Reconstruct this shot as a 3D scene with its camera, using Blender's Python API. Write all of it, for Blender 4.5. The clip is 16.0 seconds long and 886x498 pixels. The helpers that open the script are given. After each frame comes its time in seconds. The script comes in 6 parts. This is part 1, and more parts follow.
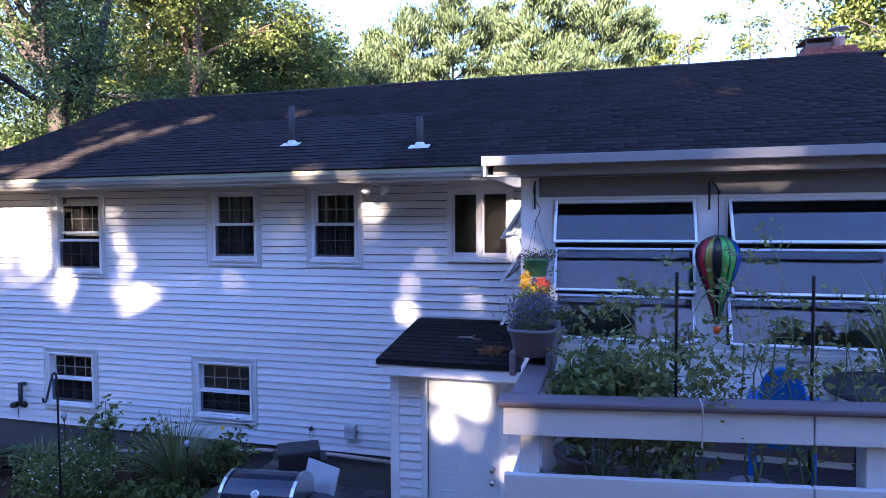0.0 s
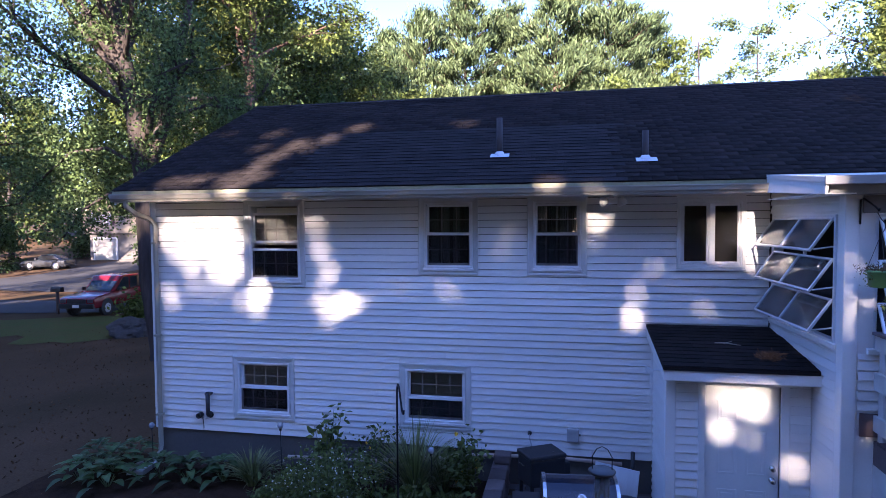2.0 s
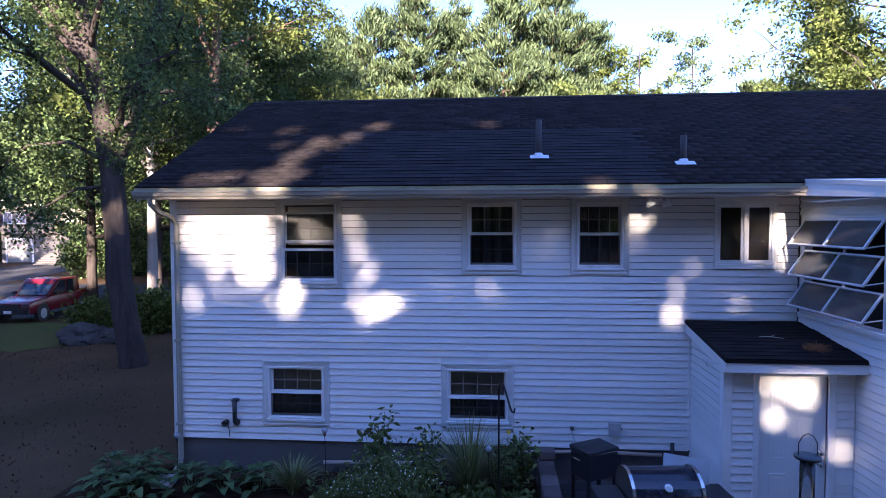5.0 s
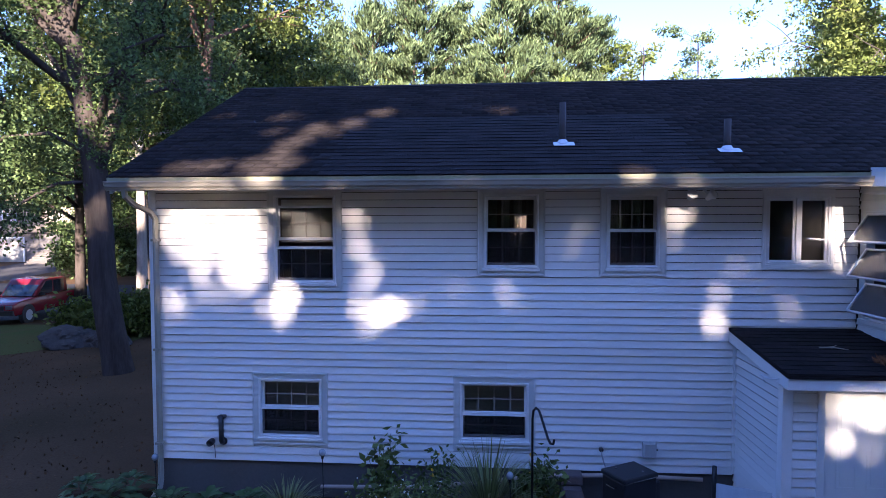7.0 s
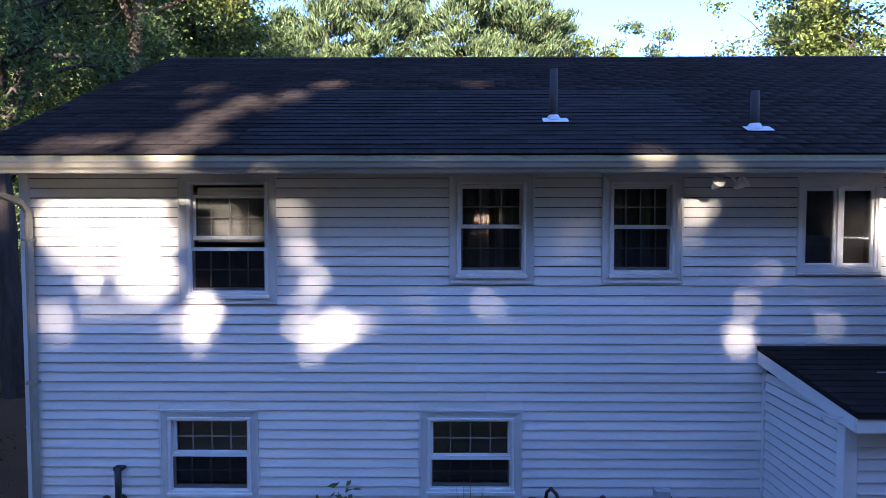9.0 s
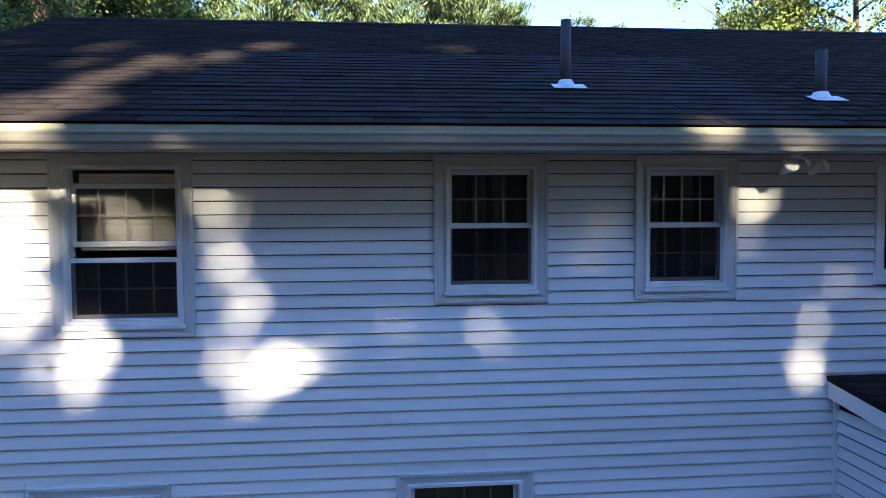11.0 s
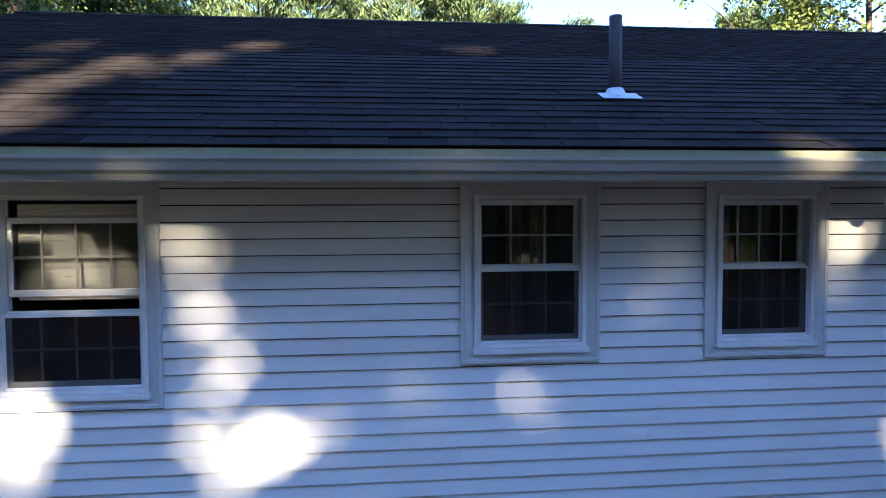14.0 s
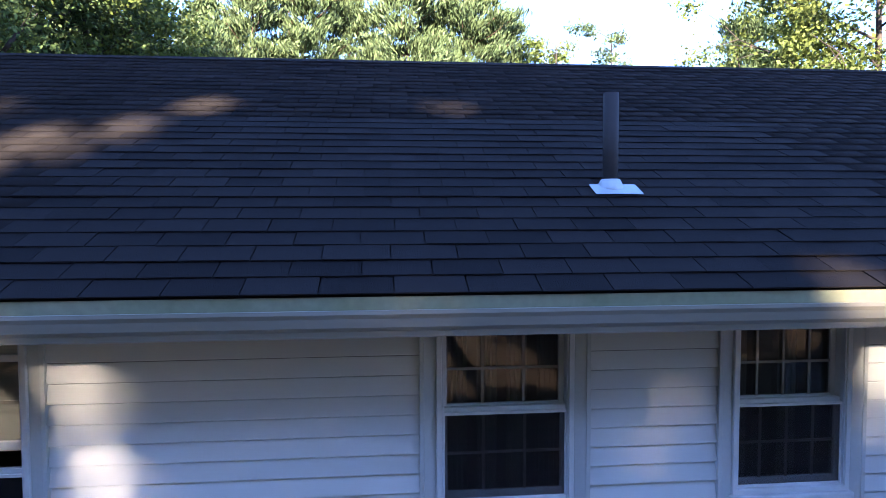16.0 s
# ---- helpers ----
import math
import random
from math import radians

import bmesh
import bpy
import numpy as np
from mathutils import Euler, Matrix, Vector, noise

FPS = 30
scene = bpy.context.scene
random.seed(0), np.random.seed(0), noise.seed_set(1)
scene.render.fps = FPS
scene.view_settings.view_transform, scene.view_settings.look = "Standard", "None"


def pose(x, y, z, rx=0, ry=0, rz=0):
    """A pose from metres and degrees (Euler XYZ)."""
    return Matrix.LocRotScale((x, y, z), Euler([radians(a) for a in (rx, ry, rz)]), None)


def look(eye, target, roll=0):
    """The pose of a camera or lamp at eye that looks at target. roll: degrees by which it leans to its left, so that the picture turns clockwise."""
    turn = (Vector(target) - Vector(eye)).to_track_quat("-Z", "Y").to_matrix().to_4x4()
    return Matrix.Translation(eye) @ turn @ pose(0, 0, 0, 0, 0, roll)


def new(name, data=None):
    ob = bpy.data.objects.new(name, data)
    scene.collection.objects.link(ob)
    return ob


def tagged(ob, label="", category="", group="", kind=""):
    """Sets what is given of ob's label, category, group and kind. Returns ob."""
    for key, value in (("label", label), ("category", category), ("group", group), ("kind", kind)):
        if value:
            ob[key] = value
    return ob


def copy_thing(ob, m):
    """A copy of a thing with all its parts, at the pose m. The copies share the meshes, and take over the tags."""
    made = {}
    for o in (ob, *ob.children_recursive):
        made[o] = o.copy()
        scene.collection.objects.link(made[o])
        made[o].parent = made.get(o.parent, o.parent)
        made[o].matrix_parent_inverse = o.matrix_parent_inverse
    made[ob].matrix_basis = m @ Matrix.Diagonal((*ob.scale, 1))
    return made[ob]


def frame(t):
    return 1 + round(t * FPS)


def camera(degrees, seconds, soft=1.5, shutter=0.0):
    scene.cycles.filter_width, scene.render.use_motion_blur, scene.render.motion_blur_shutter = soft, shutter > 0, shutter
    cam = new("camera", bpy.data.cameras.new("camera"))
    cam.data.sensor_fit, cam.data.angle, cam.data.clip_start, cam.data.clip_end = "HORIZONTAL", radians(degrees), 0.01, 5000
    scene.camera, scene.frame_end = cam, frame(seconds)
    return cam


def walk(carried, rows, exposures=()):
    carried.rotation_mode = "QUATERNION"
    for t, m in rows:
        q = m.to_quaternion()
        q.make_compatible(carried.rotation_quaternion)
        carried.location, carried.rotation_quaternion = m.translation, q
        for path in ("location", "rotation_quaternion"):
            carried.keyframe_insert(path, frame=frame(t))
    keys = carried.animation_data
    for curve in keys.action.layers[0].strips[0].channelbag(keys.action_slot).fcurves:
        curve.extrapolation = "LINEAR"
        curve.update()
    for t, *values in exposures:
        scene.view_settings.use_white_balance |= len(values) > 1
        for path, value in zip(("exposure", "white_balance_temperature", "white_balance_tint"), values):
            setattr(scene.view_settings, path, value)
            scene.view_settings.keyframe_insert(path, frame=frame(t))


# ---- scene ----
cam = camera(72.0, 16.0, soft=0.85)
PATH = [
    (0, (0.108, 0.827, 3.567), (-0.410, 2.757, 3.479), -0.30),
    (0.5, (-0.582, 0.604, 3.617), (-1.074, 2.541, 3.529), -0.36),
    (1, (-1.388, 0.338, 3.667), (-1.856, 2.281, 3.580), -0.43),
    (1.5, (-2.338, 0.026, 3.718), (-2.772, 1.976, 3.629), -0.35),
    (2, (-3.326, -0.234, 3.742), (-3.732, 1.722, 3.650), -0.40),
    (2.5, (-4.366, -0.461, 3.742), (-4.735, 1.503, 3.651), -0.29),
    (3, (-5.049, -0.570, 3.741), (-5.319, 1.409, 3.650), -0.21),
    (3.5, (-5.117, -0.606, 3.729), (-5.307, 1.383, 3.641), -0.09),
    (4, (-4.996, -0.642, 3.734), (-5.165, 1.349, 3.645), -0.18),
    (6.5, (-5.221, 0.188, 3.695), (-5.386, 2.179, 3.605), -0.09),
    (7, (-5.319, 0.496, 3.664), (-5.477, 2.488, 3.574), -0.09),
    (7.5, (-5.372, 0.840, 3.654), (-5.531, 2.832, 3.563), -0.09),
    (8, (-5.445, 1.277, 3.641), (-5.604, 3.269, 3.548), -0.03),
    (8.5, (-5.500, 1.742, 3.627), (-5.576, 3.738, 3.535), -0.00),
    (9, (-5.512, 2.164, 3.606), (-5.530, 4.161, 3.515), -0.01),
    (9.5, (-5.492, 2.580, 3.605), (-5.422, 4.576, 3.512), -0.07),
    (12, (-6.083, 4.500, 3.561), (-5.908, 6.490, 3.471), -0.30),
    (12.5, (-6.127, 4.722, 3.546), (-5.938, 6.711, 3.458), -0.22),
    (13, (-6.087, 4.790, 3.551), (-5.894, 6.779, 3.460), -0.26),
    (13.5, (-6.019, 4.784, 3.660), (-5.829, 6.773, 3.569), -0.31),
    (14, (-5.964, 4.749, 3.851), (-5.781, 6.738, 3.759), -0.32),
    (14.5, (-5.940, 4.762, 3.977), (-5.757, 6.752, 3.881), -0.37),
    (15, (-5.879, 4.888, 4.124), (-5.703, 6.878, 4.032), -0.28),
    (15.5, (-5.792, 5.122, 4.337), (-5.615, 7.112, 4.243), -0.29),
    (16, (-5.663, 5.447, 4.536), (-5.484, 7.436, 4.441), -0.19),
]
walk(cam, [(t, look(eye, target, roll)) for t, eye, target, roll in PATH], [(0.0, 3.68, 5120, 43), (1.0, 3.47, 5100, 45), (2.5, 3.05, 5080, 44), (7.0, 3.03, 5020, 41), (9.5, 2.95, 5050, 33), (12.5, 3.13, 5200, 20), (14.0, 3.2, 5200, 25), (16.0, 3.38, 5130, 32)])

# ---------------------------------------------------------------- world and sun
SUN = Vector((0.03, 0.90, -0.33)).normalized()      # the way the sunlight travels
world = bpy.data.worlds.new("world")
scene.world = world
world.use_nodes = True
wn = world.node_tree
wn.nodes.clear()
sky = wn.nodes.new("ShaderNodeTexSky")
sky.sky_type = "NISHITA"
sky.sun_disc = False
sky.sun_elevation = math.asin(-SUN.z)
sky.sun_rotation = math.atan2(-SUN.x, -SUN.y)
sky.air_density, sky.dust_density, sky.ozone_density = 1.2, 0.7, 4.0
bg = wn.nodes.new("ShaderNodeBackground")
bg.inputs["Strength"].default_value = 0.07
wo = wn.nodes.new("ShaderNodeOutputWorld")
wn.links.new(sky.outputs[0], bg.inputs[0])
wn.links.new(bg.outputs[0], wo.inputs[0])
sun_data = bpy.data.lights.new("sun", "SUN")
sun_data.energy, sun_data.angle, sun_data.color = 5.0, radians(0.72), (1.0, 0.80, 0.42)
sun = new("sun", sun_data)
sun.matrix_world = Matrix.Translation((0, -20, 30)) @ SUN.to_track_quat("-Z", "Y").to_matrix().to_4x4()


# ---------------------------------------------------------------- materials
def mat(name, base, rough=0.6, metal=0.0, var=0.12, fine=40.0, coarse=1.5, bump=0.1, spec=0.5, hue=None, per=None, stretch=None, spread=0.25, leaf=0.0):
    """A surface with two scales of variation; hue: a second colour for stains; per: 'object' or 'island' random shade."""
    m = bpy.data.materials.new(name)
    m.use_nodes = True
    nt = m.node_tree
    N, L = nt.nodes.new, nt.links.new
    b = nt.nodes["Principled BSDF"]
    b.inputs["Roughness"].default_value, b.inputs["Metallic"].default_value = rough, metal
    b.inputs["Specular IOR Level"].default_value = spec
    co = N("ShaderNodeTexCoord")
    src = co.outputs["Object"]
    if stretch:
        mp = N("ShaderNodeMapping")
        mp.inputs["Scale"].default_value = stretch
        L(src, mp.inputs[0])
        src = mp.outputs[0]
    n1, n2 = N("ShaderNodeTexNoise"), N("ShaderNodeTexNoise")
    for n, s in ((n1, coarse), (n2, fine)):
        n.inputs["Scale"].default_value, n.inputs["Detail"].default_value = s, 5
        L(src, n.inputs["Vector"])
    mixc = N("ShaderNodeMix")
    mixc.data_type = "RGBA"
    second = hue or tuple(c * (1 - 2 * var) for c in base)
    mixc.inputs[6].default_value, mixc.inputs[7].default_value = (*base, 1), (*second, 1)
    ramp = N("ShaderNodeValToRGB")
    ramp.color_ramp.elements[0].position, ramp.color_ramp.elements[1].position = 0.5 - spread, 0.5 + spread
    L(n1.outputs["Fac"], ramp.inputs[0])
    L(ramp.outputs[0], mixc.inputs[0])
    val = N("ShaderNodeMath")
    val.operation = "MULTIPLY_ADD"
    val.inputs[1].default_value, val.inputs[2].default_value = 2 * var, 1 - var
    L(n2.outputs["Fac"], val.inputs[0])
    last = val.outputs[0]
    if per:
        if per == "object":
            r = N("ShaderNodeObjectInfo").outputs["Random"]
        else:
            r = N("ShaderNodeNewGeometry").outputs["Random Per Island"]
        v2 = N("ShaderNodeMath")
        v2.operation = "MULTIPLY_ADD"
        v2.inputs[1].default_value, v2.inputs[2].default_value = 4 * var, 1 - 2 * var
        L(r, v2.inputs[0])
        v3 = N("ShaderNodeMath")
        v3.operation = "MULTIPLY"
        L(last, v3.inputs[0]); L(v2.outputs[0], v3.inputs[1])
        last = v3.outputs[0]
    hsv = N("ShaderNodeHueSaturation")
    L(last, hsv.inputs["Value"])
    L(mixc.outputs[2], hsv.inputs["Color"])
    L(hsv.outputs[0], b.inputs["Base Color"])
    if bump:
        bp = N("ShaderNodeBump")
        bp.inputs["Strength"].default_value, bp.inputs["Distance"].default_value = bump, 0.01
        L(n2.outputs["Fac"], bp.inputs["Height"])
        L(bp.outputs[0], b.inputs["Normal"])
    if leaf:
        tr = N("ShaderNodeBsdfTranslucent")
        L(hsv.outputs[0], tr.inputs["Color"])
        mx = N("ShaderNodeMixShader")
        mx.inputs[0].default_value = leaf
        L(b.outputs[0], mx.inputs[1]); L(tr.outputs[0], mx.inputs[2])
        L(mx.outputs[0], nt.nodes["Material Output"].inputs[0])
    return m


def glass_mat(name, tint=(0.9, 0.93, 0.95), rough=0.0, clear=0.9, dust=0.0):
    m = bpy.data.materials.new(name)
    m.use_nodes = True
    nt = m.node_tree
    nt.nodes.remove(nt.nodes["Principled BSDF"])
    N, L = nt.nodes.new, nt.links.new
    t, g, mx, fr = N("ShaderNodeBsdfTransparent"), N("ShaderNodeBsdfGlossy"), N("ShaderNodeMixShader"), N("ShaderNodeFresnel")
    t.inputs[0].default_value = (*(c * clear for c in tint), 1)
    g.inputs["Roughness"].default_value = rough
    fr.inputs[0].default_value = 1.45
    L(fr.outputs[0], mx.inputs[0]); L(t.outputs[0], mx.inputs[1]); L(g.outputs[0], mx.inputs[2])
    last = mx
    if dust:
        d, last = N("ShaderNodeBsdfDiffuse"), N("ShaderNodeMixShader")
        d.inputs[0].default_value, last.inputs[0].default_value = (0.6, 0.57, 0.52, 1), dust
        L(mx.outputs[0], last.inputs[1]); L(d.outputs[0], last.inputs[2])
    L(last.outputs[0], nt.nodes["Material Output"].inputs[0])
    return m


M_SIDING = mat("vinyl_siding", (0.73, 0.73, 0.72), 0.45, var=0.03, fine=60, coarse=0.8, bump=0.05, hue=(0.65, 0.65, 0.62), per="object", stretch=(0.3, 1, 3))
M_TRIM = mat("white_trim", (0.78, 0.79, 0.78), 0.4, var=0.04, fine=50, coarse=2, bump=0.04, hue=(0.66, 0.66, 0.62))
M_VINYL = mat("window_vinyl", (0.76, 0.77, 0.77), 0.3, var=0.04, fine=70, coarse=5, bump=0.02, hue=(0.62, 0.62, 0.6))
# near-black backing; through the laps it paints the shadow line under each board
M_SHEATH = mat("sheathing_shadow_line", (0.04, 0.04, 0.042), 0.8)
M_SHINGLE = mat("asphalt_shingle", (0.0180, 0.0153, 0.0151), 0.92, var=0.12, fine=260, coarse=1.2, bump=0.7, hue=(0.0275, 0.0228, 0.0212), per="object", spec=0.1)
M_SHINGLES = mat("asphalt_shingles_far", (0.0180, 0.0153, 0.0151), 0.92, var=0.12, fine=260, coarse=1.2, bump=0.7, hue=(0.0275, 0.0228, 0.0212), per="island", spec=0.1)
M_GUTTER = mat("gutter_aluminium", (0.34, 0.32, 0.27), 0.35, var=0.06, fine=30, coarse=2.5, bump=0.03, hue=(0.27, 0.25, 0.19), stretch=(0.4, 1, 2))
M_GUTTER_IN = mat("gutter_inside_algae", (0.20, 0.22, 0.11), 0.7, var=0.2, fine=30, coarse=3, hue=(0.36, 0.34, 0.22))
M_CONCRETE = mat("foundation_concrete", (0.10, 0.092, 0.085), 0.9, var=0.15, fine=25, coarse=1.3, bump=0.3, hue=(0.085, 0.078, 0.07))
M_GLASS = glass_mat("window_glass", clear=0.74, dust=0.025)
M_MESH = glass_mat("fly_screen_mesh", tint=(1, 1, 1), rough=0.5, clear=0.85, dust=0.0)
nt = M_MESH.node_tree
weave, blend, cloth = nt.nodes.new("ShaderNodeBsdfDiffuse"), nt.nodes.new("ShaderNodeMixShader"), nt.nodes["Material Output"]
weave.inputs[0].default_value, blend.inputs[0].default_value = (0.040, 0.034, 0.034, 1), 0.28
nt.links.new([n for n in nt.nodes if n.type == "BSDF_TRANSPARENT"][0].outputs[0], blend.inputs[1])
nt.links.new(weave.outputs[0], blend.inputs[2])
nt.links.new(blend.outputs[0], cloth.inputs[0])
M_CASING = mat("weathered_window_casing", (0.60, 0.62, 0.61), 0.42, var=0.06, fine=45, coarse=1.6, bump=0.05, hue=(0.50, 0.51, 0.49))
M_GRILLE = mat("cream_grille_bars", (0.26, 0.24, 0.21), 0.5, var=0.05)
M_GLASS2 = glass_mat("sunroom_glass", clear=0.92)
M_GLASS3 = glass_mat("dusty_glass", clear=0.92, dust=0.06)
M_ROOM = mat("room_plaster", (0.36, 0.31, 0.28), 0.9, var=0.1)
M_BLIND = mat("blind_slats", (0.80, 0.77, 0.68), 0.6, var=0.06, per="island")
M_CURTAIN = mat("curtain_cloth", (0.74, 0.70, 0.62), 0.9, var=0.2, fine=20, coarse=4, per="object")
M_BLACK = mat("black_plastic", (0.02, 0.02, 0.022), 0.45, var=0.2, bump=0.05)
M_IRON = mat("black_iron", (0.018, 0.018, 0.02), 0.5, metal=0.6, var=0.2)
M_PIPE = mat("vent_pipe_dark", (0.05, 0.04, 0.038), 0.7, var=0.2, fine=20)
M_LEAD = mat("flashing_aluminium", (0.62, 0.64, 0.66), 0.45, metal=0.35, var=0.08)
M_BRICK = mat("chimney_brick", (0.26, 0.085, 0.055), 0.9, var=0.12, fine=60, bump=0.4, per="object", hue=(0.19, 0.07, 0.05))
M_MORTAR = mat("mortar", (0.33, 0.31, 0.28), 0.95, var=0.1)
M_CLAY = mat("flue_clay", (0.38, 0.24, 0.17), 0.85)
M_RUST = mat("chimney_cap_metal", (0.16, 0.11, 0.09), 0.7, metal=0.3, var=0.2)
M_DOOR = mat("painted_steel_door", (0.72, 0.74, 0.72), 0.38, var=0.03, fine=40, coarse=2, bump=0.03)
M_CHROME = mat("satin_nickel", (0.6, 0.58, 0.54), 0.25, metal=1.0, var=0.05)
M_ALU = mat("mill_aluminium", (0.72, 0.74, 0.76), 0.32, metal=0.25, var=0.06)
# near-black, the unlit room's dimness put into its floor, wall and ceiling colour
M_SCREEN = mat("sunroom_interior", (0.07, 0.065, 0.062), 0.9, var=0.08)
# off-white darkened and warmed, eave shade put into the soffit's colour
M_SOFFIT = mat("soffit_shade_tone", (0.50, 0.46, 0.38), 0.6, var=0.06, fine=40, coarse=1.5)
# white greyed, the shade on the recessed fascia put into its colour
M_FASCIA = mat("white_fascia_shade_tone", (0.25, 0.25, 0.25), 0.5, var=0.07, fine=30, coarse=1.2, stretch=(0.3, 2, 2))
# grey for header strip and soffit, deep eave shade put into the colour
M_HEADER = mat("header_shade_grey", (0.17, 0.165, 0.16), 0.7, var=0.1, fine=30, coarse=1.5, stretch=(0.3, 2, 2))
M_COMPOSITE = mat("composite_rail_cap", (0.115, 0.082, 0.082), 0.6, var=0.12, fine=40, coarse=2, bump=0.15, stretch=(0.3, 6, 6))
M_DECK = mat("composite_deck_board", (0.055, 0.042, 0.047), 0.65, var=0.1, per="object", stretch=(0.4, 4, 4))
M_RAIL = mat("painted_rail_board", (0.54, 0.54, 0.52), 0.55, var=0.06, fine=25, coarse=1.5, bump=0.08, hue=(0.44, 0.42, 0.39), stretch=(0.4, 3, 3))


# ---------------------------------------------------------------- building helpers
def box(bm, x0, x1, y0, y1, z0, z1, m=None):
    vs = [bm.verts.new(p) for p in ((x0, y0, z0), (x1, y0, z0), (x1, y1, z0), (x0, y1, z0), (x0, y0, z1), (x1, y0, z1), (x1, y1, z1), (x0, y1, z1))]
    if m is not None:
        for v in vs:
            v.co = m @ v.co
    return [bm.faces.new([vs[i] for i in f]) for f in ((3, 2, 1, 0), (4, 5, 6, 7), (0, 1, 5, 4), (1, 2, 6, 5), (2, 3, 7, 6), (3, 0, 4, 7))]


def boxes(*spans):
    bm = bmesh.new()
    for s in spans:
        box(bm, *s)
    return bm


def soft(bm, w=0.004, seg=1):
    bmesh.ops.bevel(bm, geom=bm.edges[:], offset=w, segments=seg, affect="EDGES", profile=0.5, clamp_overlap=True)
    return bm


def prism(profile, x0, x1, axis="x"):
    """A closed profile of (a, b) points drawn out along an axis: (y, z) along x, (x, z) along y, (x, y) along z."""
    bm = bmesh.new()
    put = {"x": lambda s, a, b: (s, a, b), "y": lambda s, a, b: (a, s, b), "z": lambda s, a, b: (a, b, s)}[axis]
    e0 = [bm.verts.new(put(x0, a, b)) for a, b in profile]
    e1 = [bm.verts.new(put(x1, a, b)) for a, b in profile]
    n = len(profile)
    for i in range(n):
        bm.faces.new((e0[i], e0[(i + 1) % n], e1[(i + 1) % n], e1[i]))
    bm.faces.new(e0[::-1]); bm.faces.new(e1)
    bmesh.ops.recalc_face_normals(bm, faces=bm.faces[:])
    return bm


def tube(bm, pts, radii, sides=8, cap=True):
    """A tapered tube along points."""
    rings = []
    for i, p in enumerate(pts):
        p = Vector(p)
        a = Vector(pts[max(i - 1, 0)]); b = Vector(pts[min(i + 1, len(pts) - 1)])
        d = (b - a).normalized()
        u = d.orthogonal().normalized() if i == 0 else (u - d * u.dot(d)).normalized()
        w = d.cross(u)
        r = radii[i] if hasattr(radii, "__len__") else radii
        rings.append([bm.verts.new(p + (u * math.cos(k * 2 * math.pi / sides) + w * math.sin(k * 2 * math.pi / sides)) * r) for k in range(sides)])
    for r0, r1 in zip(rings, rings[1:]):
        for k in range(sides):
            bm.faces.new((r0[k], r0[(k + 1) % sides], r1[(k + 1) % sides], r1[k]))
    if cap:
        bm.faces.new(rings[0][::-1]); bm.faces.new(rings[-1])
    return bm


def lathe(profile, sides=20, m=None):
    """A turned shape from (radius, height) points about z."""
    bm = bmesh.new()
    rings = [[bm.verts.new((r * math.cos(k * 2 * math.pi / sides), r * math.sin(k * 2 * math.pi / sides), z)) for k in range(sides)] for r, z in profile]
    for r0, r1 in zip(rings, rings[1:]):
        for k in range(sides):
            bm.faces.new((r0[k], r0[(k + 1) % sides], r1[(k + 1) % sides], r1[k]))
    bm.faces.new(rings[0][::-1]); bm.faces.new(rings[-1])
    if m is not None:
        bm.transform(m)
    return bm


def smooth(ob):
    for f in ob.data.polygons:
        f.use_smooth = True
    return ob


def part(name, bm, material, parent=None, label="", at=None):
    me = bpy.data.meshes.new(name)
    bm.to_mesh(me); bm.free()
    me.materials.append(material)
    ob = new(name, me)
    if at is not None:
        ob.matrix_basis = at
    if parent:
        ob.parent = parent
    if label:
        tagged(ob, label)
    return ob


def thing(name, label, category, at=None, group="", kind=""):
    ob = tagged(new(name), label, category, group, kind)
    ob.empty_display_size = 0.1
    if at is not None:
        ob.matrix_basis = at
    return ob


def raw(name, verts, faces, material, parent=None, label=""):
    """One mesh out of numpy arrays: verts (n, 3), faces (m, 4)."""
    me = bpy.data.meshes.new(name)
    verts, faces = np.asarray(verts, np.float32), np.asarray(faces, np.int32)
    me.vertices.add(len(verts)); me.vertices.foreach_set("co", verts.ravel())
    me.loops.add(faces.size); me.loops.foreach_set("vertex_index", faces.ravel())
    me.polygons.add(len(faces)); me.polygons.foreach_set("loop_start", np.arange(0, faces.size, faces.shape[1], dtype=np.int32))
    me.update(calc_edges=True)
    me.materials.append(material)
    ob = new(name, me)
    if parent:
        ob.parent = parent
    if label:
        tagged(ob, label)
    return ob


# ---------------------------------------------------------------- house: plan
W = 8.53                    # face of the rear wall
COURSE = 0.1020             # siding exposure
BASE = 0.386               # bottom of the siding
EAVE_Y, EAVE_Z, RIDGE_Y, RIDGE_Z = 7.93, 4.222, 12.43, 6.30
SLOPE = (RIDGE_Z - EAVE_Z) / (RIDGE_Y - EAVE_Y)
HX0, HX1 = -10.0, 4.1       # ends of the house
# window openings: outer casing x0, x1, z0, z1
WIN = {"w1": (-8.33, -7.31, 2.74, 4.10), "w2": (-5.51, -4.62, 2.955, 4.10), "w3": (-3.92, -3.08, 2.96, 4.095),
       "w4": (-1.90, -1.03, 3.07, 4.02), "w5": (-8.575, -7.525, 0.625, 1.615), "w6": (-5.82, -4.735, 0.65, 1.617)}

house = thing("house", "white vinyl-sided two-storey house with a dark shingle roof", "house")


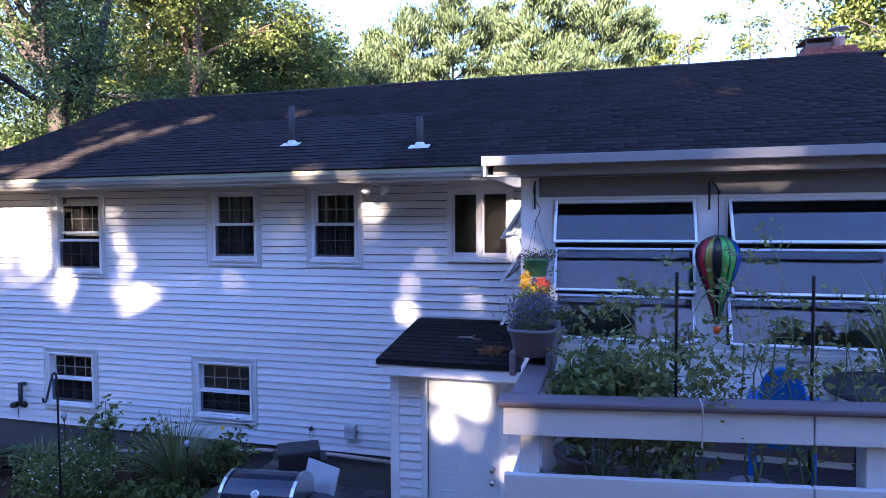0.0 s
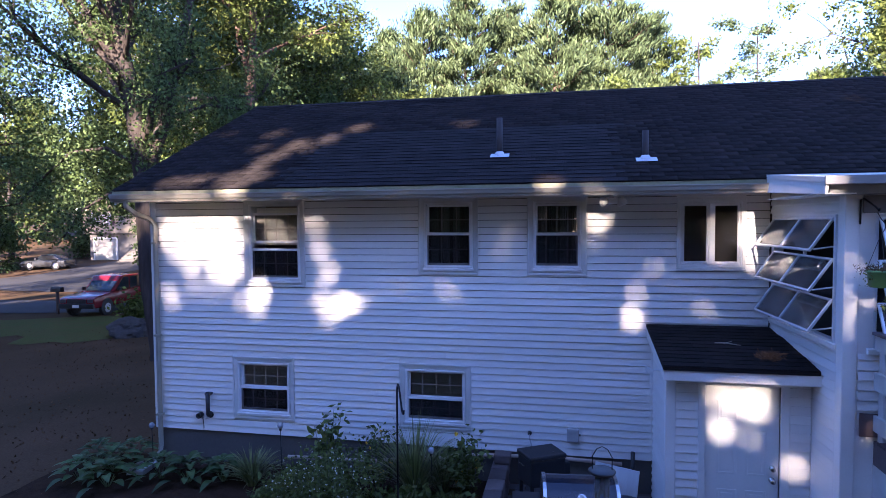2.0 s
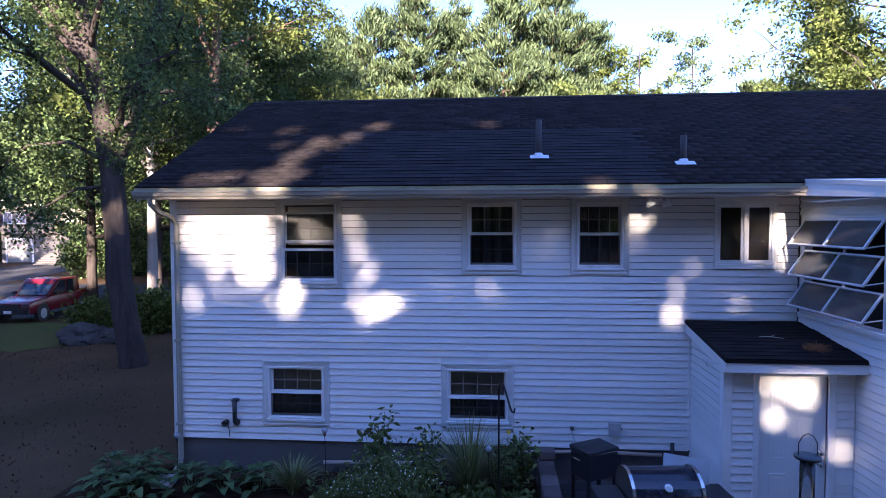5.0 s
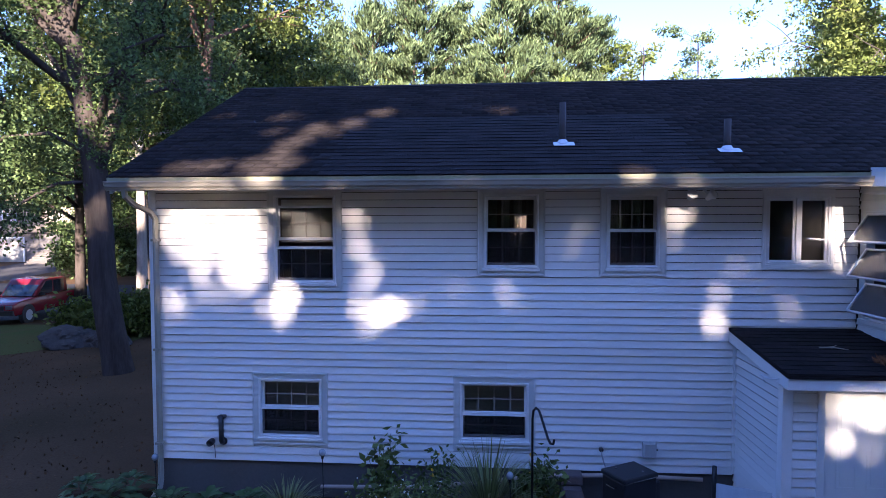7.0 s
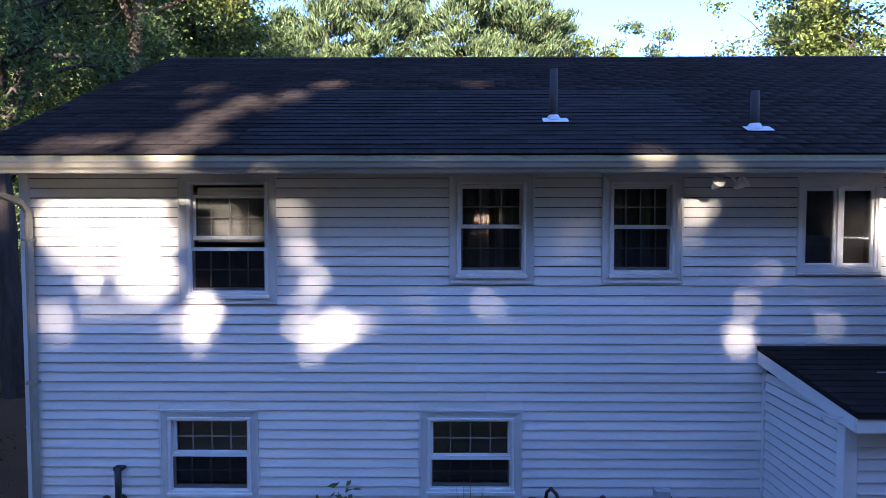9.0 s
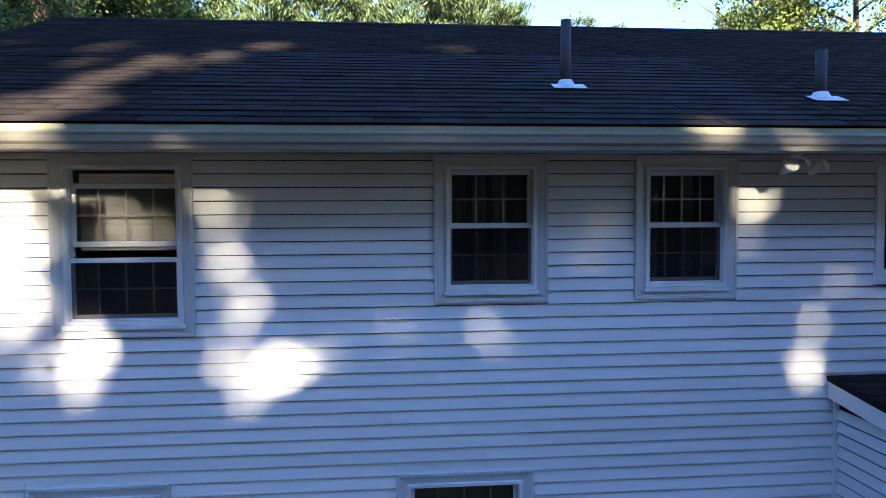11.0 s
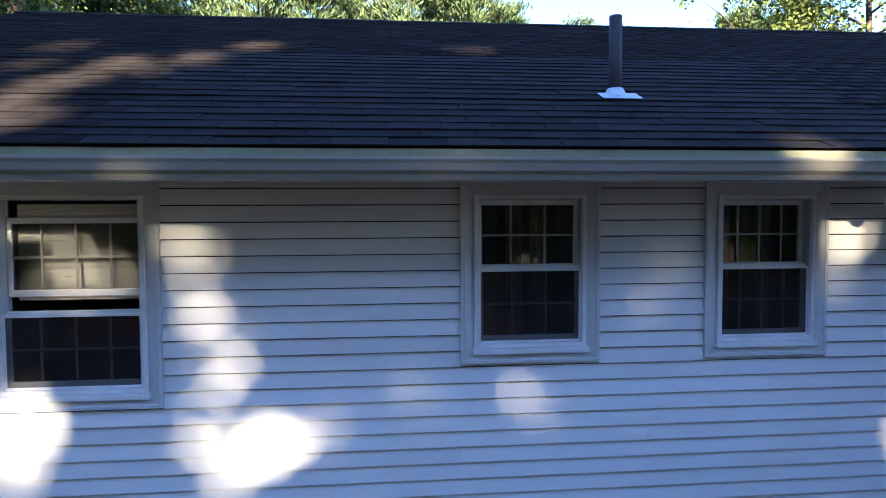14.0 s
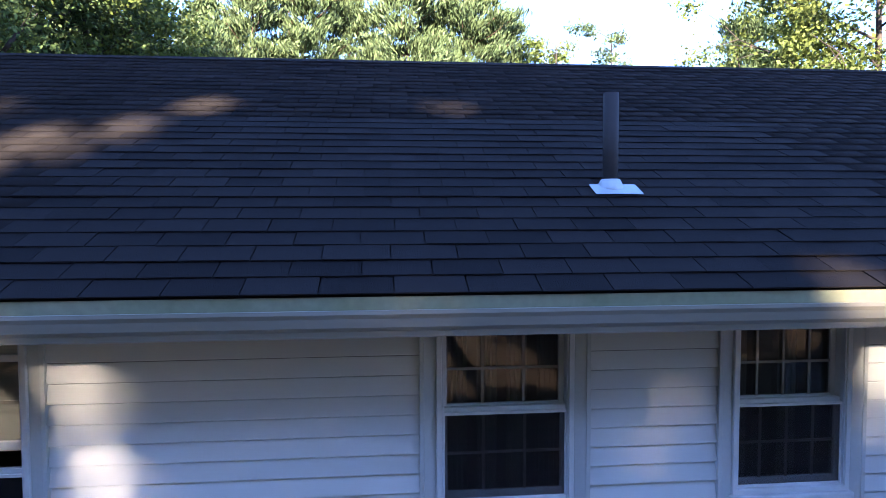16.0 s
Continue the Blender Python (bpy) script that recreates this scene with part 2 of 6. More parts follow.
def holed(x0, x1, z0, z1, y0, y1, holes):
    """A wall along x with openings, as joined boxes."""
    bm = bmesh.new()
    xs = sorted({x0, x1, *[v for h in holes for v in h[:2]]})
    for a, b in zip(xs, xs[1:]):
        cut = sorted((h[2], h[3]) for h in holes if h[0] < (a + b) / 2 < h[1])
        z = z0
        for c0, c1 in cut:
            if c0 > z:
                box(bm, a, b, y0, y1, z, c0)
            z = c1
        if z < z1:
            box(bm, a, b, y0, y1, z, z1)
    bmesh.ops.remove_doubles(bm, verts=bm.verts[:], dist=0.0005)
    return bm


def siding(parent, x0, x1, z0, z1, holes, at=None, face=0.0, seams=True, lap=0.008):
    """Clapboard courses on a wall along x at y=face (looking to -y), each run between openings a board. lap: gap over a
    board, drawn as its shadow line where the backing is dark.
    """
    rnd = random.Random(round((x0 + z1) * 100))
    n = math.ceil((z1 - z0) / COURSE)
    for k in range(n):
        a, b = z0 + k * COURSE, min(z0 + (k + 1) * COURSE, z1)
        if b - a < 0.02:
            continue
        spans, x = [], x0
        for h in sorted(holes):
            if h[2] < b - 0.002 and h[3] > a + 0.002:
                if h[0] > x + 0.01:
                    spans.append((x, h[0]))
                for e0, e1 in ((a, h[2]), (h[3], b)):      # strips above and below an opening
                    if e1 - e0 > 0.004:
                        g0 = face - 0.012
                        part("siding_board", prism([(face, e0), (g0, e0), (g0 + 0.004, e1 - 0.001), (face, e1 - 0.001)], max(h[0], x0), min(h[1], x1)), M_SIDING, parent, at=at)
                x = max(x, h[1])
        if x < x1 - 0.01:
            spans.append((x, x1))
        for s0, s1 in spans:
            cuts = [s0]
            if seams and s1 - s0 > 4.0:
                cuts.append(s0 + (s1 - s0) * rnd.uniform(0.3, 0.7))
            cuts.append(s1)
            for c0, c1 in zip(cuts, cuts[1:]):
                d = rnd.uniform(-0.0008, 0.0008)
                top = b - lap if b < z1 else b
                pr = [(face, a), (face - 0.0215 + d, a - 0.001), (face - 0.0225 + d, a + 0.0015), (face - 0.0215 + d, a + 0.008), (face - 0.0045, top - 0.004), (face - 0.003, top), (face, top)]
                part("siding_board", prism(pr, c0 + 0.0005, c1 + (0.012 if c1 < s1 else -0.0005)), M_SIDING, parent, at=at)


# rear wall with its openings
inner = {k: (a + 0.07, b - 0.07, c + 0.07, d - 0.06) for k, (a, b, c, d) in WIN.items()}
wall = part("wall", holed(HX0 + 0.02, HX1, 0.39, 4.17, W, W + 0.15, list(inner.values())), M_SHEATH, house, "rear wall clad in white horizontal vinyl siding")
for span in ((HX0 + 0.02, HX0 + 0.17, W + 0.15, 16.3, 0.39, 4.17), (HX1 - 0.15, HX1, W + 0.15, 16.3, 0.39, 4.17), (HX0 + 0.02, HX1, 16.3, 16.45, 0.39, 4.17)):
    part("wall", boxes(span), M_SIDING, house, "outer wall in white siding")
bm = bmesh.new()
for x in (HX0 + 0.02, HX1 - 0.15):
    v = [bm.verts.new((x + e, y, z)) for e in (0, 0.15) for y, z in ((W, 4.17), (RIDGE_Y, RIDGE_Z - 0.08), (16.3, 4.17))]
    for f in ((0, 1, 2), (5, 4, 3), (0, 3, 4, 1), (1, 4, 5, 2), (2, 5, 3, 0)):
        bm.faces.new([v[i] for i in f])
part("gable_wall", bm, M_SIDING, house)
part("foundation", boxes((HX0 + 0.06, HX1 - 0.04, W + 0.02, 16.4, -0.9, 0.392)), M_CONCRETE, house, "grey concrete foundation under the siding")
SID_HOLES = [*WIN.values(), (-2.21, -0.74, 0.0, 2.28)]
siding(wall, HX0 + 0.10, -0.74, BASE, 4.105, SID_HOLES, face=W - 0.0)
part("corner_board", soft(boxes((HX0, HX0 + 0.105, W - 0.022, W + 0.1, BASE - 0.01, 4.105)), 0.006), M_TRIM, house)

# interior: dim rooms behind the windows
part("interior", boxes((HX0 + 0.2, HX1 - 0.2, 12.0, 12.05, 0.4, 4.1), (HX0 + 0.2, HX1 - 0.2, W + 0.16, 12.0, 2.05, 2.3), (HX0 + 0.2, HX1 - 0.2, W + 0.16, 12.0, 4.1, 4.13),
                      (HX0 + 0.2, HX1 - 0.2, W + 0.16, 12.0, 0.395, 0.41), (-6.9, -6.85, W + 0.16, 12.0, 0.41, 4.1), (-2.6, -2.55, W + 0.16, 12.0, 0.41, 4.1)), M_ROOM, house)

# ---------------------------------------------------------------- windows
def rect_frame(x0, x1, z0, z1, w, y0, y1, wb=None, wt=None):
    wb, wt = wb or w, wt or w
    return [(x0, x0 + w, y0, y1, z0, z1), (x1 - w, x1, y0, y1, z0, z1), (x0 + w, x1 - w, y0, y1, z0, z0 + wb), (x0 + w, x1 - w, y0, y1, z1 - wt, z1)]


def ring(x0, x1, z0, z1, w, y0, y1, wb=None, wt=None):
    """One closed rectangular frame with mitred corners."""
    wb, wt = wb or w, wt or w
    bm = bmesh.new()
    loops = []
    for y in (y0, y1):
        for a, b, c, d in ((x0, x1, z0, z1), (x0 + w, x1 - w, z0 + wb, z1 - wt)):
            loops.append([bm.verts.new(p) for p in ((a, y, c), (b, y, c), (b, y, d), (a, y, d))])
    fo, fi, bo, bi = loops
    for i in range(4):
        j = (i + 1) % 4
        bm.faces.new((fo[i], fo[j], fi[j], fi[i]))
        bm.faces.new((bo[j], bo[i], bi[i], bi[j]))
        bm.faces.new((fo[j], fo[i], bo[i], bo[j]))
        bm.faces.new((fi[i], fi[j], bi[j], bi[i]))
    return bm


def sloped_ring(x0, x1, z0, z1, lip, w, y_out, y_in):
    """A mitred casing: a flat lip round the outside, then a face that slopes inwards to the opening."""
    bm = bmesh.new()
    loops = []
    for d, y in ((0, W), (0, y_out), (lip, y_out), (lip + 0.004, y_out + 0.006), (w - 0.012, y_in), (w, y_in + 0.004), (w, W + 0.02)):
        loops.append([bm.verts.new(p) for p in ((x0 + d, y, z0 + d), (x1 - d, y, z0 + d), (x1 - d, y, z1 - d), (x0 + d, y, z1 - d))])
    for p, q in zip(loops, loops[1:]):
        for i in range(4):
            k = (i + 1) % 4
            bm.faces.new((p[i], p[k], q[k], q[i]))
    bmesh.ops.recalc_face_normals(bm, faces=bm.faces[:])
    return bm


def hung_window(key, meet, label, drop=0.0, gap=0.0, grid=(4, 2), blind=0.0, curtain=False, lower_grid=True):
    """A double-hung window behind a storm frame in the rear wall. drop: how far the upper sash has been let down."""
    x0, x1, z0, z1 = WIN[key]
    win = part("window", sloped_ring(x0, x1, z0, z1, 0.02, 0.098, W - 0.036, W - 0.012), M_CASING, house, label)
    a, b, c, d = x0 + 0.098, x1 - 0.098, z0 + 0.098, z1 - 0.098
    part("sill", soft(boxes((a - 0.025, b + 0.025, W - 0.055, W + 0.02, c - 0.040, c - 0.004)), 0.006, 2), M_VINYL, win)
    part("frame", soft(ring(a - 0.012, b + 0.012, c - 0.003, d + 0.012, 0.028, W - 0.032, W + 0.10), 0.003), M_VINYL, win)
    part("storm_track", soft(ring(a + 0.0165, b - 0.0165, c + 0.014, d - 0.005, 0.008, W - 0.024, W + 0.012), 0.002), M_ALU, win)
    a, b, c, d = a + 0.018, b - 0.018, c + 0.027, d - 0.018
    for nm, s0, s1, y, g in (("lower_sash", c, meet, W + 0.016, lower_grid), ("upper_sash", meet - 0.035 + (gap + 0.035 if gap else 0), d - drop, W + 0.055, True)):
        sash = part(nm, soft(ring(a, b, s0, s1, 0.030, y, y + 0.032, 0.042, 0.036), 0.003), M_VINYL, win)
        glass = part("pane", boxes((a + 0.03, b - 0.03, y + 0.014, y + 0.018, s0 + 0.03, s1 - 0.03)), M_GLASS, win)
        glass.visible_shadow = False
        bm = bmesh.new()
        if g:
            for i in range(1, grid[0]):
                x = a + (b - a) * i / grid[0]
                box(bm, x - 0.007, x + 0.007, y + 0.004, y + 0.010, s0 + 0.034, s1 - 0.034)
            for i in range(1, grid[1]):
                z = s0 + (s1 - s0) * i / grid[1]
                box(bm, a + 0.03, b - 0.03, y + 0.0035, y + 0.0095, z - 0.007, z + 0.007)
            part("grille", bm, M_GRILLE, win)
        else:
            bm.free()
    # fly screen in the lower half
    part("screen_frame", ring(a, b, c, meet - 0.02, 0.014, W - 0.010, W + 0.004), M_VINYL, win)
    part("fly_screen", boxes((a + 0.012, b - 0.012, W - 0.004, W - 0.003, c + 0.012, meet - 0.032)), M_MESH, win, "grey fly screen").visible_shadow = False
    if blind:
        bm = bmesh.new()
        z = d - 0.03
        while z > d - (d - c) * blind:
            box(bm, a + 0.03, b - 0.03, -0.012, 0.012, -0.0007, 0.0007, pose(0, W + 0.125, z, 62, 0, 0))
            z -= 0.022
        box(bm, a + 0.03, b - 0.03, W + 0.115, W + 0.137, z - 0.02, z)
        tagged(part("blind", bm, M_BLIND, win, "cream horizontal slat blind"), kind="stuff")
    if curtain:
        rnd = random.Random(key)
        for side in range(4):
            w = (b - a) * 0.17
            x = a + 0.02 + (b - a) * (0.03 + 0.25 * side)
            bm = bmesh.new()
            n = 16
            vs = [[bm.verts.new((x + w * i / n, W + 0.15 + 0.02 * math.sin(i * 1.6 + side) + rnd.uniform(-0.003, 0.003), z)) for i in range(n + 1)] for z in (c - 0.05, d + 0.03)]
            for i in range(n):
                bm.faces.new((vs[0][i], vs[0][i + 1], vs[1][i + 1], vs[1][i]))
            bmesh.ops.solidify(bm, geom=bm.faces[:], thickness=0.004)
            part("curtain", bm, M_CURTAIN, win, "beige hanging curtain panel")
    return win


hung_window("w1", 3.33, "white double-hung window, upper sash let down, cream blind behind", drop=0.10, gap=0.08, blind=0.5)
hung_window("w2", 3.565, "white double-hung window with grilles and dark curtains", curtain=True, grid=(3, 2))
hung_window("w3", 3.56, "white double-hung window with grilles and beige curtains", curtain=True, grid=(4, 2))
hung_window("w5", 1.14, "white basement double-hung window with half-drawn blind", blind=0.9, grid=(4, 2))
hung_window("w6", 1.115, "white basement double-hung window with half-drawn blind", blind=0.9, grid=(4, 2))

# pair of casements
x0, x1, z0, z1 = WIN["w4"]
win = part("window", soft(ring(x0, x1, z0, z1, 0.045, W - 0.03, W), 0.006), M_TRIM, house, "white two-light casement window")
part("frame", soft(boxes(*rect_frame(x0 + 0.045, x1 - 0.045, z0 + 0.045, z1 - 0.045, 0.025, W - 0.02, W + 0.1), (-1.49, -1.44, W - 0.026, W + 0.1, z0 + 0.07, z1 - 0.07)), 0.003), M_VINYL, win)
for a, b in ((x0 + 0.07, -1.49), (-1.44, x1 - 0.07)):
    part("sash", soft(ring(a, b, z0 + 0.07, z1 - 0.07, 0.03, W, W + 0.035), 0.003), M_VINYL, win)
    part("pane", boxes((a + 0.028, b - 0.028, W + 0.016, W + 0.02, z0 + 0.098, z1 - 0.098)), M_GLASS, win).visible_shadow = False
part("sill", soft(boxes((x0 - 0.01, x1 + 0.01, W - 0.045, W, z0 - 0.02, z0)), 0.004), M_TRIM, win)

# ---------------------------------------------------------------- roof, gutter, soffit
def roof_z(y):
    return EAVE_Z + (y - EAVE_Y) * SLOPE


RX0, RX1 = -10.2, 4.30
roof = part("roof", prism([(EAVE_Y, EAVE_Z), (RIDGE_Y, RIDGE_Z), (2 * RIDGE_Y - EAVE_Y, EAVE_Z), (2 * RIDGE_Y - EAVE_Y, EAVE_Z - 0.05), (RIDGE_Y, RIDGE_Z - 0.06), (EAVE_Y, EAVE_Z - 0.05)], RX0, RX1), M_SHINGLES, house,
            "dark charcoal asphalt shingle gable roof")
part("rake_board", prism([(EAVE_Y, EAVE_Z - 0.05), (RIDGE_Y, RIDGE_Z - 0.06), (RIDGE_Y, RIDGE_Z - 0.22), (EAVE_Y, EAVE_Z - 0.20)], RX0 + 0.03, RX0 + 0.06), M_TRIM, house)
part("fascia", soft(boxes((RX0 + 0.03, RX1, 7.985, 8.01, 4.06, 4.178)), 0.003), M_TRIM, house)
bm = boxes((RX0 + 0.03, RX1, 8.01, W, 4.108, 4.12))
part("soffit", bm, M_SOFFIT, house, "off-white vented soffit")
bm = bmesh.new()
x = RX0 + 0.1
while x < -0.9:
    box(bm, x, x + 0.012, 8.02, W - 0.02, 4.104, 4.1079)
    x += 0.102
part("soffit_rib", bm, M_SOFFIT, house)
# gutter: an open K profile with a rolled lip
gp = [(7.983, 4.1734), (7.983, 4.0630), (7.9, 4.0630), (7.89, 4.0906), (7.87, 4.1090), (7.86, 4.1458), (7.85, 4.1642), (7.85, 4.1798), (7.864, 4.1798), (7.864, 4.1688), (7.875, 4.1486), (7.885, 4.1136), (7.903, 4.0952), (7.91, 4.0676), (7.977, 4.0676), (7.977, 4.1734)]
gutter = part("gutter", prism(gp, RX0, -0.90), M_GUTTER, house, "cream-white aluminium gutter, sunlit in patches")
part("end_cap", prism([(7.983, 4.173), (7.983, 4.063), (7.9, 4.063), (7.85, 4.146), (7.85, 4.18)], RX0 - 0.004, RX0), M_GUTTER, gutter)
part("drip_edge", boxes((RX0, -0.9, 7.922, 7.9275, 4.08, 4.226)), M_GUTTER_IN, gutter, "algae-stained drip edge behind the gutter")
x = -9.9
while x < -1.0:
    bm = boxes((x - 0.012, x + 0.012, 7.855, 7.94, 4.164, 4.170), (x - 0.016, x + 0.016, 7.926, 7.939, 4.155, 4.19))
    part("hanger", bm, M_IRON, gutter)
    x += 0.61
bm = bmesh.new()
tube(bm, [(-9.97, 7.92, 4.09), (-9.97, 7.94, 3.99), (-9.95, 8.10, 3.89), (-9.90, 8.38, 3.80), (-9.88, 8.47, 3.70), (-9.88, 8.47, 0.10), (-9.88, 8.44, 0.0), (-9.88, 8.26, -0.07)], [0.042] * 8, 4)
part("downspout", soft(bm, 0.004), M_GUTTER, house, "white aluminium downspout at the corner")
for z in (3.4, 1.9, 0.6):
    part("strap", boxes((-9.93, -9.83, 8.424, 8.512, z, z + 0.03)), M_GUTTER, house)

# vent pipes through the roof
for x, y, hgt in ((-4.355, 8.955, 0.58), (-2.30, 8.645, 0.42)):
    z = roof_z(y)
    pipe = part("vent_pipe", lathe([(0.044, -0.05), (0.044, hgt), (0.037, hgt), (0.037, hgt - 0.1)], 16, pose(x, y, z)), M_PIPE, house, "dark plumbing vent pipe with a bright flashing boot")
    smooth(pipe)
    smooth(part("boot", lathe([(0.085, -0.02), (0.080, 0.03), (0.058, 0.070), (0.052, 0.078), (0.045, 0.078)], 20, pose(x, y, z)), M_LEAD, pipe))
    part("flashing", soft(boxes((-0.13, 0.15, -0.125, 0.02, 0.040, 0.044)), 0.002), M_LEAD, pipe, at=pose(x, y, z, math.degrees(math.atan(SLOPE))))

# chimney
chim = part("chimney", boxes((3.36, 4.10, 12.55, 13.2, 5.6, 6.40)), M_MORTAR, house, "red brick chimney with a metal cap")
rnd = random.Random(5)
for k in range(9):
    z = 5.86 + k * 0.071
    g = 0.03 if k in (6, 7) else (0.015 if k == 5 else 0.0)
    n = 4
    for i in range(n + (k % 2)):
        a = 3.345 + (i - 0.5 * (k % 2)) * 0.193
        a, b = max(a, 3.345 - g), min(a + 0.183, 4.115 + g)
        part("brick", boxes((a, b, 12.535 - g, 12.64, z, z + 0.06)), M_BRICK, chim)
    for i in range(4):
        b0 = 12.645 + i * 0.15
        part("brick", boxes((3.345 - g, 3.45, b0, min(b0 + 0.14, 13.215), z, z + 0.06)), M_BRICK, chim)
        part("brick", boxes((4.01, 4.115 + g, b0, min(b0 + 0.14, 13.215), z, z + 0.06)), M_BRICK, chim)
part("flue", lathe([(0.10, 6.6), (0.10, 6.92), (0.085, 6.92), (0.085, 6.7)], 14, pose(3.93, 12.85, -0.22)), M_CLAY, chim)
part("cap", soft(boxes((3.34, 3.82, 12.57, 13.15, 6.64, 6.66), (3.36, 3.38, 12.59, 12.61, 6.38, 6.65), (3.78, 3.8, 12.59, 12.61, 6.38, 6.65), (3.36, 3.38, 13.11, 13.13, 6.38, 6.65), (3.4, 3.76, 12.63, 13.09, 6.4, 6.58)), 0.004), M_RUST, chim)
bm = lathe([(0.16, 7.06), (0.16, 7.075), (0.02, 7.11)], 14, pose(3.93, 12.85, -0.22))
for a in (0, 120, 240):
    box(bm, 0.09, 0.1, -0.01, 0.01, 6.9, 7.07, pose(3.93, 12.85, -0.22, 0, 0, a))
part("rain_hood", bm, M_LEAD, chim)

# ---------------------------------------------------------------- bulkhead shed with the door
SX0, SX1, SY = -2.20, -0.67, 7.20
shed = thing("entry_bulkhead", "white sided lean-to entry with a shingled roof and a steel door", "lean-to")
D = (-1.785, -0.985, -0.12, 1.84)
swall = part("wall", holed(SX0 + 0.02, SX1, -0.2, 1.93, SY, SY + 0.12, [(D[0], D[1], D[2], D[3])]), M_SHEATH, shed)
part("side_wall", boxes((SX0 + 0.02, SX0 + 0.12, SY + 0.12, W - 0.001, -0.2, 2.0)), M_SHEATH, shed)
siding(swall, SX0 + 0.089, SX1 - 0.002, -0.10, 1.90, [(D[0] - 0.0745, D[1] + 0.0895, -1, 3)], face=SY)
siding(swall, 0.004, W - SY - 0.016, -0.10, 2.06, [], at=pose(SX0 + 0.02, W, 0, 0, 0, -90), face=0.0, lap=0.020)
part("corner_board", soft(boxes((SX0 - 0.02, SX0 + 0.09, SY - 0.022, SY + 0.09, -0.15, 1.9)), 0.005), M_TRIM, shed)
part("casing", soft(boxes((D[0] - 0.075, D[0], SY - 0.03, SY + 0.12, D[2], 1.90), (D[1], D[1] + 0.09, SY - 0.03, SY + 0.12, D[2], 1.90), (D[0], D[1], SY - 0.03, SY + 0.12, D[3], 1.90)), 0.005), M_TRIM, shed)
door = part("door", soft(boxes((D[0] + 0.004, D[1] - 0.004, SY + 0.012, SY + 0.055, D[2] + 0.01, D[3] - 0.004)), 0.003), M_DOOR, shed, "white six-panel steel door, closed")
dw = (D[1] - D[0])
for px in (0.17, 0.56):
    for pz0, pz1 in ((1.42, 1.66), (0.80, 1.32), (-0.02, 0.62)):
        a, b = D[0] + dw * px, D[0] + dw * (px + 0.27)
        part("panel", soft(boxes(*rect_frame(a, b, pz0, pz1, 0.022, SY + 0.007, SY + 0.013), (a + 0.045, b - 0.045, SY + 0.008, SY + 0.013, pz0 + 0.045, pz1 - 0.045)), 0.003), M_DOOR, door)
for z, r in ((0.90, 0.03), (0.76, 0.033)):
    smooth(part("knob", lathe([(r, 0), (r, 0.008), (r * 0.5, 0.012), (r * 0.45, 0.03), (r * 0.95, 0.042), (r * 0.9, 0.06), (r * 0.3, 0.066)], 16, pose(D[1] - 0.075, SY + 0.012, z, 90)), M_CHROME, door, "nickel knob"))
part("threshold", boxes((D[0], D[1], SY - 0.06, SY + 0.1, D[2] - 0.06, D[2] + 0.008)), M_ALU, shed)
# its roof
slr = (2.30 - 2.085) / (W - 6.93)
sroof = part("roof", prism([(6.93, 2.085), (W, 2.30), (W, 2.26), (6.93, 2.045)], SX0 - 0.085, -0.675), M_SHINGLES, shed, "dark shingled lean-to roof with a few dry leaves")
part("fascia", soft(boxes((SX0 - 0.08, -0.635, 6.945, 6.98, 1.925, 2.05)), 0.004), M_TRIM, shed)
part("soffit", boxes((SX0 - 0.06, -0.675, 6.98, SY - 0.002, 1.93, 1.94)), M_TRIM, shed)
part("channel", boxes((SX0 - 0.022, SX0 + 0.016, W - 0.032, W - 0.001, 0.40, 2.19)), M_TRIM, shed)
part("rake_board", prism([(6.98, 1.925), (6.98, 2.05), (W - 0.02, 2.257), (W - 0.02, 2.12)], SX0 - 0.08, SX0 - 0.05), M_TRIM, shed)
part("rake_soffit", prism([(6.98, 1.935), (6.98, 1.945), (W - 0.02, 2.15), (W - 0.02, 2.14)], SX0 - 0.05, SX0 + 0.004), M_TRIM, shed)
rnd = random.Random(8)
bm = bmesh.new()
for k in range(12):
    y = 6.93 + k * 0.13
    x = SX0 - 0.085 - (0.15 if k % 2 else 0)
    while x < -0.69:
        a, b = max(x, SX0 - 0.085), min(x + 0.297, -0.68)
        if b - a > 0.02:
            z = 2.085 + (y - 6.93) * slr
            box(bm, a, b, 0, 0.145, 0.0, 0.006 + rnd.uniform(0, 0.002), pose(0, y, z + 0.009, math.degrees(math.atan(slr)) - 3.0))
        x += 0.3
tagged(part("shingles", bm, M_SHINGLES, sroof), kind="stuff")

# ---------------------------------------------------------------- sunroom
PX0, PX1, PY = -0.63, 4.05, 6.50
sunroom = thing("sunroom", "white sunroom with awning windows under a low shed roof", "sunroom")
FL, SILL, HEAD = 1.62, 2.45, 3.78
F_WIN = [(-0.38, 0.88), (1.08, 2.36), (2.56, 3.84)]
front = part("wall", holed(PX0, PX1, 0.9, 4.0, PY, PY + 0.1, [(a, b, SILL, HEAD) for a, b in F_WIN]), M_TRIM, sunroom, "white front wall between window banks")
siding(front, PX0 + 0.12, PX1, FL, SILL - 0.06, [], face=PY, seams=False)
part("sill", soft(boxes((-0.44, PX1, PY - 0.05, PY, SILL - 0.06, SILL)), 0.006), M_TRIM, sunroom)
# west wall, built along its own x and turned
LW = W - 0.016 - PY - 0.1
TW = pose(-0.735, W - 0.016, 0, 0, 0, -87.5)      # local x runs from the house to the front corner
west = part("wall", holed(0.0, LW + 0.1, 1.5, 4.1, 0.02, 0.12, [(0.13, LW - 0.10, SILL, HEAD)]), M_TRIM, sunroom, at=TW)
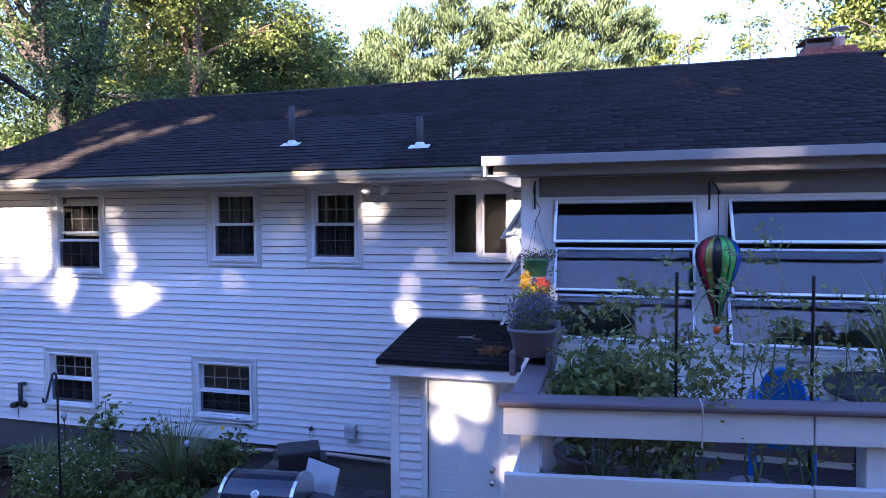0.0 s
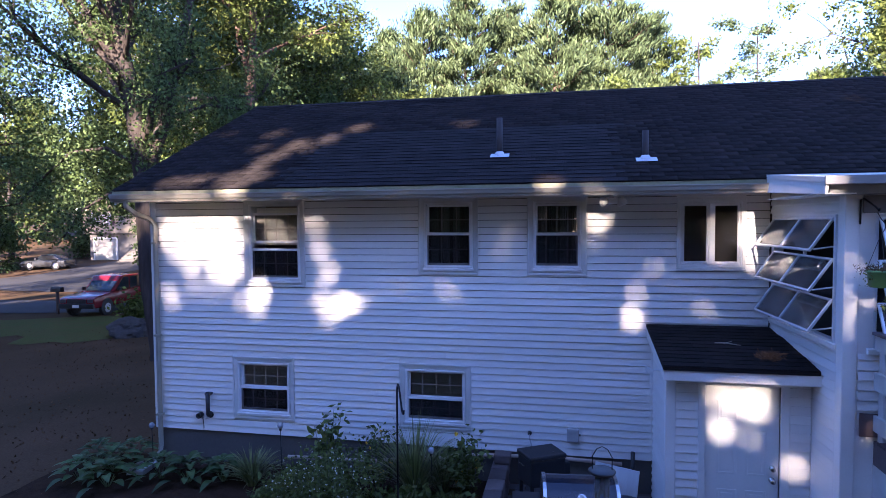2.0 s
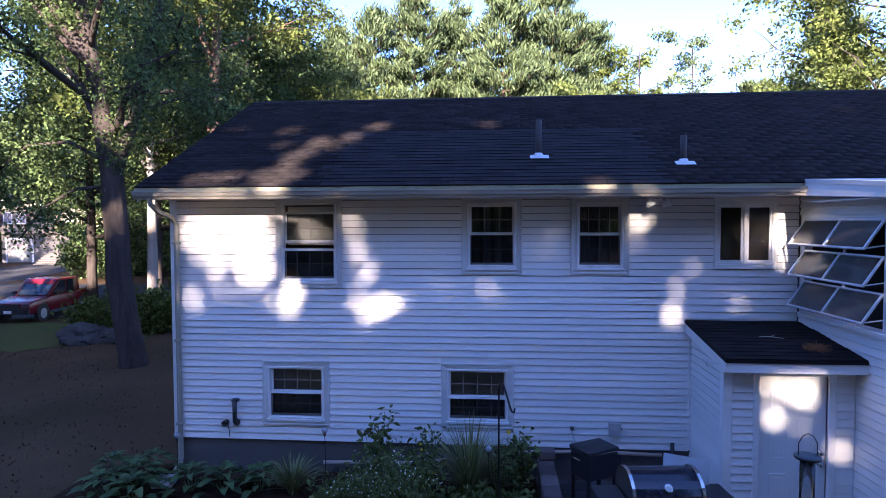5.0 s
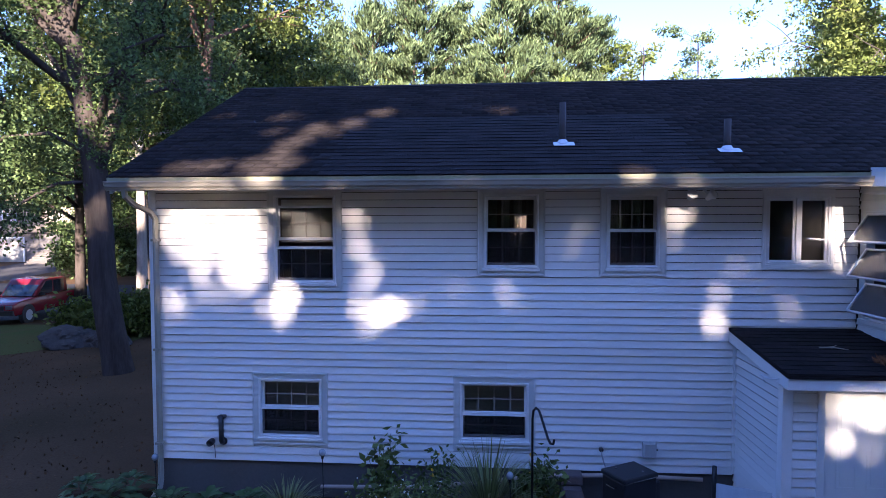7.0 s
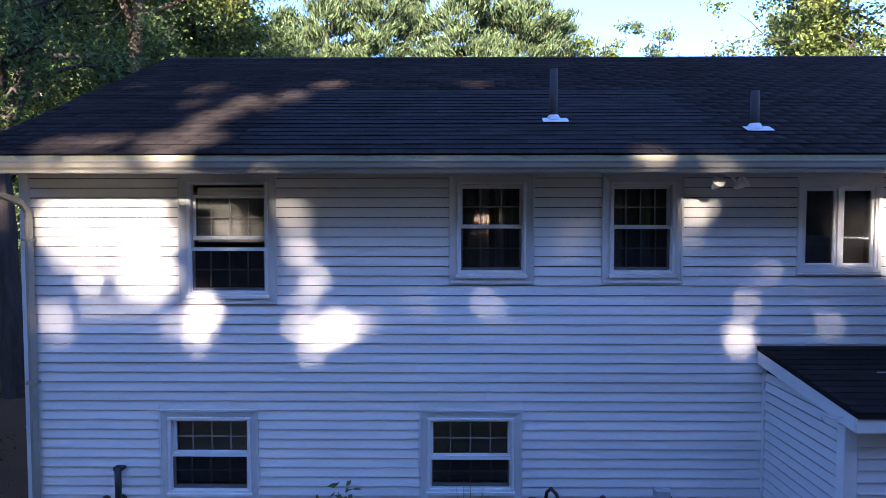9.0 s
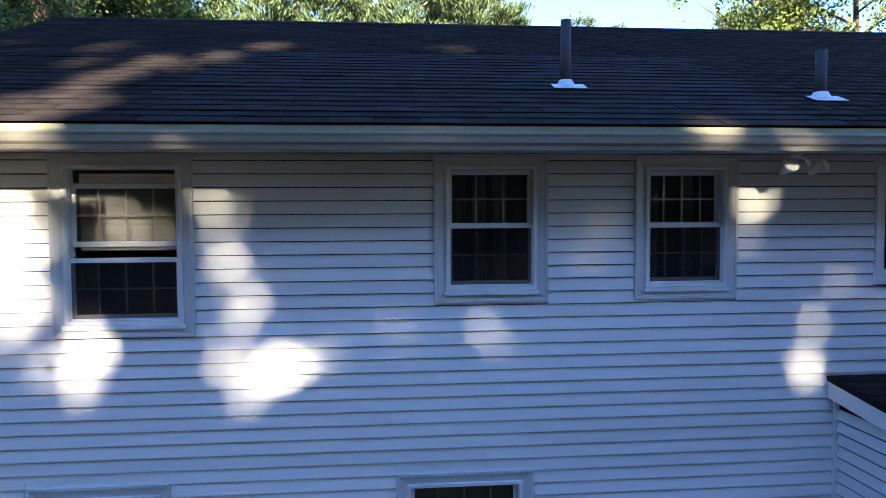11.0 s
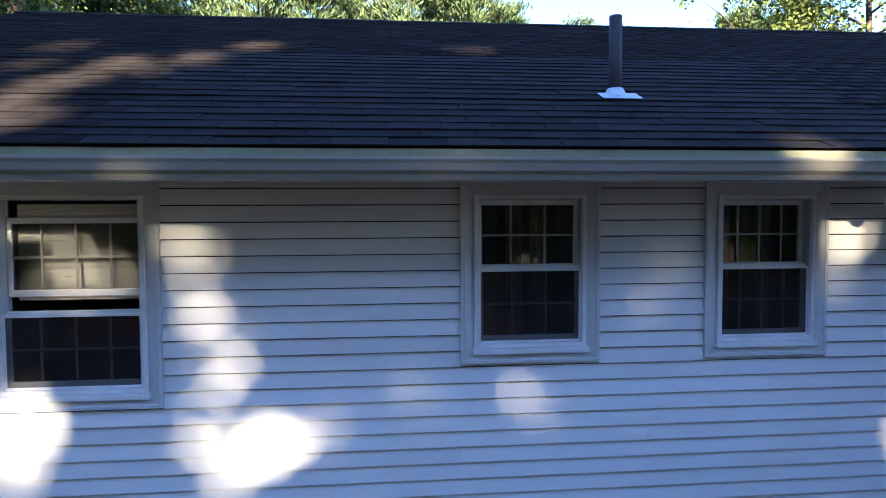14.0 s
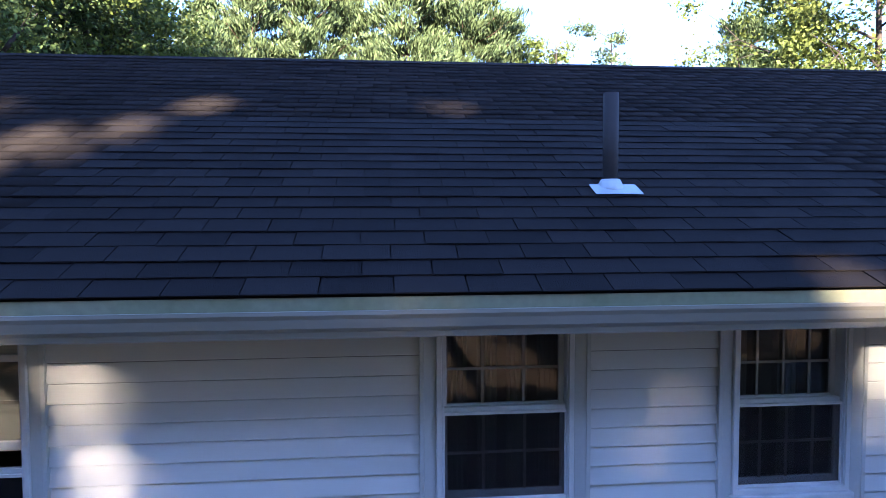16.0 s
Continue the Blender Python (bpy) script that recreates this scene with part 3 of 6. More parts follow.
siding(west, 0.0, LW - 0.03, 1.55, SILL - 0.02, [], at=None, face=0.02, seams=False, lap=0.018)
siding(west, 0.0, LW - 0.03, HEAD + 0.03, 4.095, [], at=None, face=0.02, seams=False, lap=0.018)
part("lower_wall", boxes((0.0, LW + 0.1, 0.021, 0.1, -0.2, 1.499)), M_TRIM, sunroom, at=TW)
siding(west, W - 0.016 - SY + 0.02, LW - 0.03, -0.10, 1.55, [], at=None, face=0.02, seams=False, lap=0.018)
part("corner_post", soft(boxes((PX0 - 0.03, PX0 + 0.10, PY - 0.025, PY + 0.12, -0.2, 4.0)), 0.006), M_TRIM, sunroom)
part("sill", soft(boxes((0.05, LW - 0.02, -0.03, 0.03, SILL - 0.05, SILL)), 0.005), M_TRIM, sunroom, at=TW)


def awning_bank(a, b, parent, at, tilt, label, mid=False):
    """Three top-hung panes above one another, opened by tilt degrees; local x across, -y outwards."""
    bank = part("window", soft(ring(a, b, SILL, HEAD, 0.03, -0.005, 0.08), 0.003), M_ALU, parent, label, at=at)
    step = (HEAD - SILL - 0.06) / 3
    for k in range(3):
        z1 = HEAD - 0.03 - k * step
        z0 = z1 - step + 0.006
        hinge = pose(0, 0, z1, -tilt[k] if hasattr(tilt, "__len__") else -tilt)
        h = z1 - z0
        bars = list(rect_frame(a + 0.032, b - 0.032, -h, 0, 0.024, -0.012, 0.016))
        if mid:
            bars.append(((a + b) / 2 - 0.012, (a + b) / 2 + 0.012, -0.011, 0.015, -h + 0.024, -0.024))
        sash = part("sash", soft(boxes(*bars), 0.003), M_ALU, bank, at=hinge)
        pn = part("pane", boxes((a + 0.052, b - 0.052, -0.001, 0.003, -h + 0.02, -0.02)), M_GLASS3 if mid else M_GLASS2, sash)
        pn.visible_shadow = False
    return bank


for i, (a, b) in enumerate(F_WIN):
    awning_bank(a, b, sunroom, pose(0, PY, 0), (28, 26.5, 26) if i == 0 else ((27.5, 26, 25.5) if i == 1 else 26), "aluminium awning window, three panes slightly open")
wb = awning_bank(0.13, LW - 0.10, sunroom, TW, 34, "aluminium awning window, three panes pushed wide open", True)
for k in range(3):
    z1 = HEAD - 0.03 - k * (HEAD - SILL - 0.06) / 3
    for x in (0.18, LW - 0.15):
        bm = bmesh.new()
        tube(bm, [(x, 0.02, z1 - 0.3), (x, -0.19, z1 - 0.33)], [0.008, 0.008], 6)
        part("stay_arm", bm, M_ALU, wb)
part("divider", boxes(((0.13 + LW - 0.1) / 2 - 0.012, (0.13 + LW - 0.1) / 2 + 0.012, 0.03, 0.06, SILL + 0.03, HEAD - 0.03)), M_ALU, wb)
# strip added over the white wall to stand for the eave's shade
part("header", soft(boxes((PX0 + 0.135, PX1, PY - 0.014, PY - 0.001, HEAD + 0.012, 3.965)), 0.003), M_HEADER, sunroom, "grey header strip, eave shade put into its colour")
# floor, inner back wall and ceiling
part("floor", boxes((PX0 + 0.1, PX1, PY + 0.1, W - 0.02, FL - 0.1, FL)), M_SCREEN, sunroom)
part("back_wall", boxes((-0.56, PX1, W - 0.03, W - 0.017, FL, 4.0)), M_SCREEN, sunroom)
part("end_wall", boxes((PX1 - 0.1, PX1, PY + 0.1, W - 0.03, 0.9, 4.0)), M_SIDING, sunroom)
# roof of the sunroom
PR = [(6.16, 4.135), (7.93, 4.28), (7.93, 4.23), (6.16, 4.08)]
part("roof", prism(PR, -0.96, PX1 + 0.2), M_ALU, sunroom, "low metal-edged shed roof")
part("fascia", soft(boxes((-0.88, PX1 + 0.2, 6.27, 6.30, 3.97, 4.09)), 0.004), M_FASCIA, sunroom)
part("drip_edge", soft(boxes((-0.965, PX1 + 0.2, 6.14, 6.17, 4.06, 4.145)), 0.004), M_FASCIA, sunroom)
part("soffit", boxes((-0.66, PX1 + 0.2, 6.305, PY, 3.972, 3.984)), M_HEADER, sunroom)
# dark strip added over the white wall foot, standing for deck floor
part("kick_board", soft(boxes((PX0 + 0.135, PX1, PY - 0.036, PY - 0.022, FL - 0.055, 1.80)), 0.003), M_COMPOSITE, sunroom, "added dark strip covering the wall's white foot")
part("side_soffit", boxes((-0.93, -0.661, 6.232, 8.0, 3.971, 3.983)), M_TRIM, sunroom)
part("rake_board", prism([(6.17, 3.97), (6.17, 4.08), (7.93, 4.23), (7.93, 4.06)], -0.955, -0.93), M_TRIM, sunroom)
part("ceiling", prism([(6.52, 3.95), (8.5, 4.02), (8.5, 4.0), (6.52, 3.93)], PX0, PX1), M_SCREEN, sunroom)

# ---------------------------------------------------------------- ground
def ground_z(x, y):
    """Level round the house, falling to the street, rising again behind it."""
    r = max(0.0, math.hypot(max(-9 - x, 0, x - 20), max(y - 17, 0, -30 - y)) - 3)
    z = -0.12 - min(r, 22) * 0.042
    z += max(0.0, y - 47) * 0.055
    return z + 0.05 * noise.noise((x * 0.15, y * 0.15, 0.3))


M_LAWN = mat("lawn_and_leaf_litter", (0.105, 0.064, 0.036), 0.95, var=0.35, fine=30, coarse=0.3, bump=0.6, hue=(0.060, 0.042, 0.022), spread=0.2, spec=0.03)
gx = np.concatenate([np.linspace(-400, -50, 12), np.linspace(-48, 24, 80), np.linspace(30, 400, 12)])
gy = np.concatenate([np.linspace(-200, -24, 8), np.linspace(-20, 70, 90), np.linspace(80, 600, 14)])
V = [(x, y, ground_z(x, y)) for y in gy for x in gx]
F = [(j * len(gx) + i, j * len(gx) + i + 1, (j + 1) * len(gx) + i + 1, (j + 1) * len(gx) + i) for j in range(len(gy) - 1) for i in range(len(gx) - 1)]
ground = tagged(raw("ground", V, F, M_LAWN), "brown leaf-strewn lawn with thin grass in tree shade", "ground", kind="structure")
M_ASPHALT = mat("old_asphalt", (0.055, 0.055, 0.058), 0.9, var=0.12, fine=60, coarse=0.4, bump=0.3, spec=0.15)


def strip(name, x0, x1, y0, y1, label, nx=60, ny=8, lift=0.03):
    xs, ys = np.linspace(x0, x1, nx), np.linspace(y0, y1, ny)
    V = [(x, y, ground_z(x, y) + lift) for y in ys for x in xs]
    F = [(j * nx + i, j * nx + i + 1, (j + 1) * nx + i + 1, (j + 1) * nx + i) for j in range(ny - 1) for i in range(nx - 1)]
    return tagged(raw(name, V, F, M_ASPHALT), label, "road", kind="structure")


M_TURF = mat("green_turf", (0.080, 0.105, 0.028), 0.95, var=0.35, fine=40, coarse=0.9, bump=0.7, hue=(0.105, 0.095, 0.034), spec=0.05)
V, F, nn = [], [], 40
for j in range(9):
    for i in range(nn):
        t = i / (nn - 1)
        x = -48 + 30.5 * t
        lo = 16.8 + 1.1 * math.sin(i * 0.7) + 0.5 * math.sin(i * 1.9) + 2.2 * t
        hi = 24.6 + 0.5 * math.sin(i * 0.5) - 2.5 * max(0, t - 0.85) / 0.15
        y = lo + (hi - lo) * j / 8
        V.append((x, y, ground_z(x, y) + 0.02))
F = [(j * nn + i, j * nn + i + 1, (j + 1) * nn + i + 1, (j + 1) * nn + i) for j in range(8) for i in range(nn - 1)]
tagged(raw("ground_turf", V, F, M_TURF), "green mown grass along the driveway", "lawn", kind="structure")
strip("road", -150, 60, 36.0, 44.0, "grey asphalt street in patches of sun", 120)
strip("driveway", -50, -22.5, 26.5, 31.5, "asphalt driveway with a parked red car", 30, lift=0.04)
strip("driveway", -52, -44, 44.0, 66.0, "asphalt driveway to the house over the street", 8, 20, lift=0.04)

# ---------------------------------------------------------------- trees
M_LEAF = mat("oak_leaves", (0.082, 0.118, 0.026), 0.55, var=0.30, fine=3, coarse=0.5, bump=0, hue=(0.13, 0.155, 0.034), per="island", leaf=0.35, spec=0.15)
# darker copy of the oak leaves, shade put into its colour
M_LEAF_DARK = mat("shade_toned_leaves", (0.058, 0.098, 0.033), 0.55, var=0.34, fine=3, coarse=0.4, bump=0, hue=(0.098, 0.138, 0.042), per="island", leaf=0.35, spec=0.15)
M_NEEDLE = mat("pine_needles", (0.070, 0.106, 0.046), 0.6, var=0.34, fine=3, coarse=0.4, bump=0, hue=(0.105, 0.140, 0.056), per="island", leaf=0.25, spec=0.15)
M_BARK = mat("oak_bark", (0.072, 0.060, 0.053), 0.95, var=0.35, fine=9, coarse=2.5, bump=1.0, stretch=(3, 3, 0.5), hue=(0.036, 0.030, 0.026), spec=0.05)
M_PBARK = mat("pine_bark", (0.15, 0.10, 0.075), 0.95, var=0.25, fine=12, coarse=2.0, bump=1.0, stretch=(3, 3, 0.6), spec=0.05)


def leaves(name, centres, size, material, parent, rng, long=1.0, up=0.0, dirs=None, wide=0.55, flat=None):
    """Many small pointed leaves, each a folded rhomb of its own."""
    c = np.asarray(centres, np.float64)
    n = len(c)
    a = rng.normal(size=(n, 3)) if dirs is None else np.asarray(dirs) + rng.normal(size=(n, 3)) * 0.35
    a /= np.linalg.norm(a, axis=1)[:, None]
    b = np.cross(a, rng.normal(size=(n, 3)) + np.array([0, 0, up]))
    b /= np.linalg.norm(b, axis=1)[:, None] + 1e-9
    if flat is not None:                            # blades turned broadside to the light
        a -= np.outer(a @ np.array(flat), flat) * 0.85
        a /= np.linalg.norm(a, axis=1)[:, None]
        b = np.cross(a, np.array(flat) + rng.normal(size=(n, 3)) * 0.2)
        b /= np.linalg.norm(b, axis=1)[:, None]
    k = np.cross(a, b)
    s = size * rng.uniform(0.6, 1.3, n)[:, None]
    v = np.stack([c - a * s * long, c + b * s * wide + k * s * 0.15, c + a * s * long, c - b * s * wide + k * s * 0.15], 1).reshape(-1, 3)
    f = np.arange(4 * n).reshape(-1, 4)
    return raw(name, v, f, material, parent)


def limb_set(rng, base, h, r0, lean=(0, 0), forks=9, low=0.35, spread=0.35, trunk_share=0.75, spine=None):
    """Trunk and limbs as tubes; returns the bmesh and the places of the twigs."""
    bm = bmesh.new()
    base = np.array(base, float)
    tips, trunk = [], []
    n = 9
    for i in range(n + 1):
        t = i / n
        trunk.append(base + np.array([lean[0] * t * h + 0.12 * math.sin(3 * t + base[0]), lean[1] * t * h + 0.1 * math.sin(4 * t + 1), t * h * trunk_share]))
    rad = [r0 * (1.35 if i == 0 else 1.0) * (1 - 0.75 * i / n) for i in range(n + 1)]
    if spine:
        trunk, rad, n = [np.array(p[:3], float) for p in spine], [p[3] for p in spine], len(spine) - 1
    tube(bm, [Vector(p) for p in trunk], rad, 24 if spine else 10)
    for k in range(forks):
        t = low + (1 - low) * (k + 0.5) / forks
        i = min(int(t * n), n - 1)
        p0 = trunk[i] + (trunk[i + 1] - trunk[i]) * (t * n - i)
        az = k * 2.4 + rng.uniform(-0.5, 0.5)
        ln = h * spread * rng.uniform(0.7, 1.15) * (1.15 - 0.5 * t)
        d = np.array([math.cos(az), math.sin(az), rng.uniform(0.15, 0.7)])
        pts = [p0]
        for s in range(1, 6):
            d = d + rng.normal(size=3) * 0.16 + np.array([0, 0, 0.05])
            pts.append(pts[-1] + d / np.linalg.norm(d) * ln / 5)
        r = rad[i] * 0.45
        tube(bm, [Vector(p) for p in pts], [r * (1 - 0.16 * s) for s in range(6)], 6)
        for s in range(2, 6):
            for _ in range(2):
                dd = d + rng.normal(size=3) * 0.8
                e = pts[s] + dd / np.linalg.norm(dd) * ln * 0.28
                tube(bm, [Vector(pts[s]), Vector((pts[s] + e) / 2 + rng.normal(size=3) * 0.05), Vector(e)], [r * 0.3, r * 0.2, r * 0.08], 4)
                tips += [e, (pts[s] + e) / 2]
            tips.append(pts[s])
    tips.append(trunk[-1])
    return bm, np.array(tips)


def oak(name, at, h, r0, seed, label, n_leaf=14000, size=0.16, clump=0.75, material=None, lean=(0, 0), low=0.35, spread=0.35, forks=10, bark=None, extra=(), spine=None):
    rng = np.random.default_rng(seed)
    tree = thing("tree", label, "tree", pose(*at))
    bm, tips = limb_set(rng, (0, 0, -0.3), h, r0, lean, forks, low, spread, spine=spine)
    for pts, rad in extra:
        tube(bm, [Vector(q) for q in pts], rad, 8)
        for p, q in zip(pts[1:], pts[2:]):               # leafy twigs along the limb
            tips = np.concatenate([tips, np.array(p) + (np.array(q) - np.array(p)) * rng.uniform(size=(7, 1)) + rng.normal(size=(7, 3)) * 0.35])
    if spine:                                       # ridged bark
        bm.normal_update()
        bmesh.ops.subdivide_edges(bm, edges=bm.edges[:], cuts=1, use_grid_fill=True)
        for v in bm.verts:
            d = abs(noise.noise(Vector((v.co.x * 9, v.co.y * 9, v.co.z * 1.6)))) * 0.05 + noise.noise(v.co * 1.3) * 0.04
            n2 = math.hypot(v.normal.x, v.normal.y)
            if n2 > 0.1 and v.co.z < 11:
                v.co.x += v.normal.x * d
                v.co.y += v.normal.y * d
    smooth(part("trunk", bm, bark or M_BARK, tree))
    per = 95 if size < 0.2 else 45
    k = rng.integers(0, len(tips), n_leaf // per)
    cl = tips[k] + rng.normal(size=(len(k), 3)) * clump * 0.7
    c = np.repeat(cl, per, 0) + rng.normal(size=(len(k) * per, 3)) * clump * np.array([0.55, 0.55, 0.34])
    leaves("crown", c, size, material or M_LEAF, tree, rng)
    return tree


def pine(at, h, seed, label, size=0.19):
    """A white pine: whorls of long, level branches that carry soft plumes of upturned needles."""
    rng = np.random.default_rng(seed)
    tree = thing("tree", label, "pine tree", pose(*at))
    bm = bmesh.new()
    tube(bm, [Vector((0.1 * math.sin(i), 0.1 * math.cos(i * 1.3), h * i / 8)) for i in range(9)], [0.30 * (1 - i / 8.6) for i in range(9)], 8)
    cs, ds = [], []
    z = h * 0.28
    while z < h * 0.99:
        t = (z - h * 0.28) / (h * 0.72)
        reach = h * 0.188 * (1 - t) ** 0.6 * (1 + 0.25 * math.sin(z * 1.7 + seed)) + 0.45
        m = 6 if t < 0.8 else 5
        turn = rng.uniform(0, 6)
        for j in range(m):
            if rng.uniform() < 0.12:
                continue
            az = turn + j * 2 * math.pi / m + rng.uniform(-0.4, 0.4)
            ln = reach * rng.uniform(0.6, 1.25)
            d = np.array([math.cos(az), math.sin(az), 0.10 + 0.7 * t ** 2 + rng.uniform(-0.06, 0.14)])
            p0 = np.array([0, 0, z + rng.uniform(-0.2, 0.2)])
            tube(bm, [Vector(p0), Vector(p0 + d * ln * 0.5 + np.array([0, 0, -0.05 * ln])), Vector(p0 + d * ln)], [0.045, 0.03, 0.01], 4)
            side = np.array([-math.sin(az), math.cos(az), 0.0])
            for q in range(int(3.6 * ln) + 4):
                s = rng.uniform(0.3, 1.05)
                cc = p0 + d * ln * s + side * rng.normal() * 0.2 * ln * (1.25 - s) + np.array([0, 0, rng.uniform(0.0, 0.28)])
                cnt = 31
                cs.append(cc + rng.normal(size=(cnt, 3)) * np.array([0.30, 0.30, 0.15]))
                ds.append(np.repeat((d * 0.6 + side * rng.normal() * 0.5 + np.array([0, 0, 0.8]))[None], cnt, 0))
        z += h * 0.040 * rng.uniform(0.7, 1.3)
    smooth(part("trunk", bm, M_PBARK, tree))
    leaves("needles", np.concatenate(cs), size, M_NEEDLE, tree, rng, long=1.0, dirs=np.concatenate(ds), wide=0.26)
    return tree


# the street side behind the roof: tall white pines in sun
PINES = [(-16.5, 43, 18.0), (-10.9, 45, 21.4), (-8.2, 48, 21.2), (-4.3, 44, 21.2), (-0.7, 45, 21.6), (2.2, 48, 19.2), (-20.5, 41, 15.5), (-25, 46, 20), (14.2, 46, 14.4), (18, 44, 19), (-13.6, 43, 19.4), (-15.2, 39, 15.5), (-18.5, 37, 14.5)]
for i, (x, y, h) in enumerate(PINES):
    pine((x, y, ground_z(x, y)), h, 20 + i, "tall white pine in full sun behind the house")
# light-green broadleaf trees low behind the ridge
for i, (x, y, h) in enumerate([(0.8, 41, 17.5), (5.3, 45, 23.0), (9.0, 45, 24.0), (3.4, 40, 16.0), (7.3, 43, 17.5), (-2.4, 42, 15)]):
    oak("tree", (x, y, ground_z(x, y)), h, 0.16, 60 + i, "slender light-green broadleaf tree behind the house", 9000 if i != 2 else 2600, 0.13, 0.55, M_NEEDLE if i == 2 else M_LEAF, spread=0.13, low=0.3, forks=18)
# woods at the west side
M_BIRCH = mat("pale_bark", (0.42, 0.37, 0.32), 0.9, var=0.2, fine=14, coarse=2.0, bump=0.8, stretch=(3, 3, 0.7), hue=(0.22, 0.19, 0.16), spec=0.05)
oak("tree", (-15.06, 15.6, ground_z(-15.06, 15.6)), 19, 0.43, 3, "big forked oak with grey bark beside the house", 76000, 0.056, 0.52, M_LEAF_DARK, low=0.46, spread=0.30, forks=18,
    spine=[(0, 0, -0.3, 0.426), (-0.05, 0, 0.35, 0.342), (-0.36, 0, 2.4, 0.304), (-0.4, 0, 3.7, 0.293), (-0.5, 0, 5.2, 0.281), (-0.68, 0, 6.6, 0.243), (-0.95, 0, 8.3, 0.198), (-1.35, 0.1, 10, 0.189), (-1.9, 0.2, 12.5, 0.135), (-2.3, 0.2, 15, 0.081), (-2.6, 0.1, 17.5, 0.036)],
    extra=[([(-0.5, 0, 5.2), (-0.2, 0.1, 6.1), (0.05, 0.2, 6.9), (0.4, 0.3, 8.5), (0.9, 0.4, 10.5), (1.5, 0.5, 13)], [0.20, 0.18, 0.16, 0.13, 0.09, 0.05]),
           ([(-1.0, 0, 8.3), (-1.5, -0.1, 9.2), (-2.0, -0.2, 9.95), (-2.9, -0.3, 11.5), (-4.2, -0.4, 13.5)], [0.18, 0.16, 0.14, 0.11, 0.06]),
           ([(-0.5, 0, 5.0), (-1.2, -0.5, 4.9), (-1.9, -0.8, 4.4), (-2.5, -0.9, 3.6)], [0.06, 0.045, 0.03, 0.015]),
           ([(-0.5, 0, 5.6), (-1.5, -0.3, 6.2), (-2.6, -0.4, 6.1), (-3.6, -0.5, 5.3), (-4.3, -0.6, 4.6)], [0.06, 0.05, 0.04, 0.025, 0.015]),
           ([(-0.6, 0, 6.2), (-0.2, 0.8, 7.2), (0.6, 1.6, 7.7), (1.7, 2.2, 7.6), (2.6, 2.6, 7.2)], [0.08, 0.06, 0.05, 0.03, 0.02])])
oak("tree", (-15.3, 21.3, ground_z(-15.3, 21.3)), 20, 0.2, 13, "tall tree with a reddish sunlit forked trunk behind the roof", 30000, 0.075, 0.6, M_LEAF, low=0.5, spread=0.2, forks=16, bark=M_PBARK,
    spine=[(0, 0, -0.3, 0.28), (0.05, 0, 3, 0.22), (-0.05, 0, 6, 0.20), (0.05, 0, 9, 0.18), (0.2, 0, 11, 0.16), (0.25, 0, 13, 0.13), (0.4, 0, 16, 0.09), (0.5, 0, 19, 0.04)],
    extra=[([(0.05, 0, 9.6), (-0.35, 0, 10.8), (-0.5, 0, 12), (-0.9, 0, 14), (-1.3, 0, 16)], [0.13, 0.12, 0.1, 0.07, 0.04])])
oak("tree", (-19.3, 23.7, ground_z(-19.3, 23.7)), 19, 0.24, 12, "pale-barked tree in sun at the edge of the woods", 20000, 0.10, 0.75, M_LEAF, low=0.4, spread=0.26, forks=14, bark=M_BIRCH)
for i, (x, y, h) in enumerate(((-27.0, 17.5, 19), (-31.5, 22.5, 21), (-30.0, 38.0, 21))):
    oak("tree", (x, y, ground_z(x, y)), h, 0.22, 140 + i, "dense dark oak of the woods beyond the lawn", 24000, 0.085, 0.8, M_LEAF_DARK, low=0.52, spread=0.26, forks=18)
k = 0
# first two stand out of view, added to shade the house over the street
for x, y, h, mt in ((-61, 38, 21, 0), (-54, 35, 20, 0), (-17.5, 31, 21, 1), (-21, 27, 21, 0), (-34, 22, 19, 0), (-26, 29.5, 20, 0), (-22.5, 40, 22, 0), (-18.5, 27.5, 20, 0), (-24, 35, 21, 1), (-30, 47, 22, 0), (-38, 50, 20, 0), (-20, 50, 22, 1), (-14.5, 34, 17, 1),
                    (-34, 17, 20, 0), (-44, 24, 19, 0), (-62, 40, 22, 0), (-66, 58, 24, 1), (-57, 72, 22, 0), (-40, 70, 22, 1), (-72, 46, 22, 0), (-29, 64, 24, 0), (-48, 74, 24, 0), (-32, 9, 19, 0)):
    k += 1
    near = y < 36
    oak("tree", (x, y, ground_z(x, y)), h, 0.28, 100 + k, "leafy oak in the woods beside the house", 22000 if near else 8000, 0.10 if near else 0.25, 0.8 if near else 1.1, (M_LEAF_DARK, M_LEAF)[mt], low=0.25 if near else 0.12, spread=0.28, forks=16)
for i in range(15):
    x, y = -98 + 6.6 * i, 84 + 6 * math.sin(i * 2.3)
    oak("tree", (x, y, ground_z(x, y)), 21 + 3 * math.sin(i), 0.3, 340 + i, "far oak of the woods over the street", 5200, 0.42, 1.5, M_LEAF_DARK, low=0.06, spread=0.32, forks=14)
# undergrowth along the edge of the woods
for i in range(16):
    x, y = -22 - 2.9 * i + 2 * math.sin(i * 3.1), 50 + 1.4 * math.sin(i * 1.9) + (12 if 6 < i < 13 else 0)
    oak("tree", (x, y, ground_z(x, y)), 5.5 + 1.5 * math.sin(i), 0.08, 300 + i, "young broadleaf growth under the woods", 4000, 0.17, 0.8, M_LEAF_DARK, low=0.05, spread=0.4, forks=12)
# oak overhanging from behind the roof on the chimney side
oak("tree", (10.8, 25, ground_z(10.8, 25)), 17, 0.3, 77, "oak with sunlit outer leaves rising behind the roof", 38000, 0.085, 0.55, M_LEAF, low=0.35, spread=0.34, forks=18)

# fallen leaves on the lawn
rng = np.random.default_rng(90)
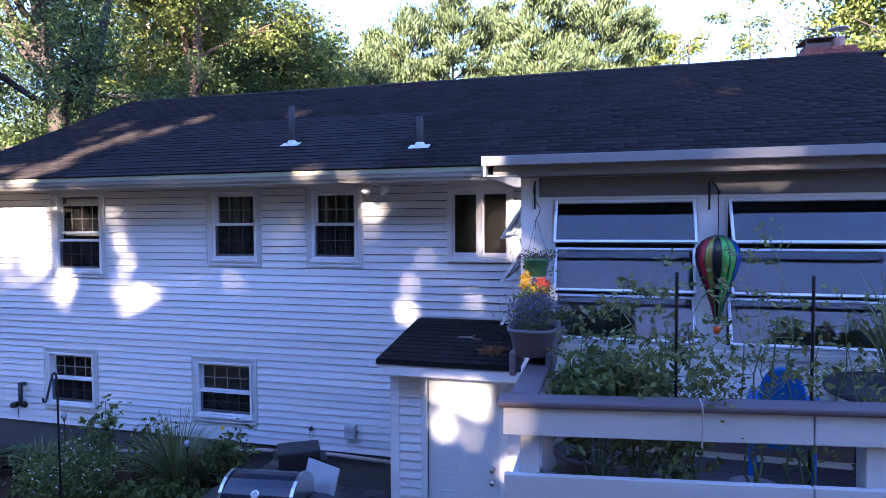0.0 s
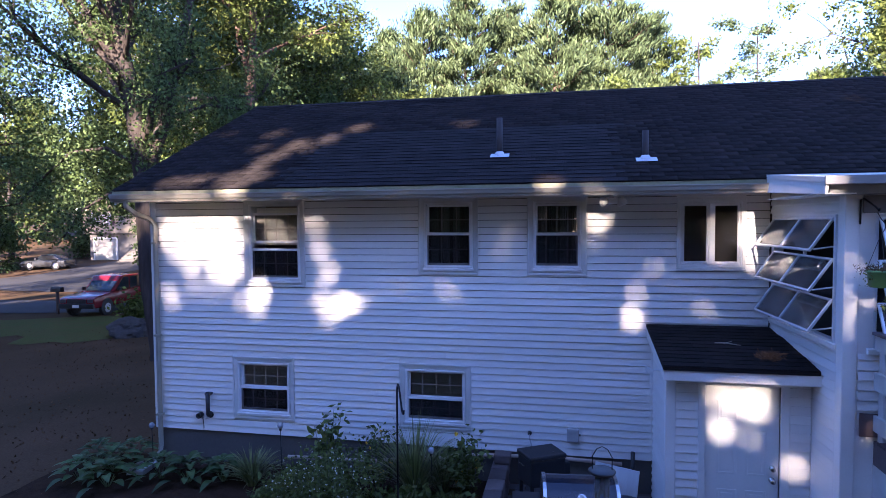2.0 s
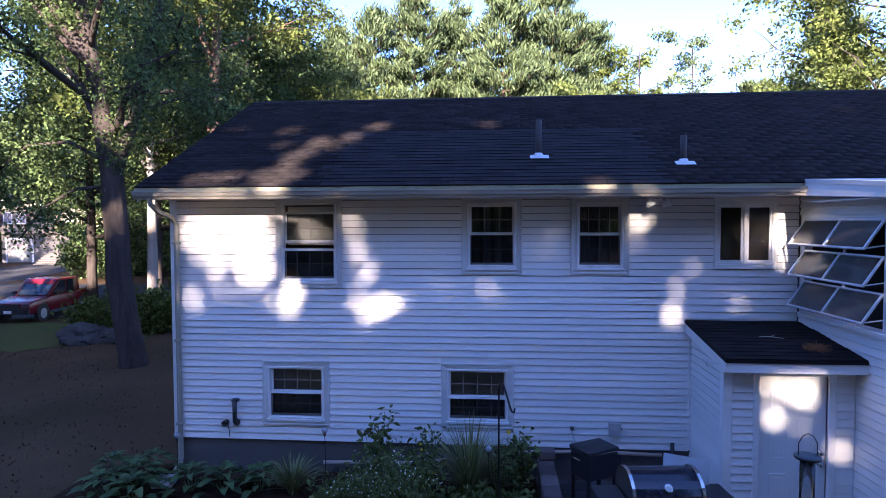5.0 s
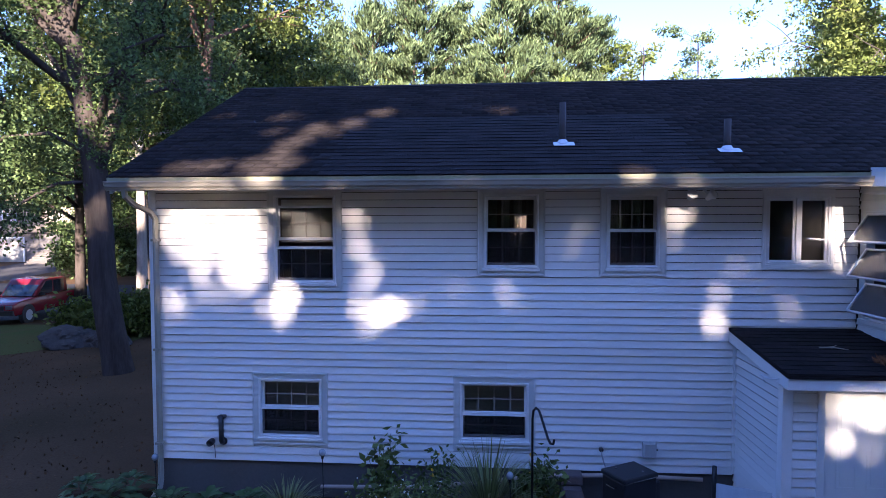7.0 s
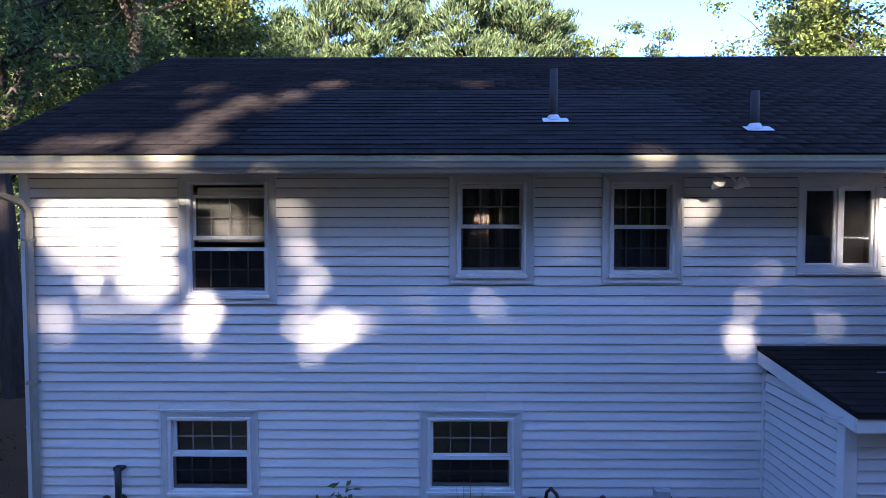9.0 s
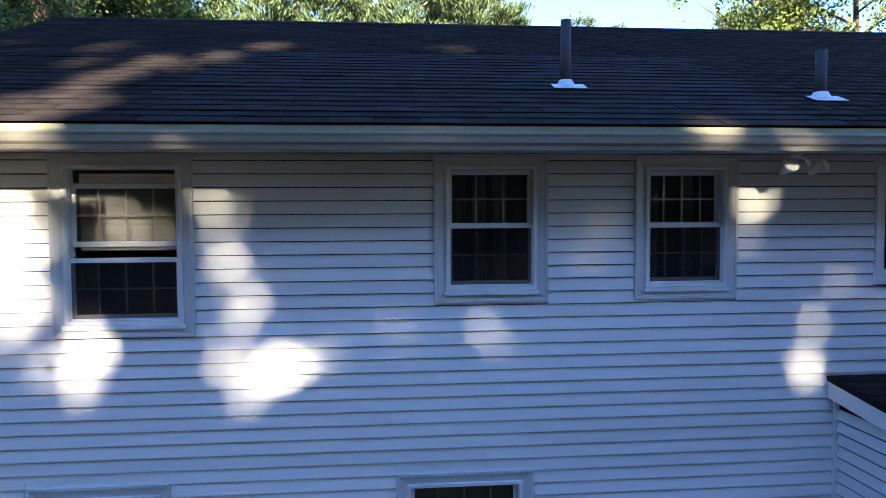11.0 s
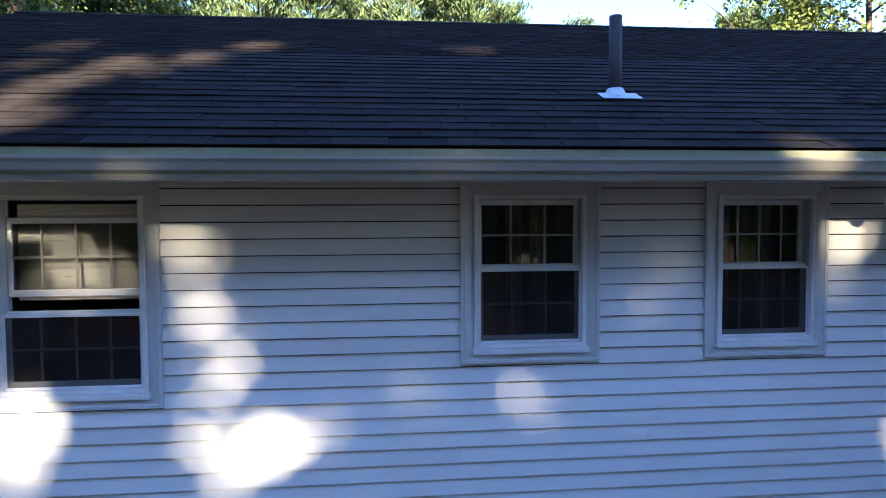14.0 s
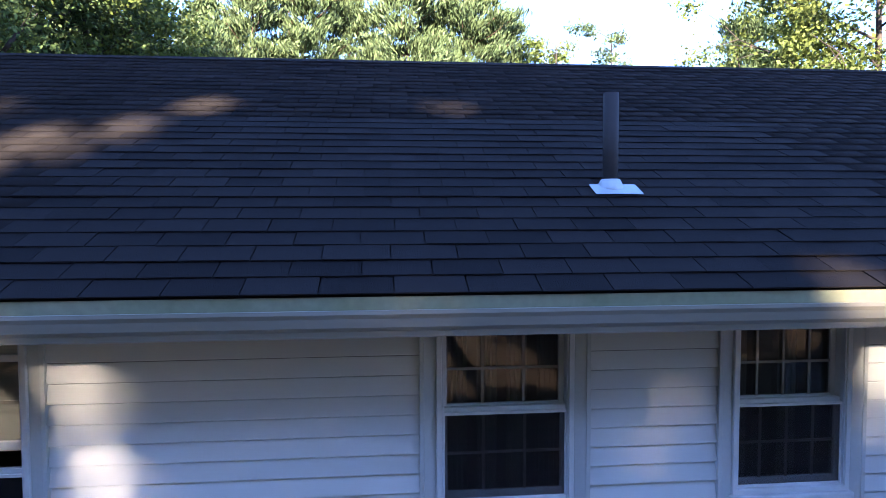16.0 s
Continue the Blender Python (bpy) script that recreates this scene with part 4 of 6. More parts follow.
c = np.stack([rng.uniform(-27, -10.6, 7000), rng.uniform(3, 21, 7000), np.zeros(7000)], 1)
c = c[rng.uniform(size=7000) < 0.35 + 0.65 * (np.sin(c[:, 0] * 0.9 + 0.7 * c[:, 1]) > -0.2)]
c[:, 2] = [ground_z(x, y) + 0.012 for x, y, z in c]
M_FALLEN = mat("fallen_leaves", (0.10, 0.055, 0.026), 0.9, var=0.3, bump=0, per="island", hue=(0.06, 0.032, 0.015), spec=0.05)
tagged(leaves("leaf_litter", c, 0.032, M_FALLEN, None, rng, up=6.0), "dry brown oak leaves strewn over the lawn", "leaf litter", kind="stuff")

# ---------------------------------------------------------------- unseen oaks behind the camera, leaves left out so that set sun flecks fall
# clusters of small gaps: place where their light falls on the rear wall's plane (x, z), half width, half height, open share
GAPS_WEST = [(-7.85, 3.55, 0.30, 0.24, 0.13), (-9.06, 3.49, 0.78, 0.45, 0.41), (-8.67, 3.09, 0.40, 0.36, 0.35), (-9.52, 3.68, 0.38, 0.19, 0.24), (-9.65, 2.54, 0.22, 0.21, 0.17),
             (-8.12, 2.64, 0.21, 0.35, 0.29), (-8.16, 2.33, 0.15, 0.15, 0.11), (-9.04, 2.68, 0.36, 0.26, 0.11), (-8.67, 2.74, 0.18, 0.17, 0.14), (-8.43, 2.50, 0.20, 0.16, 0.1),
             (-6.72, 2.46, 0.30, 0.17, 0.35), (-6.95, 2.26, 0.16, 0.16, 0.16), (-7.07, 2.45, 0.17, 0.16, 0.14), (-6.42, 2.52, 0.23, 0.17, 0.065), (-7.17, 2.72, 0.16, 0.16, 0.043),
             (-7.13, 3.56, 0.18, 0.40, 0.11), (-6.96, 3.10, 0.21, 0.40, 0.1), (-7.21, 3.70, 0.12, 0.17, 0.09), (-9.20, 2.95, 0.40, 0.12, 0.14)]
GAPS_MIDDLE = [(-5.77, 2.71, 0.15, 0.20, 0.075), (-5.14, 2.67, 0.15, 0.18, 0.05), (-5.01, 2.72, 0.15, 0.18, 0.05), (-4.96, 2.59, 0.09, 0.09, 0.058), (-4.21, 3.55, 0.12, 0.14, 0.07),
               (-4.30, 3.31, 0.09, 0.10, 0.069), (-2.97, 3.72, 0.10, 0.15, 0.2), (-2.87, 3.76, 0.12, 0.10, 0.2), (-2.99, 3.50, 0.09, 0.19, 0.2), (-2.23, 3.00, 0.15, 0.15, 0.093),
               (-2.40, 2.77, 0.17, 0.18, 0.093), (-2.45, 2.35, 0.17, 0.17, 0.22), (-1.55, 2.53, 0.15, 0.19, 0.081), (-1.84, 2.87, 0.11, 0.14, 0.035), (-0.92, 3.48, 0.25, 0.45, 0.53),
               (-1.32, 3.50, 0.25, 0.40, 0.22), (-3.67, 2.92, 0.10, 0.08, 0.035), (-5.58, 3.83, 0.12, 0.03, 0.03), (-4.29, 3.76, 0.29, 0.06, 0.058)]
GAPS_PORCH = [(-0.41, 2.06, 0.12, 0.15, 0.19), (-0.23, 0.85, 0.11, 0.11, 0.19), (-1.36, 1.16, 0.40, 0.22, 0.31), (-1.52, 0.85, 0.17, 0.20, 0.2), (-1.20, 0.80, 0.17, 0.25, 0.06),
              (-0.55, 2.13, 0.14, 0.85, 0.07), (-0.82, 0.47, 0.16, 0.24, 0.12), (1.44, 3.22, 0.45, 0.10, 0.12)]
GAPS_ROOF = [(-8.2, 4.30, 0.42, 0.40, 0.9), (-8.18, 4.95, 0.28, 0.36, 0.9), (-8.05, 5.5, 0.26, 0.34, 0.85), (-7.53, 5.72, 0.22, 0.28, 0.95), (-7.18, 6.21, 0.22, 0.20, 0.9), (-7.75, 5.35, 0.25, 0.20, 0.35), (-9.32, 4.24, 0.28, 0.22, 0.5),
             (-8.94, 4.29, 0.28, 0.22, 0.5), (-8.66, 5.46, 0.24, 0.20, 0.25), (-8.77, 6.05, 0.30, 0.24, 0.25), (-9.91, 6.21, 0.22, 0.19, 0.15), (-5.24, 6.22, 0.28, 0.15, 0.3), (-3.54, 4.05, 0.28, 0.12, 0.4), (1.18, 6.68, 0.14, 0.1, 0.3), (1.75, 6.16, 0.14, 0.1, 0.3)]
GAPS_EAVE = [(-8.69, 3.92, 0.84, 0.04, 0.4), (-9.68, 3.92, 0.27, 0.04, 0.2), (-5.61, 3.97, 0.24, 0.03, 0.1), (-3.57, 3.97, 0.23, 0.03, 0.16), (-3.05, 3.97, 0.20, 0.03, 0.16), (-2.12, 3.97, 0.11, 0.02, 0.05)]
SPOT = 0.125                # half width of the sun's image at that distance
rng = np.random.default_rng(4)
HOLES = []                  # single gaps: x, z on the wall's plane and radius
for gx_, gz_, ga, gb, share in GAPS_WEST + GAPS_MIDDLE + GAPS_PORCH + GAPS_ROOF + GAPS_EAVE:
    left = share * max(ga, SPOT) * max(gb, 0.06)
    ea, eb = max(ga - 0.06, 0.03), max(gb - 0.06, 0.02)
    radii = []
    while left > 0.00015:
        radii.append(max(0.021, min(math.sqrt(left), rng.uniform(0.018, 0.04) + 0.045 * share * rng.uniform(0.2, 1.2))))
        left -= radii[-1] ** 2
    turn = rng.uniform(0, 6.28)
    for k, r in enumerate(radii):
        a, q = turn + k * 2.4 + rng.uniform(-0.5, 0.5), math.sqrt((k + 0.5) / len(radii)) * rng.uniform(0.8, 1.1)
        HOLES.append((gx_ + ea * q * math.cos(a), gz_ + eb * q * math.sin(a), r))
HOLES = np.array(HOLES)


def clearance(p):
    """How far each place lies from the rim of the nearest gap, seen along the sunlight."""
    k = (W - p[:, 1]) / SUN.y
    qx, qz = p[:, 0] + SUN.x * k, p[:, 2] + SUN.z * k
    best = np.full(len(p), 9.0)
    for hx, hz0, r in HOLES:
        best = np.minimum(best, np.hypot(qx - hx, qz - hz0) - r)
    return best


OAKS = [(x, -15 + 2 * math.sin(i * 2.1)) for i, x in enumerate((-35, -27, -19, -11, -3.5, 4, 12))]
# small leaves added round the gaps to shape their light
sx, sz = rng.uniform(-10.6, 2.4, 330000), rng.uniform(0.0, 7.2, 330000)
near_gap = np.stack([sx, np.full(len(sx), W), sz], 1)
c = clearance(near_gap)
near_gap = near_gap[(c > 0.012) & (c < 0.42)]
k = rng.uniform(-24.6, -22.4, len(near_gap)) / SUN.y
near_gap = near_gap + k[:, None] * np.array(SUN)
for i, (x, y) in enumerate(OAKS):
    base = np.array([x, y, ground_z(x, y)])
    tree = thing("tree", "unseen tall oak, crown cut to shade and fleck the yard", "tree", pose(*base))
    bm, tips = limb_set(rng, (0, 0, -0.3), 16, 0.3, (0, 0), 10, 0.55, 0.2)
    smooth(part("trunk", bm, M_BARK, tree))
    top = 19.5 if x > -5 else 20.5 if x > -15 else 19.5
    low = 3.8 + 0.6 * math.sin(i * 1.7)
    n = int(2100 * (top - low))
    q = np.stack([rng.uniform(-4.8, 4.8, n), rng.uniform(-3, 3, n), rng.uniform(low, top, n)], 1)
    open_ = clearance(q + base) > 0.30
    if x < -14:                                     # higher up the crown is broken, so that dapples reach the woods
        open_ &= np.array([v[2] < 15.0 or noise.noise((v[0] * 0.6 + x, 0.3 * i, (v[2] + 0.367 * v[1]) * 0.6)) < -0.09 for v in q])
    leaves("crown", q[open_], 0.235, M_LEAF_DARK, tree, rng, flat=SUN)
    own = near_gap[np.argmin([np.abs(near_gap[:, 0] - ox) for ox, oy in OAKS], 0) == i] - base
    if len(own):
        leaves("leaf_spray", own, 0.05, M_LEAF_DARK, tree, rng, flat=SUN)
# unseen trees added behind and beside the yard to block low sky light
for i, (x, y) in enumerate([(-48, -22), (-38, -44), (-27, -48), (-16, -46), (-6, -50), (5, -46), (16, -48), (28, -40), (36, -18), (40, -2), (-52, -4), (30, 12)]):
    oak("tree", (x, y, ground_z(x, y)), 11.5 + 1.5 * math.sin(i * 1.7), 0.35, 200 + i, "unseen oak added behind the yard to close the horizon", 3000, 0.5, 1.3, M_LEAF_DARK, low=0.08, spread=0.34, forks=12)
for i, (x, y) in enumerate([(-50 + 7.2 * k, -29 + 2.5 * math.sin(k * 1.9)) for k in range(13)] + [(-40, -10), (-43, 0)] + [(-33 + 1.5 * math.sin(k * 2.0), -9 + 4.5 * k) for k in range(6)]):
    oak("tree", (x, y, ground_z(x, y)), (7.0 if i < 15 else 12.0) + 1.0 * math.sin(i * 2.7), 0.2, 400 + i, "unseen leafy tree added to block low sky light", 2500, 0.42, 1.0, M_LEAF_DARK, low=0.04, spread=0.34, forks=10)

# ---------------------------------------------------------------- fittings on the rear wall
M_BOXGREY = mat("grey_box", (0.45, 0.45, 0.44), 0.6, var=0.08)
M_LENS = mat("lamp_glass", (0.75, 0.74, 0.68), 0.25, var=0.03)
lamp = thing("flood_light", "white twin-head flood light under the eave", "wall lamp", pose(-2.775, 8.24, 4.104))
smooth(part("base", lathe([(0.055, 0.0), (0.055, -0.02), (0.03, -0.035)], 16), M_TRIM, lamp))
for sx in (-1, 1):
    bm = bmesh.new()
    tube(bm, [(0, 0, -0.03), (sx * 0.06, -0.02, -0.06), (sx * 0.10, -0.03, -0.115)], [0.014, 0.014, 0.016], 8)
    part("arm", bm, M_TRIM, lamp)
    m = pose(sx * 0.115, -0.04, -0.145, 58, 0, sx * (-8 if sx < 0 else 40))
    smooth(part("head", lathe([(0.02, -0.05), (0.03, -0.03), (0.036, 0.0), (0.058, 0.05), (0.064, 0.075), (0.058, 0.075)], 18, m), M_TRIM, lamp))
    smooth(part("bulb", lathe([(0.056, 0.065), (0.053, 0.08), (0.035, 0.092), (0.01, 0.096)], 18, m), M_LENS, lamp))

meter = thing("outdoor_outlet_box", "grey weatherproof outlet box on the siding", "outlet box", pose(-3.27, W - 0.02, 0.70))
part("body", soft(boxes((-0.085, 0.085, -0.075, 0.0, -0.10, 0.10)), 0.01, 2), M_BOXGREY, meter)
part("cover", soft(boxes((-0.078, 0.078, -0.088, -0.075, -0.092, 0.092)), 0.006), M_BOXGREY, meter)
smooth(part("knockout", lathe([(0.014, 0), (0.014, 0.02)], 10, pose(0.085, -0.04, 0.0, 0, 90)), M_BLACK, meter))

vent = thing("exhaust_pipe", "black plastic exhaust pipe elbow on the wall", "pipe", pose(-8.99, W - 0.02, 0.62))
bm = bmesh.new()
tube(bm, [(0, 0.0, 0.03), (0, -0.05, 0.03), (0, -0.075, 0.06), (0, -0.075, 0.40)], [0.033, 0.033, 0.033, 0.033], 12)
smooth(part("pipe", bm, M_BLACK, vent))
part("clamp", soft(boxes((-0.05, 0.05, -0.085, 0.0, 0.36, 0.40)), 0.006), M_BLACK, vent)
smooth(part("flange", lathe([(0.055, 0), (0.055, 0.015), (0.04, 0.02)], 14, pose(0, 0, 0.03, 90)), M_BLACK, vent))
tap = thing("intake_pipe", "short black pipe stub through the siding", "pipe", pose(-9.155, W - 0.018, 0.62))
smooth(part("stub", lathe([(0.045, 0), (0.045, 0.09), (0.036, 0.09), (0.036, 0.03)], 14, pose(0, 0, 0.02, 90)), M_BLACK, tap))
bm = bmesh.new()
tube(bm, [(0.03, -0.02, 0.0), (0.05, -0.03, -0.08), (0.05, -0.02, -0.2)], [0.005] * 3, 6)
part("wire", bm, M_BLACK, tap)
hose = thing("cable_inlet", "black outdoor cable hanging from a wall inlet", "cable", pose(-3.88, W - 0.02, 0.68))
smooth(part("inlet", lathe([(0.03, 0), (0.03, 0.04), (0.015, 0.06)], 12, pose(0, 0, 0, 90)), M_BLACK, hose))
bm = bmesh.new()
tube(bm, [(0, -0.05, 0), (0.0, -0.07, -0.06), (0.05, -0.07, -0.22), (0.10, -0.05, -0.42)], [0.009] * 4, 6)
part("cord", bm, M_BOXGREY, hose)
stub = thing("drain_stub", "short black drain pipe standing at the wall", "pipe", pose(-2.457, W - 0.09, 0.33))
smooth(part("pipe", lathe([(0.03, -0.45), (0.03, 0.19), (0.024, 0.19), (0.024, 0.1)], 12), M_BLACK, stub))

# wire hooks under the shed's rake
hook = thing("line_hook", "white wire clothes-line hook on the lean-to", "hook", pose(-2.285, 7.12, 2.0))
bm = bmesh.new()
tube(bm, [(0, 0, 0), (-0.09, 0.0, -0.005), (-0.14, 0.02, 0.02), (-0.17, 0.0, 0.0), (-0.15, 0, -0.04)], [0.006] * 5, 6)
tube(bm, [(-0.12, 0.0, 0.0), (-0.17, 0.03, 0.035), (-0.19, 0.03, 0.03)], [0.006] * 3, 6)
part("wire", bm, M_ALU, hook)

# dry litter on the lean-to roof
M_STRAW = mat("dry_needles", (0.30, 0.13, 0.05), 0.9, var=0.2, bump=0, per="island")
M_TWIG = mat("dry_twig", (0.42, 0.38, 0.32), 0.9, var=0.1)
rng = np.random.default_rng(31)
lit = thing("needle_clump", "heap of dry orange pine needles on the lean-to roof", "leaf litter", pose(-1.08, 7.3, 2.148, 7.7))
n = 420
leaves("needles", rng.normal(size=(n, 3)) * np.array([0.06, 0.05, 0.015]) + np.array([0, 0, 0.02]), 0.045, M_STRAW, lit, rng, long=1.0, wide=0.08)
twig = thing("twig", "bare twig lying on the lean-to roof", "twig", pose(-1.45, 7.72, 2.212, 7.7))
bm = bmesh.new()
tube(bm, [(-0.12, 0.03, 0.0), (0, 0.0, 0.015), (0.12, -0.04, 0.006), (0.17, -0.03, 0)], [0.006, 0.007, 0.005, 0.003], 5)
tube(bm, [(0, 0, 0.014), (0.08, 0.05, 0.02)], [0.005, 0.003], 5)
tube(bm, [(-0.05, 0.012, 0.01), (-0.02, -0.05, 0.02)], [0.004, 0.003], 5)
part("stick", bm, M_TWIG, twig)

# ---------------------------------------------------------------- deck with its railing
DX, DY0, DFL = -0.355, 4.02, 1.56
FRONT = pose(DX, DY0, 0, 0, -1.0, 5.5)       # the front rail runs a little askew
deck = thing("deck", "raised deck with grey-brown boards and white three-board railing", "deck")
for k in range(17):
    y = DY0 - 0.02 + k * 0.146
    if y + 0.14 < PY - 0.03:
        part("deck_board", soft(boxes((DX - 0.04, 4.4, y, y + 0.140, DFL - 0.028, DFL)), 0.004), M_DECK, deck)
part("rim", soft(boxes((DX - 0.01, DX + 0.03, DY0 + 0.02, PY - 0.03, DFL - 0.27, DFL - 0.03)), 0.004), M_COMPOSITE, deck, "dark brown deck edge board")
part("rim", soft(boxes((DX + 0.035, 4.4, DY0 - 0.02, DY0 + 0.02, DFL - 0.27, DFL - 0.03)), 0.004), M_RAIL, deck)
for z0, z1 in ((2.435, 2.588), (2.04, 2.225), (1.63, 1.79)):
    part("rail_board", soft(boxes((DX - 0.02, DX + 0.018, DY0 + 0.022, PY - 0.03, z0, z1)), 0.005), M_RAIL, deck)
    part("rail_board", soft(boxes((-0.02, 1.50, -0.02, 0.018, z0, z1)), 0.005), M_RAIL, deck, at=FRONT)
    part("rail_board", soft(boxes((1.505, 4.6, -0.02, 0.018, z0, z1)), 0.005), M_RAIL, deck, at=FRONT)
part("rail_cap", soft(boxes((DX - 0.05, DX + 0.11, DY0 + 0.128, PY - 0.03, 2.589, 2.625)), 0.012, 2), M_COMPOSITE, deck, "dark brown composite rail cap")
part("rail_cap", soft(boxes((-0.05, 4.6, -0.05, 0.115, 2.589, 2.625)), 0.012, 2), M_COMPOSITE, deck, "dark brown composite rail cap", at=FRONT)
for x, y in ((DX + 0.02, DY0 + 0.03), (DX + 0.02, PY - 0.14), (DX + 0.02, 5.2)):
    part("post", soft(boxes((x, x + 0.1, y, y + 0.1, -0.2 if y < 6 else 1.0, 2.585)), 0.004), M_RAIL, deck)
for x in (1.75, 3.5):
    part("post", soft(boxes((x, x + 0.1, 0.02, 0.12, 0.0, 2.585)), 0.004), M_RAIL, deck, at=FRONT)
part("lattice", boxes((DX + 0.0, DX + 0.02, DY0 + 0.05, PY, 0.3, DFL - 0.27)), M_RAIL, deck)

# ---------------------------------------------------------------- plants
M_GREEN = mat("garden_leaf", (0.082, 0.120, 0.032), 0.5, var=0.25, fine=6, coarse=2, bump=0, hue=(0.125, 0.145, 0.040), per="island", leaf=0.25, spec=0.2)
M_HOSTA = mat("hosta_leaf", (0.045, 0.085, 0.026), 0.42, var=0.2, fine=12, coarse=3, bump=0.2, hue=(0.065, 0.105, 0.036), per="object", leaf=0.2, spec=0.3)
M_GRASS = mat("grass_blade", (0.15, 0.19, 0.06), 0.5, var=0.25, fine=6, coarse=2, bump=0, hue=(0.20, 0.20, 0.08), per="island", leaf=0.2)
M_TOM = mat("tomato_leaf", (0.105, 0.135, 0.048), 0.55, var=0.25, fine=6, coarse=2, bump=0, hue=(0.21, 0.20, 0.06), per="island", leaf=0.3, spec=0.2)
M_STEM = mat("green_stem", (0.10, 0.14, 0.05), 0.6, var=0.15)
M_PETALW = mat("white_petal", (0.75, 0.75, 0.68), 0.6, var=0.05, bump=0, per="island")
M_PETALY = mat("yellow_petal", (0.80, 0.48, 0.02), 0.5, var=0.1, bump=0, per="island", leaf=0.2)
M_PETALO = mat("orange_petal", (0.85, 0.13, 0.02), 0.5, var=0.1, bump=0, per="island", leaf=0.2)
M_PETALP = mat("purple_petal", (0.15, 0.10, 0.22), 0.6, var=0.2, bump=0, per="island", leaf=0.2)
M_SOIL = mat("potting_soil", (0.045, 0.03, 0.022), 0.95, var=0.2, bump=0.5)


def leaf_mesh(name, length, width, curl=0.25, seg=6):
    """One broad leaf with a midrib fold, from the stalk along +x."""
    bm = bmesh.new()
    rows = []
    for i in range(seg + 1):
        t = i / seg
        w = width * math.sin(math.pi * min(t * 0.92 + 0.06, 1)) ** 0.8 * (1 - 0.25 * t)
        x, z = length * t, length * (0.30 * t - curl * 2.2 * t * t)
        rows.append([bm.verts.new((x, s * w / 2, z + abs(s) * w * 0.13)) for s in (-1, 0, 1)])
    for a, b in zip(rows, rows[1:]):
        for j in range(2):
            bm.faces.new((a[j], b[j], b[j + 1], a[j + 1]))
    me = bpy.data.meshes.new(name)
    bm.to_mesh(me); bm.free()
    me.materials.append(M_HOSTA)
    for f in me.polygons:
        f.use_smooth = True
    return me


HOSTA = [leaf_mesh("leaf", l, w, c) for l, w, c in ((0.26, 0.13, 0.24), (0.22, 0.12, 0.3), (0.19, 0.10, 0.2))]


def hosta(x, y, r, seed):
    rnd = random.Random(seed)
    pl = thing("hosta", "green hosta clump in the bed by the foundation", "hosta", pose(x, y, ground_z(x, y)), "hostas along the foundation")
    for i in range(30):
        a = i * 137.5 + rnd.uniform(-15, 15)
        q = (i + 1) / 30
        ob = new("leaf", HOSTA[i % 3])
        ob.parent = pl
        s = (0.75 + 0.5 * q) * r / 0.4
        ob.matrix_basis = pose(math.cos(radians(a)) * r * q * 0.62, math.sin(radians(a)) * r * q * 0.62, 0.34 - 0.24 * q * q + rnd.uniform(-0.02, 0.02), rnd.uniform(-15, 15), -8 + 26 * q - 20, a) @ Matrix.Scale(s, 4)
    bm = bmesh.new()
    for i in range(10):
        a = i * 0.63
        tube(bm, [(0, 0, -0.02), (math.cos(a) * r * 0.25, math.sin(a) * r * 0.25, 0.16)], [0.008, 0.005], 4)
    part("stalks", bm, M_STEM, pl)
    return pl


for i, (x, y, r) in enumerate([(-10.25, 7.85, 0.42), (-10.5, 7.45, 0.38), (-9.95, 7.35, 0.42), (-10.75, 8.1, 0.32), (-9.35, 7.75, 0.4), (-8.85, 7.7, 0.42), (-8.35, 7.8, 0.36), (-10.2, 8.3, 0.3)]):
    hosta(x, y, r, i)


def blades(name, x, y, n, h, spread, label, seed, material=None, base=0.06):
    """A tuft of long arching blades."""
    rng = np.random.default_rng(seed)
    pl = thing(name, label, "grass clump", pose(x, y, ground_z(x, y)))
    az, ln = rng.uniform(0, 6.28, n), h * rng.uniform(0.55, 1.1, n)
    out = spread * rng.uniform(0.15, 1.0, n)
    d = np.stack([np.cos(az), np.sin(az), 0 * az], 1)
    sd = np.stack([-np.sin(az), np.cos(az), 0 * az], 1)
    b0 = d * (base * rng.uniform(0, 1, n))[:, None]
    V, F, seg = [], [], 5
    for i in range(seg + 1):
        t = i / seg
        c = b0 + d * (out * t ** 1.6)[:, None] + np.array([0, 0, 1]) * (ln * (t - 0.42 * (out / spread) * t ** 2.6))[:, None]
        w = 0.010 * (1 - t) ** 0.6 + 0.0008
        V += [c - sd * w, c + sd * w]
    V = np.stack(V, 1).reshape(-1, 3)
    o = np.arange(n)[:, None] * (2 * (seg + 1))
    F = np.concatenate([np.concatenate([o + 2 * i, o + 2 * i + 1, o + 2 * i + 3, o + 2 * i + 2], 1) for i in range(seg)])
    tagged(raw("foliage", V, F, material or M_GRASS, pl), kind="stuff")
    return pl


blades("ornamental_grass", -5.35, 7.55, 330, 1.3, 0.85, "tall green ornamental grass with arching blades below the window", 1)
blades("day_lily", -7.85, 7.75, 260, 0.62, 0.55, "day lily clump with long arching leaves", 2)
blades("day_lily", -5.0, 7.75, 180, 0.85, 0.55, "day lily clump with long arching leaves beside the grass", 3)


